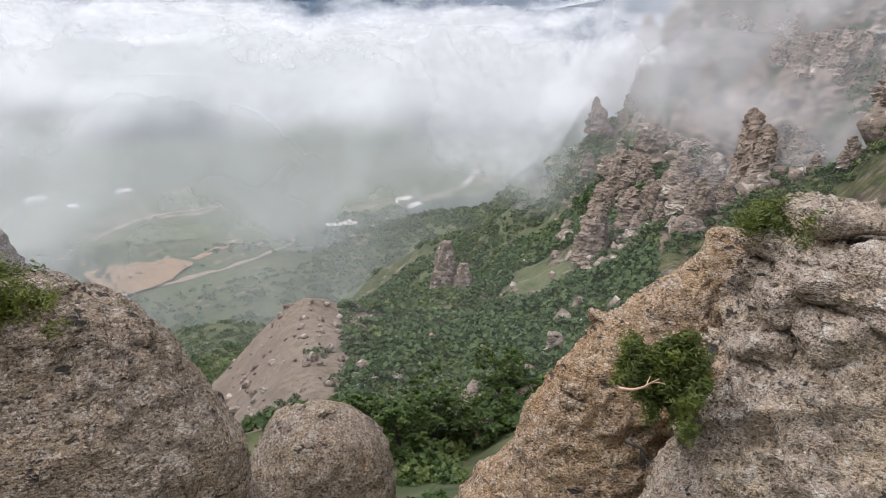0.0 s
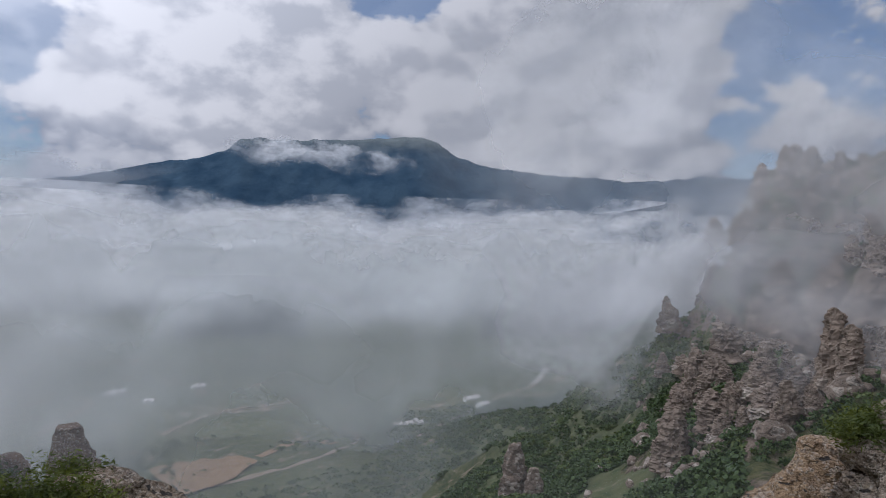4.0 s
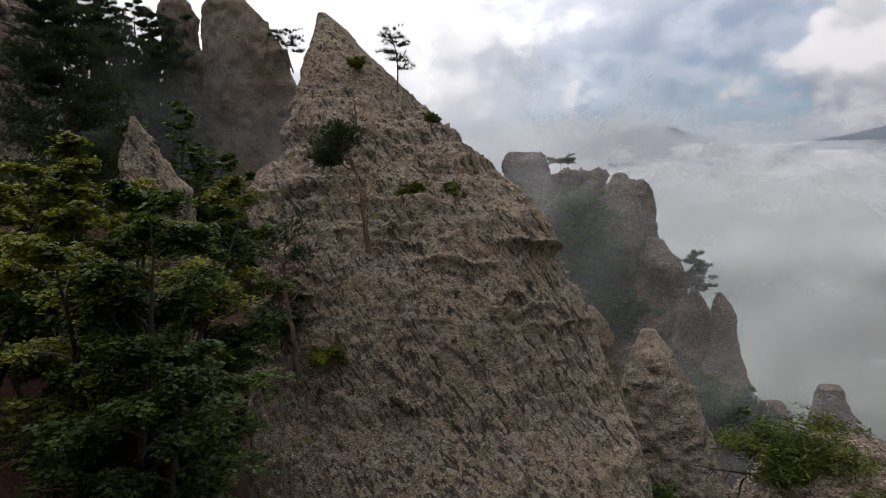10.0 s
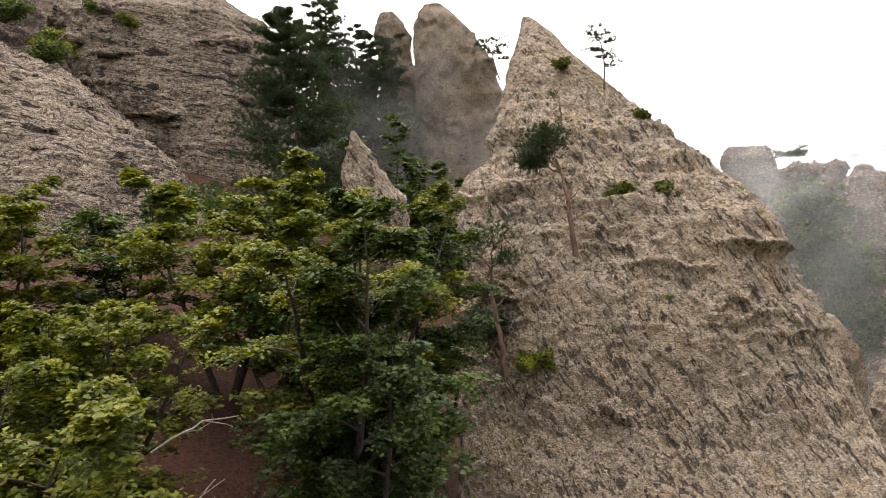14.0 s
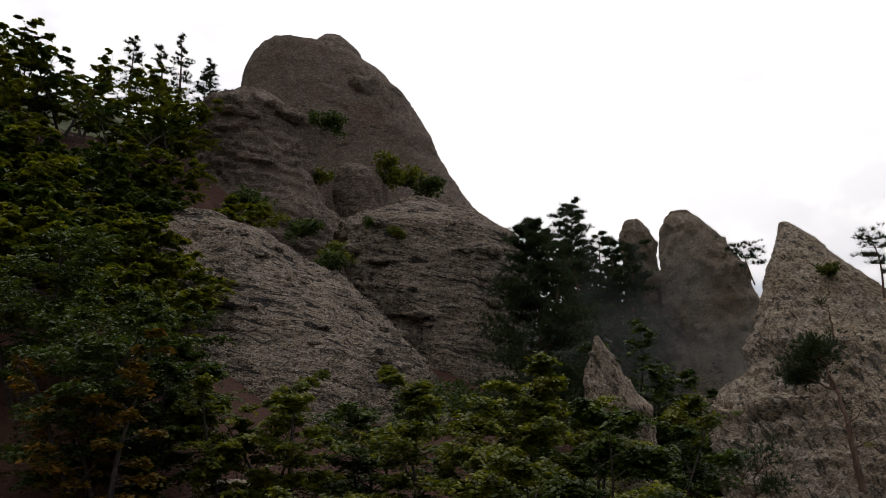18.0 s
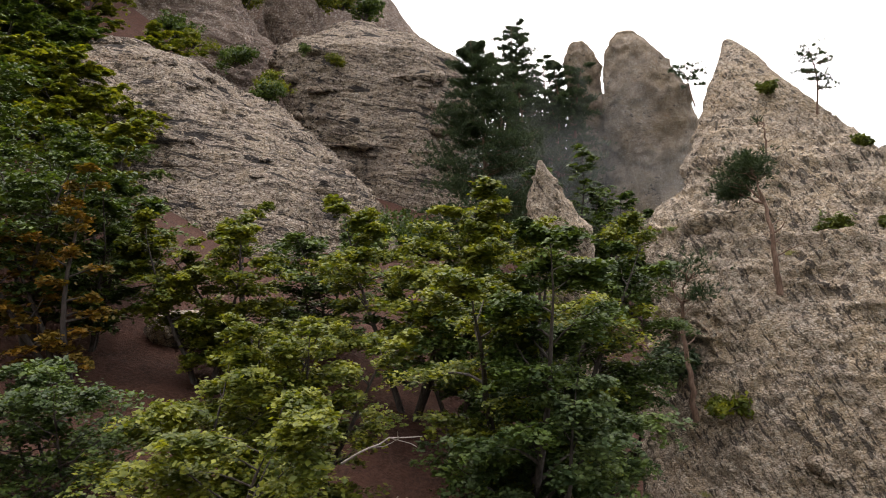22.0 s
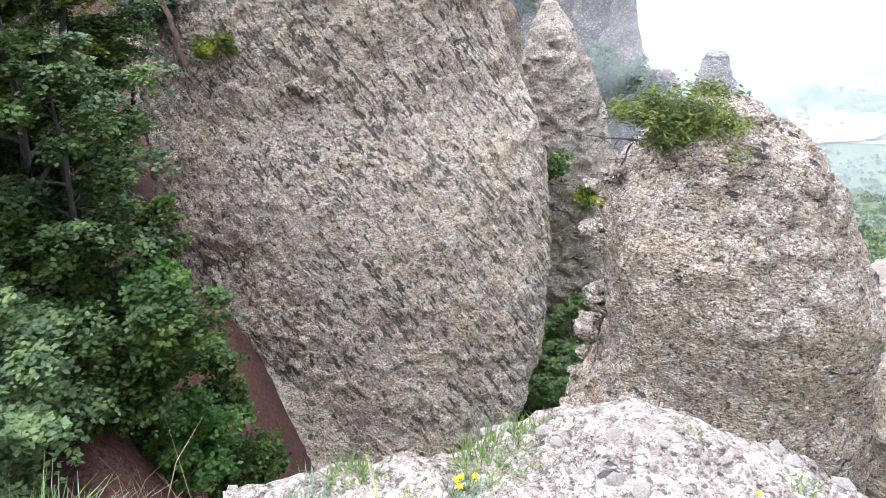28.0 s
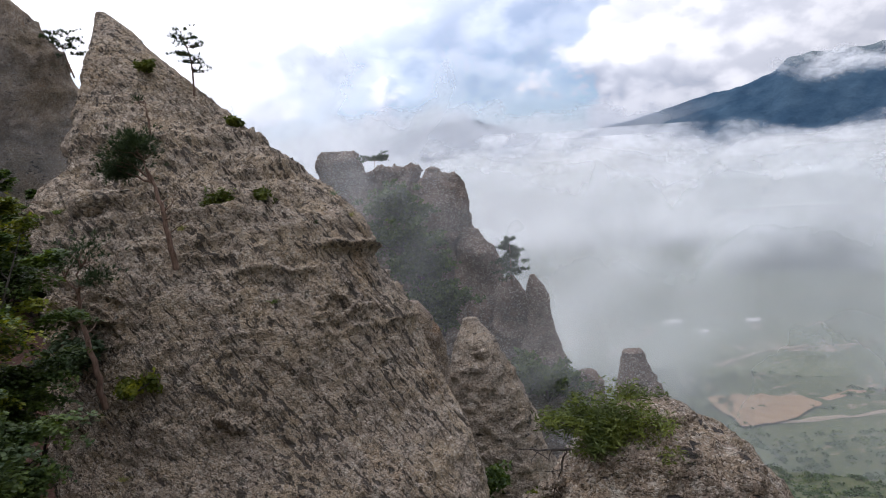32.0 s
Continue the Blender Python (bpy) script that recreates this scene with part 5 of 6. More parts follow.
# ---- trees and plants ----
def tube(points, radii, sides=7):
    """A tapered tube along points; returns verts and quads."""
    pts = np.asarray(points, float)
    tang = np.gradient(pts, axis=0)
    tang /= np.maximum(np.linalg.norm(tang, axis=1, keepdims=True), 1e-9)
    ref = np.where(np.abs(tang[:, 2:3]) > 0.9, np.array([[1.0, 0, 0]]), np.array([[0, 0, 1.0]]))
    e1 = np.cross(tang, ref)
    e1 /= np.linalg.norm(e1, axis=1, keepdims=True)
    e2 = np.cross(tang, e1)
    th = np.linspace(0, 2 * math.pi, sides, endpoint=False)
    ring = pts[:, None] + np.asarray(radii)[:, None, None] * (e1[:, None] * np.cos(th)[None, :, None] + e2[:, None] * np.sin(th)[None, :, None])
    return ring.reshape(-1, 3), grid_faces(len(pts), sides, True)


def joined(pieces):
    verts, faces, n = [], [], 0
    for v, f in pieces:
        verts.append(v), faces.append(f + n)
        n += len(v)
    return np.concatenate(verts), np.concatenate(faces)


def bent(rng, start, way, length, sag=0.0, wander=0.15, steps=7):
    p, d, out = np.array(start, float), np.array(way, float), []
    d /= np.linalg.norm(d)
    for _ in range(steps):
        out.append(p.copy())
        d = d + rng.normal(0, wander, 3) + (0, 0, -sag)
        d /= np.linalg.norm(d)
        p = p + d * length / (steps - 1)
    return np.array(out)


def leaf_quads(rng, centres, size, tilt=0.6, longer=1.5):
    """One folded diamond a leaf."""
    n = len(centres)
    up = np.stack([rng.normal(0, tilt, n), rng.normal(0, tilt, n), np.ones(n)], 1)
    up /= np.linalg.norm(up, axis=1, keepdims=True)
    a = rng.uniform(0, 2 * math.pi, n)
    along = np.stack([np.cos(a), np.sin(a), rng.normal(-0.15, 0.25, n)], 1)
    along -= up * (along * up).sum(1, keepdims=True)
    along /= np.linalg.norm(along, axis=1, keepdims=True)
    side = np.cross(up, along)
    s = (size * rng.uniform(0.7, 1.3, n))[:, None]
    v = np.stack([centres - along * s * longer / 2, centres + side * s * 0.5 + up * s * 0.12, centres + along * s * longer / 2,
                  centres - side * s * 0.5 + up * s * 0.12], 1).reshape(-1, 3)
    return v, np.arange(4 * n).reshape(-1, 4)


def broad_tree(name, at, height, spread, seed, leaves=9000, size=0.085, mat=LEAF, label="", lean=(0, 0), low=0.18, stems=3, group="broad-leaved trees of the gully"):
    """A many-stemmed hornbeam: flat leafy sprays in tiers round its limbs."""
    rng = np.random.default_rng(seed)
    root = tagged(new(name), label, "tree", group)
    root.location = at
    wood, tips = [], []
    for k in range(stems):
        a = rng.uniform(0, 2 * math.pi)
        way = (0.36 * math.cos(a) + lean[0], 0.36 * math.sin(a) + lean[1], 1)
        stem = bent(rng, (0.12 * math.cos(a), 0.12 * math.sin(a), -0.4), way, height * rng.uniform(0.8, 1.0), 0.0, 0.08, 10)
        wood.append(tube(stem, np.linspace(0.015 * height, 0.005, 10)))
        for m in range(18):
            f = low + (1 - low) * (m + rng.uniform(0, 1)) / 18
            q = f * 9
            i = min(int(q), 8)
            start = stem[i] * (1 - q + i) + stem[i + 1] * (q - i)
            b = rng.uniform(0, 2 * math.pi)
            reach = spread * max(0.25, math.sin(math.pi * (0.08 + 0.75 * (1 - f)))) * rng.uniform(0.65, 1.15)
            limb = bent(rng, start, (math.cos(b), math.sin(b), 0.35 + 0.5 * f), reach, 0.06, 0.16, 6)
            wood.append(tube(limb, np.linspace(0.008 * height * (1.1 - f), 0.003, 6), 5))
            tips.append((limb, reach))
    v, f = joined(wood)
    part("trunk", v, f, BARK, root)
    per = max(30, leaves // len(tips))
    cs = []
    for limb, reach in tips:
        twigs = max(5, min(13, per // 36))
        each = per // twigs
        for _ in range(twigs):
            q = rng.uniform(1.2, 4.99)
            j = int(q)
            start = limb[j] * (1 - q + j) + limb[j + 1] * (q - j)
            ahead = limb[5] - limb[2]
            ahead = math.atan2(ahead[1], ahead[0]) + rng.choice((-1, 1)) * rng.uniform(0.25, 1.1)
            ln = (0.16 + 0.34 * reach) * rng.uniform(0.6, 1.25)
            s, rise = rng.uniform(0, 1, each), rng.uniform(-0.1, 0.5)
            wide = 0.06 + 0.16 * ln * (1 - s)
            side = rng.normal(0, 1, each) * wide
            cs.append(np.stack([start[0] + math.cos(ahead) * s * ln - math.sin(ahead) * side, start[1] + math.sin(ahead) * s * ln + math.cos(ahead) * side,
                                start[2] + ln * (rise * s - 0.34 * s * s) + rng.normal(0, 0.03, each) - 0.3 * np.abs(side)], 1))
    v, f = leaf_quads(rng, np.concatenate(cs), size, 0.4)
    part("crown", v, f, mat, root, smooth=False)
    return root


def needle_tuft(rng, centres, ways, length, count, width=0.006):
    """Thin needles that stand out from each centre."""
    n = len(centres)
    d = np.repeat(ways, count, 0) + rng.normal(0, 0.55, (n * count, 3))
    d /= np.linalg.norm(d, axis=1, keepdims=True)
    side = np.cross(d, rng.normal(0, 1, d.shape))
    side /= np.linalg.norm(side, axis=1, keepdims=True)
    c = np.repeat(centres, count, 0)
    ln = (length * rng.uniform(0.7, 1.2, len(d)))[:, None]
    v = np.stack([c - side * width, c + side * width, c + d * ln], 1).reshape(-1, 3)
    return v, np.arange(len(v)).reshape(-1, 3)


def pine(name, at, height, spread, seed, label, tiers=11, needle=0.14, per=9, count=14, mat=NEEDLE, first=0.22, bend=(0, 0), wide_top=False, thick=0.02, width=0.008, group="pines", flat=0.1, limbs=6):
    """A pine: one trunk, whorls of limbs, tufts of needles along them."""
    rng = np.random.default_rng(seed)
    root = tagged(new(name), label, "pine tree", group)
    root.location = at
    trunk = bent(rng, (0, 0, -0.3), (bend[0], bend[1], 1), height + 0.3, 0.0, 0.05, 12)
    trunk = trunk + np.outer(np.linspace(0, 1, 12) ** 2, (bend[0] * height * 0.3, bend[1] * height * 0.3, 0))
    wood = [tube(trunk, np.linspace(thick * height, 0.012, 12), 8)]
    cs, ws = [], []
    for k in range(tiers * limbs):
        f = first + (0.99 - first) * (k + rng.uniform(-1, 1)) / (tiers * limbs)
        f = min(0.985, max(first, f if not wide_top else first + (0.985 - first) * round((f - first) / (1 - first) * (tiers - 1)) / max(1, tiers - 1)))
        i = min(int(f * 11), 10)
        start = trunk[i] * (1 - f * 11 + i) + trunk[i + 1] * (f * 11 - i)
        reach = spread * (rng.uniform(0.5, 1.0) if wide_top else (1.06 - (f - first) / (1 - first)) ** 0.7 * rng.uniform(0.55, 1.05))
        b = rng.uniform(0, 2 * math.pi)
        limb = bent(rng, start, (math.cos(b), math.sin(b), flat), max(0.15, reach), -0.03, 0.10, 6)
        wood.append(tube(limb, np.linspace(max(0.008, thick * height * 0.25 * (1.1 - f)), 0.004, 6), 5))
        for _ in range(per):
            q = rng.uniform(1.5, 5)
            j = min(int(q), 4)
            c = limb[j] * (1 - q + j) + limb[j + 1] * (q - j) + rng.normal(0, 0.14, 3) * (1, 1, 0.28) * reach
            cs.append(c), ws.append((0.5 * math.cos(b), 0.5 * math.sin(b), 0.7))
    v, f = joined(wood)
    part("trunk", v, f, BARK_PINE, root)
    v, f = needle_tuft(rng, np.array(cs), np.array(ws), needle, count, width)
    part("crown", v, f, mat, root, smooth=False)
    return root


def where(bearing, rise, reach):
    """A point by bearing, angle of rise and level distance from the ledge."""
    b = radians(bearing)
    return Vector((reach * math.sin(b), reach * math.cos(b), reach * math.tan(radians(rise))))


def stand(bearing, reach, lift=0.0):
    """A point on the ground."""
    x, y = reach * math.sin(radians(bearing)), reach * math.cos(radians(bearing))
    return Vector((x, y, float(land(x, y)[0]) + lift))


DARK_TREE = "dense dark green hornbeam rooted in the red bank"
YELLOW_TREE = "yellow-green young hornbeam on the red bank"
for k, (b, r, h, wdt, leaves, mat, label) in enumerate((
        (-54.4, 12.3, 7.2, 1.35, 21000, LEAF, "large layered green hornbeam against the crag"), (-53.6, 9.5, 3.1, 0.95, 10000, LEAF, DARK_TREE), (-55.8, 13.5, 7.0, 1.25, 13000, LEAF_LIGHT, YELLOW_TREE), (-54.4, 11, 5.4, 0.95, 12000, LEAF_PALE, "grey-green hornbeam at the foot of the crag"), (-53.2, 12.6, 6.2, 0.85, 12000, LEAF, DARK_TREE), (-51.6, 10, 3.6, 0.6, 7000, LEAF, DARK_TREE), (-73.4, 12, 5.0, 0.75, 7000, LEAF_LIGHT, YELLOW_TREE),
        (-49.4, 9.0, 2.5, 0.6, 6000, LEAF_FRESH, "low fresh green hornbeam shoot at the crag's foot"), (-64.4, 8.0, 3.0, 0.95, 9000, LEAF_PALE, "pale green shrub at the foot of the bank"),
        (-64.3, 17, 6.0, 1.75, 15000, LEAF_LIGHT, YELLOW_TREE), (-60.4, 16, 4.6, 1.1, 8000, LEAF, DARK_TREE),
        (-79.0, 12, 4.9, 0.9, 8000, LEAF_LIGHT, YELLOW_TREE), (-84.0, 9.5, 4.5, 1.3, 14000, LEAF_LIGHT, YELLOW_TREE), (-79.6, 9.0, 3.9, 0.85, 8000, LEAF_LIGHT, YELLOW_TREE),
        (-80.2, 18, 4.9, 0.8, 5000, LEAF_LIGHT, YELLOW_TREE), (-76.2, 18, 5.0, 1.0, 6000, LEAF_LIGHT, YELLOW_TREE), (-88.3, 20, 4.8, 1.0, 7000, LEAF, DARK_TREE),
        (-91.7, 20, 5.9, 1.7, 7000, LEAF, DARK_TREE), (-86.7, 23, 5.6, 1.7, 7000, LEAF, DARK_TREE), (-71, 21, 4.0, 1.5, 7000, LEAF, DARK_TREE), (-96, 24, 6.5, 2.2, 7000, LEAF, DARK_TREE),
        (-57, 21, 4.0, 1.6, 7000, LEAF, DARK_TREE), (-48.5, 20, 5.0, 1.3, 6000, LEAF, DARK_TREE), (-90, 12.5, 3.0, 1.3, 6000, LEAF, DARK_TREE))):
    broad_tree("hornbeam_tree", stand(b, r), h, wdt * 1.15, 100 + k, int(leaves * 2.5), 0.06 if r < 14 else 0.085, mat, label, low=0.3 if r > 14 and b > -66 else 0.18)
rng = np.random.default_rng(77)
for k in range(38):
    b, r = rng.uniform(-101, -87), rng.uniform(27, 76)
    broad_tree("hornbeam_tree", stand(b, r), rng.uniform(4.2, 6.2) + (4.6 if r > 56 else 0), rng.uniform(2.0, 2.9), 200 + k, 7000, 0.19, LEAF_LIGHT if k % 3 else LEAF, "yellow-green hornbeam on the hillside" if k % 3 else "shaded dark hornbeam on the hillside", stems=2, group="trees of the upper hillside")
for k, (b, r) in enumerate(((-68.8, 70), (-70.5, 70), (-67.5, 66), (-76.6, 70), (-78, 68), (-75, 58), (-82, 55), (-84, 50), (-79, 46))):
    broad_tree("shrub", stand(b, r), 4.2, 1.8, 260 + k, 2600, 0.24, LEAF_LIGHT, "yellow-green shrub growing between the rocks", low=0.05, group="shrubs between the rocks")
for k, (b, r, h) in enumerate(((-50, 35, 5.5), (-47.5, 37, 6.0), (-45.5, 36, 5.0), (-51.5, 36, 7.2))):
    broad_tree("hornbeam_tree", stand(b, r), h, 1.7, 280 + k, 3500, 0.18, LEAF, "dark foliage filling the cleft below the pillars", group="trees of the cleft")
for k, (b, r, h) in enumerate(((-10.0, 19.5, 5.5), (-13.5, 22.5, 8.0), (-8.2, 22, 6.0), (-12.3, 18.3, 4.5))):
    broad_tree("hornbeam_tree", stand(b, r), h, 1.35, 290 + k, 6500, 0.12, LEAF, "green tree in the gap behind the boulder", group="trees of the gap")
for k, (b, r, h, wd) in enumerate(((16.5, 40, 6.0, 2.4), (19.5, 42, 5, 2.2), (33, 60, 8, 3.2), (30, 55, 6, 2.6), (36, 62, 7, 3), (27, 60, 5, 2.4), (39, 70, 7, 3), (24.5, 48, 4, 2))):
    broad_tree("tree", stand(b, r), h, wd, 310 + k, 4500, 0.24, LEAF, "bushy green tree below the boulders", group="trees below the boulders")

broad_tree("hornbeam_tree", stand(-89, 17.5), 5.9, 0.8, 299, 7000, 0.085, RUSSET, "small hornbeam with russet tinged leaves")
BLACK_PINE = "tall dark black pine with level tiers of branches"


def pine_upto(bearing, reach, top, spread, seed, label, *rest, **more):
    """A pine on the ground whose tip stands at a height fitted to the camera's view."""
    foot = stand(bearing, reach)
    return pine("pine_tree", foot, top - foot.z, spread, seed, label, *rest, **more)


pine_upto(-58.1, 29, 7.7, 3.7, 20, BLACK_PINE, 13, 0.19, 70, 22, width=0.0095, first=0.14, group="dark pines of the slope", limbs=10, flat=0.12)
for k, (b, r, top) in enumerate(((-57.0, 46, 13.4), (-53.6, 46, 11.9), (-51.9, 43, 9.5), (-51.2, 42, 8.0), (-55.4, 44, 12.4), (-52.3, 45, 10.5), (-56.4, 43, 11.0), (-54.4, 42, 9.5), (-52.9, 41, 7.5))):
    pine_upto(b, r, top, 3.6, 30 + k, "dark pine behind the black pine", 13, 0.24, 40, 16, width=0.014, first=0.1, group="dark pines of the slope")
for k, (b, r, top) in enumerate(((-87.5, 80, 40.7), (-84.9, 80, 37.5), (-91, 78, 37.5), (-89.0, 80, 38.5), (-86.2, 81, 37))):
    pine_upto(b, r, top, 2.6, 40 + k, "slender pine on the skyline", 10, 0.35, 10, 12, width=0.035, group="skyline pines")
pine("crooked_pine", where(-33.8, 8.3, 21.6), 1.65, 0.55, 50, "small pine on the crag's sharp edge", 6, 0.13, 7, 12, width=0.008, first=0.4, wide_top=True, group="crooked pines on the crags")
pine("crooked_pine", where(-20.7, 1.0, 70), 1.9, 1.6, 51, "flat-topped pine on the far rock", 3, 0.25, 16, 14, width=0.025, first=0.8, wide_top=True, group="crooked pines on the crags", flat=0.0)
pine("crooked_pine", where(-10.2, -8.2, 62), 4.0, 1.9, 52, "windswept tiered pine on a far rock", 7, 0.3, 12, 14, width=0.028, first=0.2, group="crooked pines on the crags", flat=0.0)
pine("crooked_pine", where(-41.9, 9.4, 42), 2.4, 1.3, 53, "leaning pine in the notch of the crags", 4, 0.2, 9, 14, width=0.016, first=0.5, wide_top=True, bend=(-0.5, 0.2), group="crooked pines on the crags")


def shrub(name, at, wide, high, seed, label, mat=NEEDLE_LIGHT, leaves=2200, size=0.05, category="shrub", group="shrubs on the rocks", twigs=9, long=2.6, drop=0.0, tilt=1.2):
    """A low shrub: bent twigs from one root and tufts of foliage about their ends."""
    rng = np.random.default_rng(seed)
    root = tagged(new(name), label, category, group)
    root.location = at
    wood, cs = [], []
    for k in range(twigs):
        a = rng.uniform(0, 2 * math.pi)
        out = rng.uniform(0.25, 1.0)
        limb = bent(rng, (0, 0, -0.08), (math.cos(a) * out * wide, math.sin(a) * out * wide, high * (1.1 - 0.6 * out) - drop), math.hypot(out * wide, high * 0.8), 0.03, 0.16, 7)
        wood.append(tube(limb, np.linspace(0.035 * wide + 0.006, 0.003, 7), 5))
        for e in (3, 4, 5, 6):
            for _ in range(3):
                c = limb[e] + rng.normal(0, 0.16, 3) * (wide, wide, high * 0.7)
                cs.append(c + rng.normal(0, 1, (max(3, leaves // (twigs * 12)), 3)) * (0.10 * wide, 0.10 * wide, 0.06 * wide + 0.02))
    v, f = joined(wood)
    part("stem", v, f, BARK, root)
    v, f = leaf_quads(rng, np.concatenate(cs), size, tilt, long)
    part("foliage", v, f, mat, root, smooth=False)
    return root


shrub("juniper_bush", (-0.33, 8.15, -2.95), 0.72, 0.5, 1, "bright green juniper bush spreading on the boulder", leaves=15000, size=0.017, twigs=15, long=4.5)
shrub("juniper_bush", where(59.4, -12.1, 8.3), 0.55, 0.26, 2, "flat-topped juniper on the outcrop", leaves=12000, size=0.016, twigs=14, long=4.5)
shrub("juniper_bush", where(53.1, -27.0, 6.9), 0.40, 0.85, 3, "dense yellow-green juniper clinging to the slab", leaves=19000, size=0.018, twigs=22, long=4.0)


def crooked_pine(name, trunk, crowns, seed, label, mat=NEEDLE, needle=0.15, width=0.009, thick=0.075, count=330, bare=6):
    """A stunted pine: a bent trunk, bare dead limbs and a few pads of needles."""
    rng = np.random.default_rng(seed)
    foot = Vector(trunk[0])
    root = tagged(new(name), label, "pine tree", "crooked pines on the crags")
    root.location = foot
    pts = np.array(trunk) - np.array(foot)
    s = np.linspace(0, len(pts) - 1, 16)
    line = np.stack([np.interp(s, np.arange(len(pts)), pts[:, k]) for k in range(3)], 1)
    for _ in range(2):
        line[1:-1] = (line[:-2] + 2 * line[1:-1] + line[2:]) / 4
    line[1:] += rng.normal(0, 0.02, (15, 3))
    wood = [tube(line, np.linspace(thick, thick * 0.4, 16), 8)]
    cs, ws = [], []
    for c, rad, flat in crowns:
        c = np.array(c) - np.array(foot)
        limb = np.linspace(line[-3], c, 6) + rng.normal(0, 0.03, (6, 3))
        wood.append(tube(limb, np.linspace(thick * 0.4, 0.008, 6), 6))
        for _ in range(count):
            d = rng.normal(0, 1, 3) * (0.5, 0.5, 0.5 * flat) * rad
            cs.append(c + d), ws.append(d / rad + (0, 0, 0.6))
        for _ in range(7):
            d = rng.normal(0, 1, 3) * (0.6, 0.6, 0.5 * flat) * rad
            wood.append(tube(np.linspace(limb[3], c + d, 5) + rng.normal(0, 0.02, (5, 3)), np.linspace(thick * 0.22, 0.004, 5), 5))
    for _ in range(bare):
        i = rng.integers(4, 13)
        twig = bent(rng, line[i], (rng.normal(), rng.normal(), 0.3), rng.uniform(0.3, 0.8), 0.02, 0.25, 6)
        wood.append(tube(twig, np.linspace(thick * 0.25, 0.004, 6), 5))
    v, f = joined(wood)
    part("trunk", v, f, BARK_PINE, root)
    v, f = needle_tuft(rng, np.array(cs), np.array(ws), needle, 9, width)
    part("crown", v, f, mat, root, smooth=False)
    return root


crooked_pine("crooked_pine", [(-10.3, 14.1, -1.55), (-10.33, 13.95, -0.7), (-10.45, 13.95, 0.1), (-10.8, 14.05, 0.75)], [((-11.35, 14.1, 1.1), 0.55, 0.7), ((-11.0, 14.0, 1.4), 0.42, 0.6), ((-11.7, 14.2, 0.8), 0.4, 0.6)], 71, "stunted pine with a bare bent trunk on the crag's face")
crooked_pine("crooked_pine", [(-11.3, 12.6, -4.4), (-11.4, 12.5, -3.3), (-11.7, 12.55, -2.3), (-11.6, 12.55, -1.5)], [((-11.4, 12.5, -0.9), 0.55, 0.5), ((-12.0, 12.4, -1.2), 0.5, 0.5), ((-11.1, 12.5, -1.5), 0.35, 0.5)], 72, "twisted reddish pine at the edge of the crag", thick=0.075, count=90, bare=9)
crooked_pine("crooked_pine", [(-11.6, 15.35, 1.6), (-11.6, 15.3, 2.2), (-11.75, 15.4, 2.55)], [((-12.0, 15.5, 2.6), 0.12, 0.5)], 73, "nearly bare dead pine on the crag", thick=0.03, count=14, bare=6)
for k, (b, r, wd, h) in enumerate(((-61.5, 38, 2.0, 2.2), (-63.5, 40, 2.0, 2.0), (-65.5, 41, 2.2, 2.2), (-59.5, 40, 2.0, 2.4), (-67.5, 36, 1.8, 2.0))):
    shrub("shrub", stand(b, r), wd, h, 830 + k, "dark green shrub below the rock slope", LEAF, 2600, 0.16, long=1.4, group="shrubs between the rocks")
for k, (b, r) in enumerate(((-43.6, 9.3), (-44.8, 9.2), (-42.6, 10.0))):
    shrub("shrub", stand(b, r), 0.5, 0.7, 840 + k, "dark green shrub at the crag's foot", LEAF, 2600, 0.055, long=1.4)
for k, (b, e, r, wd) in enumerate(((-48.1, -30.8, 9.6, 0.50), (-48.5, -40.4, 9.0, 0.55), (-50.1, -34.8, 9.4, 0.50), (-54.8, -39.0, 8.4, 0.50), (-46.2, -41.8, 9.4, 0.40), (-56.3, -35.1, 8.6, 0.55))):
    shrub("shrub", where(b, e, r), wd, wd * 0.9, 850 + k, "fresh green leafy shoots at the crag's foot", LEAF_FRESH if k < 2 else LEAF, 3600, 0.06, long=1.4)
for k, (b, e) in enumerate(((-17.6, -5.9), (-19.0, -3.3), (-16.3, -8.4), (-15.9, -10.1), (-7.7, -15.6), (-9.2, -15.0), (-19.4, -1.0))):
    shrub("shrub", where(b, e - 2.0, 57), 2.4, 3.2, 870 + k, "dark green bush filling the clefts of the far ridge", LEAF, 4000, 0.24, long=1.3, group="bushes of the far ridge")
for k, (b, e, r, wd) in enumerate(((-43.8, -38.8, 9.8, 0.45), (-42.0, -43.5, 9.6, 0.40), (-44.8, -35.5, 10.0, 0.45))):
    shrub("shrub", where(b, e - 1.5, r), wd, wd, 890 + k, "dark leafy shrub in the shade of the crag", LEAF, 3000, 0.06, long=1.4)
for k, (b, e, r, wd) in enumerate(((-69.2, 18.2, 77, 2.4), (-67.5, 17.4, 78, 2.2), (-70.6, 18.9, 76, 2.0), (-76.3, 22.0, 76, 2.0), (-76.7, 17.6, 72, 1.6), (-81.9, 15.3, 60, 1.7), (-80.5, 14.6, 59, 1.4), (-77.5, 13.5, 50, 1.3), (-74.5, 11.9, 47, 1.2), (-75.1, 10.9, 46, 1.1), (-69.9, 13.4, 52, 0.7), (-72.3, 14.2, 52, 0.6))):
    shrub("shrub", where(b, e - 40 * wd / r, r), wd, wd * 1.1, 900 + k, "green shrub rooted between the rock slopes" if k % 2 else "yellow-green shrub rooted between the rock slopes", LEAF if k % 2 else LEAF_LIGHT, 2200, 0.10 * wd, long=1.3, group="shrubs between the rocks")
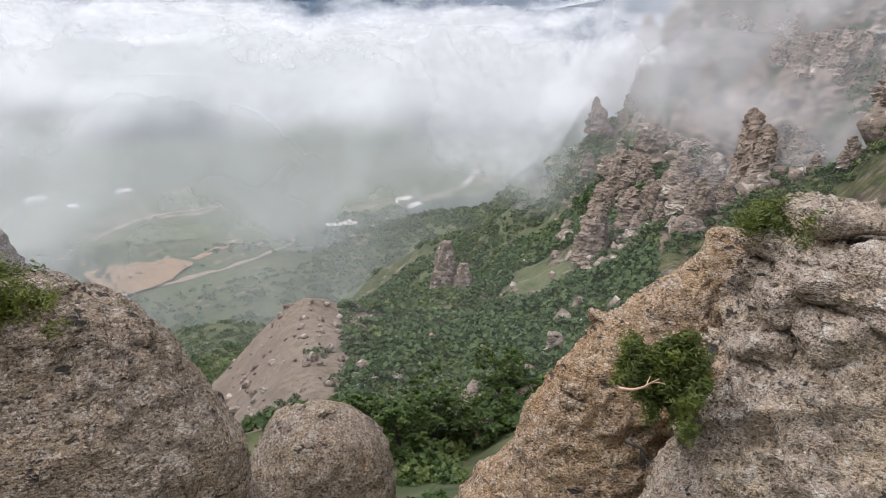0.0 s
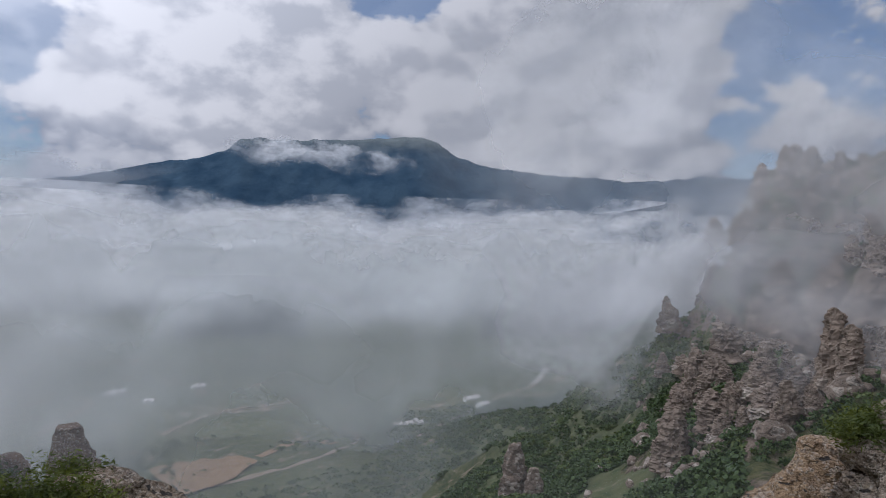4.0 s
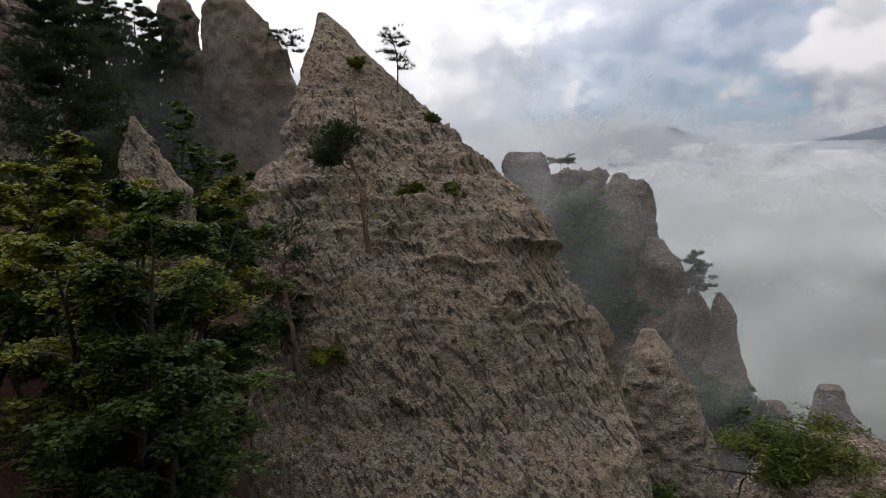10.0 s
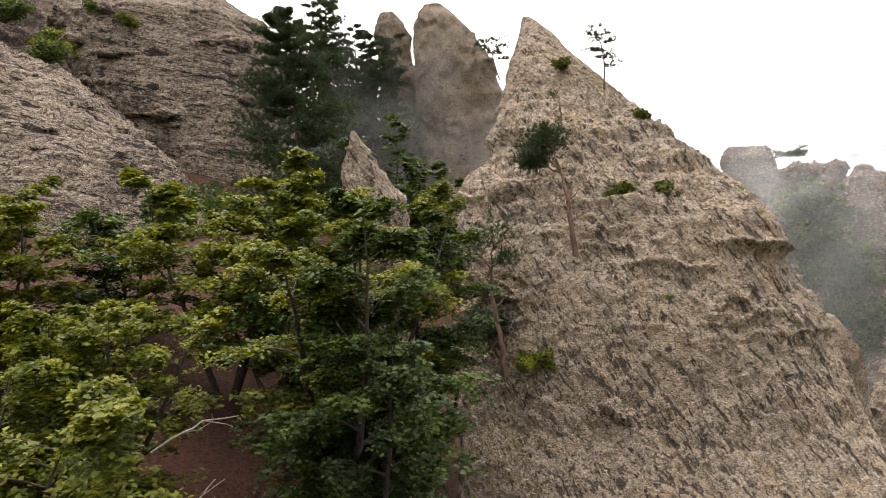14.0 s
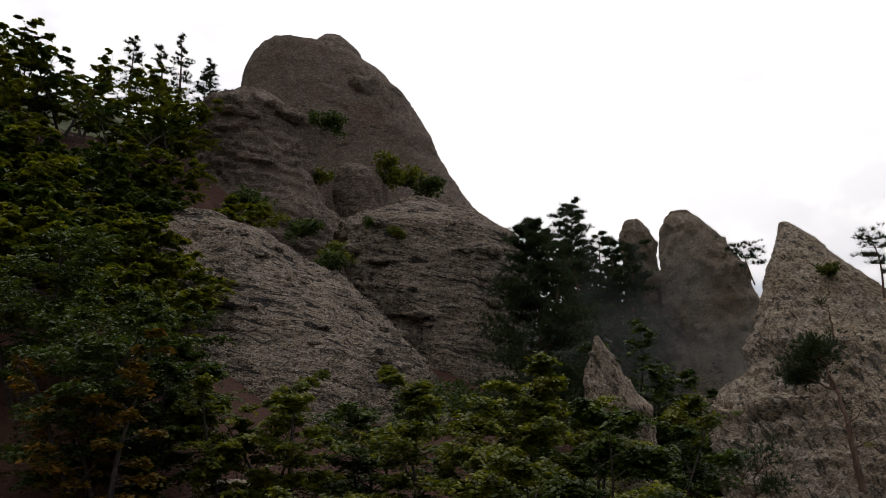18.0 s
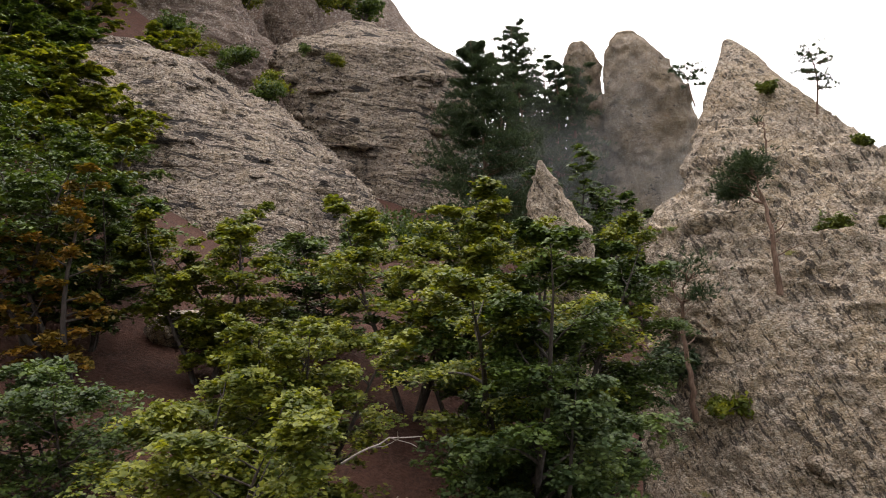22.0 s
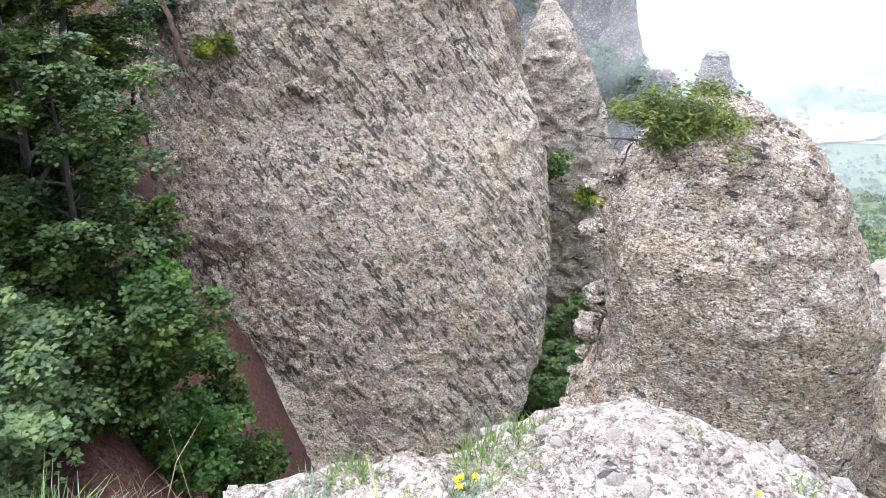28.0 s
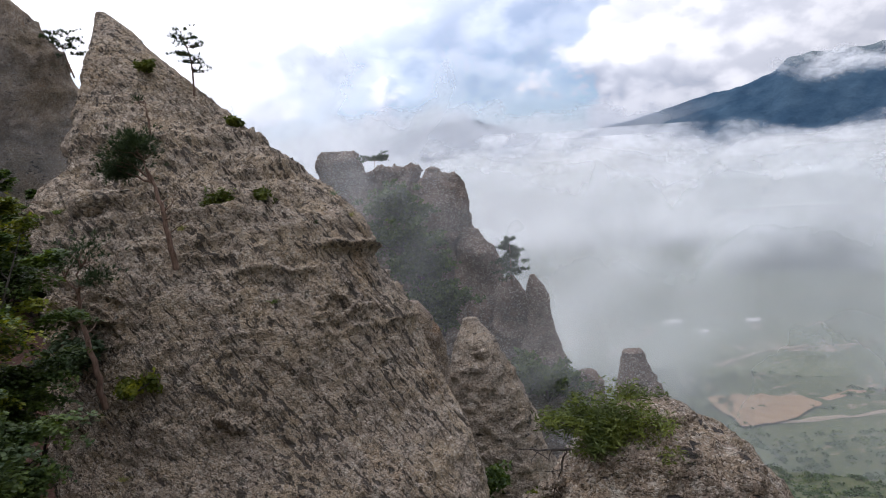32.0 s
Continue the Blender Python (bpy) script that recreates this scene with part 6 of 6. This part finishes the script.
shrub("shrub", (-10.7, 12.95, -4.0), 0.55, 0.3, 11, "light green leafy shrub on the crag's ledge", LEAF_LIGHT, 1500, 0.07, long=1.4)
shrub("shrub", (-9.9, 15.6, -0.15), 0.45, 0.4, 12, "dark low shrub on the crag's face", NEEDLE_LIGHT, 1200, 0.05)
shrub("shrub", (-9.2, 16.15, -0.1), 0.32, 0.35, 13, "dark low shrub on the crag's face", NEEDLE_LIGHT, 800, 0.05)
shrub("shrub", (-10.95, 18.0, 2.0), 0.28, 0.3, 14, "green shrub on the crag's edge", NEEDLE_LIGHT, 1200, 0.06)
shrub("shrub", (-13.1, 17.4, 3.75), 0.26, 0.28, 15, "green shrub on the crag's edge", NEEDLE_LIGHT, 900, 0.06)
shrub("shrub", (-8.1, 16.6, -1.0), 0.25, 0.5, 16, "thin dark shrub in a crack of the crag", NEEDLE, 600, 0.05)
shrub("shrub", (-12.0, 12.7, -3.6), 0.6, 0.9, 17, "dark needled shrub beside the twisted pine", NEEDLE, 2400, 0.06)
shrub("shrub", (-3.35, 21.6, -10.4), 0.55, 0.5, 18, "yellow-green shrub hanging on the spire", LEAF_LIGHT, 900, 0.08, long=1.4)
shrub("shrub", where(-13.6, -24.5, 19.0), 0.8, 1.1, 19, "green shrub in the cleft beside the crag", LEAF, 1800, 0.09, long=1.4)
shrub("shrub", where(-5.9, -24.8, 8.0), 0.3, 0.25, 20, "yellow-green sprig below the juniper", LEAF_LIGHT, 500, 0.04, long=1.4)

def dead_branch(at, way, length, seed, label, thick=0.03, mat=DEADWOOD):
    rng = np.random.default_rng(seed)
    line = bent(rng, (0, 0, 0), way, length, 0.0, 0.2, 9)
    wood = [tube(line, np.linspace(thick, thick * 0.3, 9), 7)]
    for i in (3, 5, 6):
        wood.append(tube(bent(rng, line[i], np.array(way) + rng.normal(0, 0.6, 3), length * 0.35, 0, 0.2, 5), np.linspace(thick * 0.4, 0.004, 5), 5))
    v, f = joined(wood)
    ob = mesh_object("dead_branch", v, f, mat)
    ob.location = at
    return tagged(ob, label, "dead branch", "dead branches")


for k, (b, e, r, way, ln, th) in enumerate(((-69.8, -18.2, 9.6, (0.6, 0.7, 0.45), 1.2, 0.018), (-69.5, -24.0, 8.6, (0.6, 0.8, 0.5), 0.9, 0.02), (-86.5, -26.0, 8.4, (0.8, -0.3, 0.05), 0.8, 0.018), (-85.5, -5.0, 18.5, (0.7, 0.4, 0.1), 1.3, 0.022))):
    dead_branch(where(b, e, r), way, ln, 700 + k, "bleached bare branch on the red bank", th)
dead_branch(where(48.4, -26.2, 6.3), (0.45, -0.45, -0.08), 0.42, 711, "pinkish broken branch of the juniper", 0.018, PINKWOOD)
dead_branch(where(49.5, -30.0, 6.2), (0.45, -0.4, -0.1), 0.4, 712, "grey weathered root on the slab", 0.022, BARK)
dead_branch((-0.75, 7.75, -2.95), (-0.5, -0.3, 0.1), 0.6, 713, "grey twisted limb of the juniper bush", 0.016, BARK)
dead_branch((-0.8, 7.8, -3.0), (-0.4, -0.1, -0.6), 0.6, 714, "grey twisted limb of the juniper bush", 0.014, BARK)


# ---- scrub on the slopes and in the valley, seen from far ----
def scrub(name, spots, sizes, seed, mat, label, quads=34):
    rng = np.random.default_rng(seed)
    spots, sizes = np.asarray(spots), np.asarray(sizes)
    n = len(spots)
    d = rng.normal(0, 1, (n, quads, 3))
    d /= np.linalg.norm(d, axis=2, keepdims=True)
    d[:, :, 2] = np.abs(d[:, :, 2]) * 0.8
    c = spots[:, None] + d * (sizes[:, None, None] * rng.uniform(0.55, 1.0, (n, quads, 1)))
    v, f = leaf_quads(rng, c.reshape(-1, 3), 1.0, 0.9, 1.2)
    mid = np.repeat(c.reshape(-1, 3), 4, 0)
    v = mid + (v - mid) * np.repeat(np.repeat(sizes * 0.42, quads), 4)[:, None]
    ob = mesh_object(name, v, f, mat, smooth=False)
    return tagged(ob, label, "scrub", kind="stuff")


def scrub_spots(count, seed, bearings, reach, patch, threshold, size):
    rng = np.random.default_rng(seed)
    b = np.radians(rng.uniform(*bearings, count * 4))
    r = np.exp(rng.uniform(math.log(reach[0]), math.log(reach[1]), count * 4))
    x, y = r * np.sin(b), r * np.cos(b)
    keep = layers(np.stack([x, y, 0 * x], 1), patch, 3) > threshold
    deg = np.degrees(b)
    keep &= ~((deg > 11) & (deg < 27) & (r > 84) & (r < 200) & (rng.uniform(0, 1, len(r)) > 0.18))
    x, y, r = x[keep][:count], y[keep][:count], r[keep][:count]
    return np.stack([x, y, land(x, y)], 1), size[0] * (r / reach[0]) ** size[1] * rng.uniform(0.6, 1.4, len(r))


for count, seed, bearings, reach, patch, threshold, size in ((7000, 1, (24, 50), (60, 330), 60, -0.75, (1.3, 0.35)), (5000, 2, (-12, 30), (200, 900), 120, -0.6, (1.9, 0.45)),
                                                             (3400, 3, (42, 70), (120, 600), 40, -0.25, (1.1, 0.6)), (1600, 4, (-12, 36), (24, 110), 15, -0.5, (0.7, 0.5)), (4500, 5, (22, 46), (250, 1000), 120, -0.9, (2.2, 0.5))):
    spots, sizes = scrub_spots(count, seed, bearings, reach, patch, threshold, size)
    pale = layers(spots, 14.0, 2) + np.random.default_rng(seed).normal(0, 0.4, len(spots)) > 0.35
    scrub("scrub", spots[~pale], sizes[~pale], seed, WOODS, "dense green scrub and low woodland on the slopes")
    scrub("scrub", spots[pale], sizes[pale] * 0.9, seed + 40, WOODS_LIGHT, "light green bushes among the scrub")


# ---- the ledge underfoot ----
EDGE = ((-180, 2.8), (-110, 2.8), (-83, 2.5), (-75, 2.2), (-67, 1.95), (-55, 1.66), (-40, 1.48), (-19, 1.62), (-9, 1.8), (0, 1.82), (12, 1.88), (24, 1.86), (40, 1.9), (70, 2.2), (180, 2.8))


def ledge_height(x, y):
    r, b = np.hypot(x, y), np.degrees(np.arctan2(x, y))
    rim = np.interp(b, [e[0] for e in EDGE], [e[1] for e in EDGE])
    p = np.stack([x, y, 0 * x], 1)
    rim = rim * (1 + 0.03 * layers(p, 0.25, 3))
    rim = rim * np.where(b < -45, 0.97, 1.03)
    over = np.maximum(r - rim * 0.93, 0)
    return -1.60 - 1.3 * over ** 1.6 - 2.2 * np.maximum(r - rim, 0) + 0.05 * layers(p, 0.6, 3) + 0.022 * layers(p + 3.3, 0.09, 3) - 0.03 * np.clip(np.abs(layers(p + 7, 0.35, 3)) < 0.07, 0, 1)


def build_ledge():
    b = np.radians(np.linspace(-180, 180, 420, endpoint=False))
    r = np.concatenate([np.linspace(0.02, 2.6, 110), np.linspace(2.65, 4.2, 16)])
    bb, rr = np.meshgrid(b, r)
    x, y = rr * np.sin(bb), rr * np.cos(bb)
    z = ledge_height(x.ravel(), y.ravel())
    ob = mesh_object("rock_ledge", np.column_stack([x.ravel(), y.ravel(), z]), grid_faces(len(r), len(b), True)[:, ::-1], ROCK_PALE)
    return tagged(ob, "pale pebbly rock ledge with lichen and grit", "rock ledge", kind="structure")


LEDGE = build_ledge()


def on_ledge(bearing, reach):
    x, y = reach * math.sin(radians(bearing)), reach * math.cos(radians(bearing))
    return Vector((x, y, float(ledge_height(np.array([x]), np.array([y]))[0])))


def blades(rng, count, wide, high, width, spread=0.35, curl=0.5):
    a = rng.uniform(0, 2 * math.pi, count)
    q = wide * np.sqrt(rng.uniform(0, 1, count))
    foot = np.stack([q * np.cos(a), q * np.sin(a), np.full(count, -0.02)], 1)
    lean = np.stack([np.cos(a), np.sin(a), 0 * a], 1) * rng.normal(0.15, spread, count)[:, None] + rng.normal(0, 0.1, (count, 3)) * (1, 1, 0)
    h = (high * rng.uniform(0.45, 1.1, count))[:, None]
    side = np.cross(lean + (0, 0, 1), rng.normal(0, 1, (count, 3)))
    side *= width / np.linalg.norm(side, axis=1, keepdims=True)
    mid = foot + (lean * 0.5 + (0, 0, 0.62)) * h
    tip = foot + (lean * (1 + curl) + (0, 0, 0.95)) * h
    v = np.stack([foot - side, foot + side, mid + side * 0.7, mid - side * 0.7, tip], 1).reshape(-1, 3)
    k = np.arange(count)[:, None] * 5
    return v, (k + [0, 1, 2, 3]), (k + [3, 2, 4])


def tuft(name, at, wide, high, count, mat, seed, label, category="grass", group="grass tufts on the ledge", width=0.0022, spread=0.35, curl=0.5):
    rng = np.random.default_rng(seed)
    v, quads, tris = blades(rng, count, wide, high, width, spread, curl)
    ob = mesh_object(name, v, quads.tolist() + tris.tolist(), mat, smooth=False)
    ob.location = at
    return tagged(ob, label, category, group)


TALL, LEAFY, TINY, MOSSY, THIN = ("tall straw-coloured feather grass tuft", "short green leafy tuft among gravel", "tiny green tuft on the rim",
                                  "short mossy yellow-green tuft", "thin dry grass standing on the ledge")
for k, (b, r, wd, h, n, mat, label) in enumerate((
        (-75.8, 1.96, 0.05, 0.26, 120, STRAW, TALL), (-81.7, 2.32, 0.055, 0.27, 120, STRAW, TALL), (-80.7, 2.10, 0.10, 0.11, 170, GRASS, LEAFY), (-72.2, 1.88, 0.08, 0.12, 130, GRASS, LEAFY),
        (-61.5, 1.62, 0.10, 0.14, 240, GRASS, "broad green grass tuft on the rim"), (-59.0, 1.60, 0.10, 0.12, 220, SAGE, "grey-green herb tuft on the rim"), (-64.5, 1.66, 0.05, 0.11, 70, LEAF_LIGHT, "yellow-green herb tuft on the rim"),
        (-69.5, 1.60, 0.10, 0.09, 150, STRAW, "low withered brown grass tuft"), (-67.5, 1.66, 0.06, 0.08, 80, GRASS, "low withered brown grass tuft"), (-64.0, 1.32, 0.10, 0.13, 130, GRASS, THIN), (-57.0, 1.36, 0.05, 0.09, 60, SAGE, THIN),
        (-46.8, 1.49, 0.05, 0.05, 70, GRASS, TINY), (-35.8, 1.45, 0.06, 0.06, 110, SAGE, TINY), (-31.4, 1.50, 0.06, 0.06, 110, GRASS, TINY), (-32.6, 1.41, 0.08, 0.035, 150, GRASS, MOSSY), (-32.5, 1.30, 0.07, 0.04, 120, STRAW, MOSSY),
        (-26.2, 1.22, 0.08, 0.22, 90, STRAW, THIN), (-15.3, 1.53, 0.12, 0.09, 320, GRASS, "low yellow-green grass tuft on the rim"), (-12.5, 1.66, 0.06, 0.07, 120, GRASS, TINY), (-29.4, 1.48, 0.05, 0.06, 80, GRASS, TINY),
        (-18.7, 1.38, 0.07, 0.07, 90, SAGE, "grey-green herb tuft on the rim"), (14, 1.75, 0.05, 0.05, 70, GRASS, TINY), (-10.1, 1.70, 0.05, 0.05, 70, GRASS, TINY), (20, 1.72, 0.06, 0.06, 90, STRAW, MOSSY), (4, 1.74, 0.04, 0.04, 50, GRASS, TINY),
        (-22, 1.20, 0.09, 0.10, 100, SAGE, "grey-green herb tuft on the rim"), (-85, 2.15, 0.10, 0.08, 150, SAGE, "grey-green herb tuft among gravel"))):
    tuft("grass_tuft", on_ledge(b, r), wd, h, n, mat, 400 + k, label)


for k, (b, r, wd, h, n) in enumerate(((-70.5, 1.55, 0.12, 0.07, 150), (-67.0, 1.50, 0.10, 0.06, 120), (-73.0, 1.62, 0.08, 0.05, 90), (-63.0, 1.68, 0.10, 0.10, 60), (-56.5, 1.60, 0.10, 0.12, 36), (-52.0, 1.56, 0.10, 0.14, 30), (-47.5, 1.50, 0.08, 0.10, 24),
                                      (-78.0, 2.05, 0.14, 0.06, 150), (-83.0, 1.80, 0.10, 0.06, 110), (-24.0, 1.55, 0.06, 0.08, 26), (-5.0, 1.76, 0.06, 0.05, 40), (-88.0, 2.2, 0.14, 0.08, 140))):
    tuft("withered_tuft", on_ledge(b, r), wd, h, n, WITHERED, 460 + k, "withered brown stalks and litter on the ledge", "dry grass", "withered tufts on the ledge", 0.0016, 0.9, 0.6)


def cushion(at, wide, high, heads, seed, label, bloom=0.012):
    """A cushion of grey herb with round yellow flower heads."""
    rng = np.random.default_rng(seed)
    root = tagged(new("yellow_flower"), label, "flower", "yellow flowers on the ledge")
    root.location = at
    v, quads, tris = blades(rng, 260, wide, high, 0.002, 0.5, 0.3)
    part("herb", v, quads.tolist() + tris.tolist(), SAGE, root, smooth=False)
    for k in range(heads):
        a, q = rng.uniform(0, 2 * math.pi), wide * math.sqrt(rng.uniform(0, 1))
        c = np.array((q * math.cos(a), q * math.sin(a), high * rng.uniform(0.75, 1.1)))
        stem = tube([c * (0.7, 0.7, 0), c * (0.9, 0.9, 0.5), c], [0.0015, 0.0015, 0.001], 4)
        d = rng.normal(0, 1, (46, 3)) * (bloom, bloom, bloom / 2)
        pv, pf = leaf_quads(rng, c + d, 0.9 * bloom, 0.7, 1.1)
        head = part("flower_head", pv, pf, PETAL, root, smooth=False)
        part("stalk", stem[0], stem[1], GRASS, head)


for k, (b, r, wd, h, n) in enumerate(((-85.7, 1.95, 0.10, 0.09, 26), (-83.6, 2.28, 0.10, 0.07, 8), (-80.2, 1.90, 0.07, 0.07, 7), (-79.4, 1.58, 0.13, 0.07, 22), (-75.5, 1.50, 0.08, 0.06, 10), (-70.3, 1.46, 0.06, 0.06, 5), (-79.8, 1.74, 0.12, 0.11, 1),
                                      (-18.7, 1.42, 0.06, 0.05, 4), (-67.2, 1.46, 0.04, 0.05, 3), (12, 1.62, 0.04, 0.04, 3))):
    cushion(on_ledge(b, r), wd, h, n, 500 + k, "yellow-flowered cushion of grey-green herb", 0.011 if k < 6 else 0.005)


GRIT = soil_material("pale_grit", (0.42, 0.36, 0.31, 1), (0.50, 0.44, 0.38, 1), (0.34, 0.28, 0.24, 1), 1.0)


def ledge_stones(count, seed):
    """Loose stones and grit on the ledge, a few shapes shared by all."""
    rng = np.random.default_rng(seed)
    shapes = []
    for k in range(6):
        bm = bmesh.new()
        bmesh.ops.create_icosphere(bm, subdivisions=1, radius=1.0)
        for v in bm.verts:
            v.co *= 0.7 + 0.5 * rng.random()
            v.co.z *= 0.6
        me = bpy.data.meshes.new("stone")
        bm.to_mesh(me)
        bm.free()
        me.materials.append(GRIT)
        shapes.append(me)
    for k in range(count):
        b, r = rng.uniform(-95, 30), rng.uniform(1.0, 1.9)
        ob = new("stone", shapes[k % 6])
        ob.parent = LEDGE
        ob.location = on_ledge(b, r)
        size = 0.006 + 0.03 * rng.random() ** 3
        ob.scale = (size * rng.uniform(0.8, 1.5), size, size * rng.uniform(0.6, 1.0))
        ob.rotation_euler = (rng.normal(0, 0.2), rng.normal(0, 0.2), rng.uniform(0, 6.28))


ledge_stones(280, 91)

rng = np.random.default_rng(33)
skin = [v.co.copy() for v in CRAG.data.vertices]
cols = 460
for k in range(24):
    row, col = int(rng.uniform(80, 310)), int(rng.uniform(0.56, 0.93) * cols)
    at = skin[row * cols + col] + CRAG.location
    tuft("rock_tuft", at, 0.07, 0.13, 60, (SAGE, GRASS, STRAW)[k % 3], 600 + k, "small grass tuft in a pocket of the crag", group="tufts on the crag", width=0.008, spread=0.8)
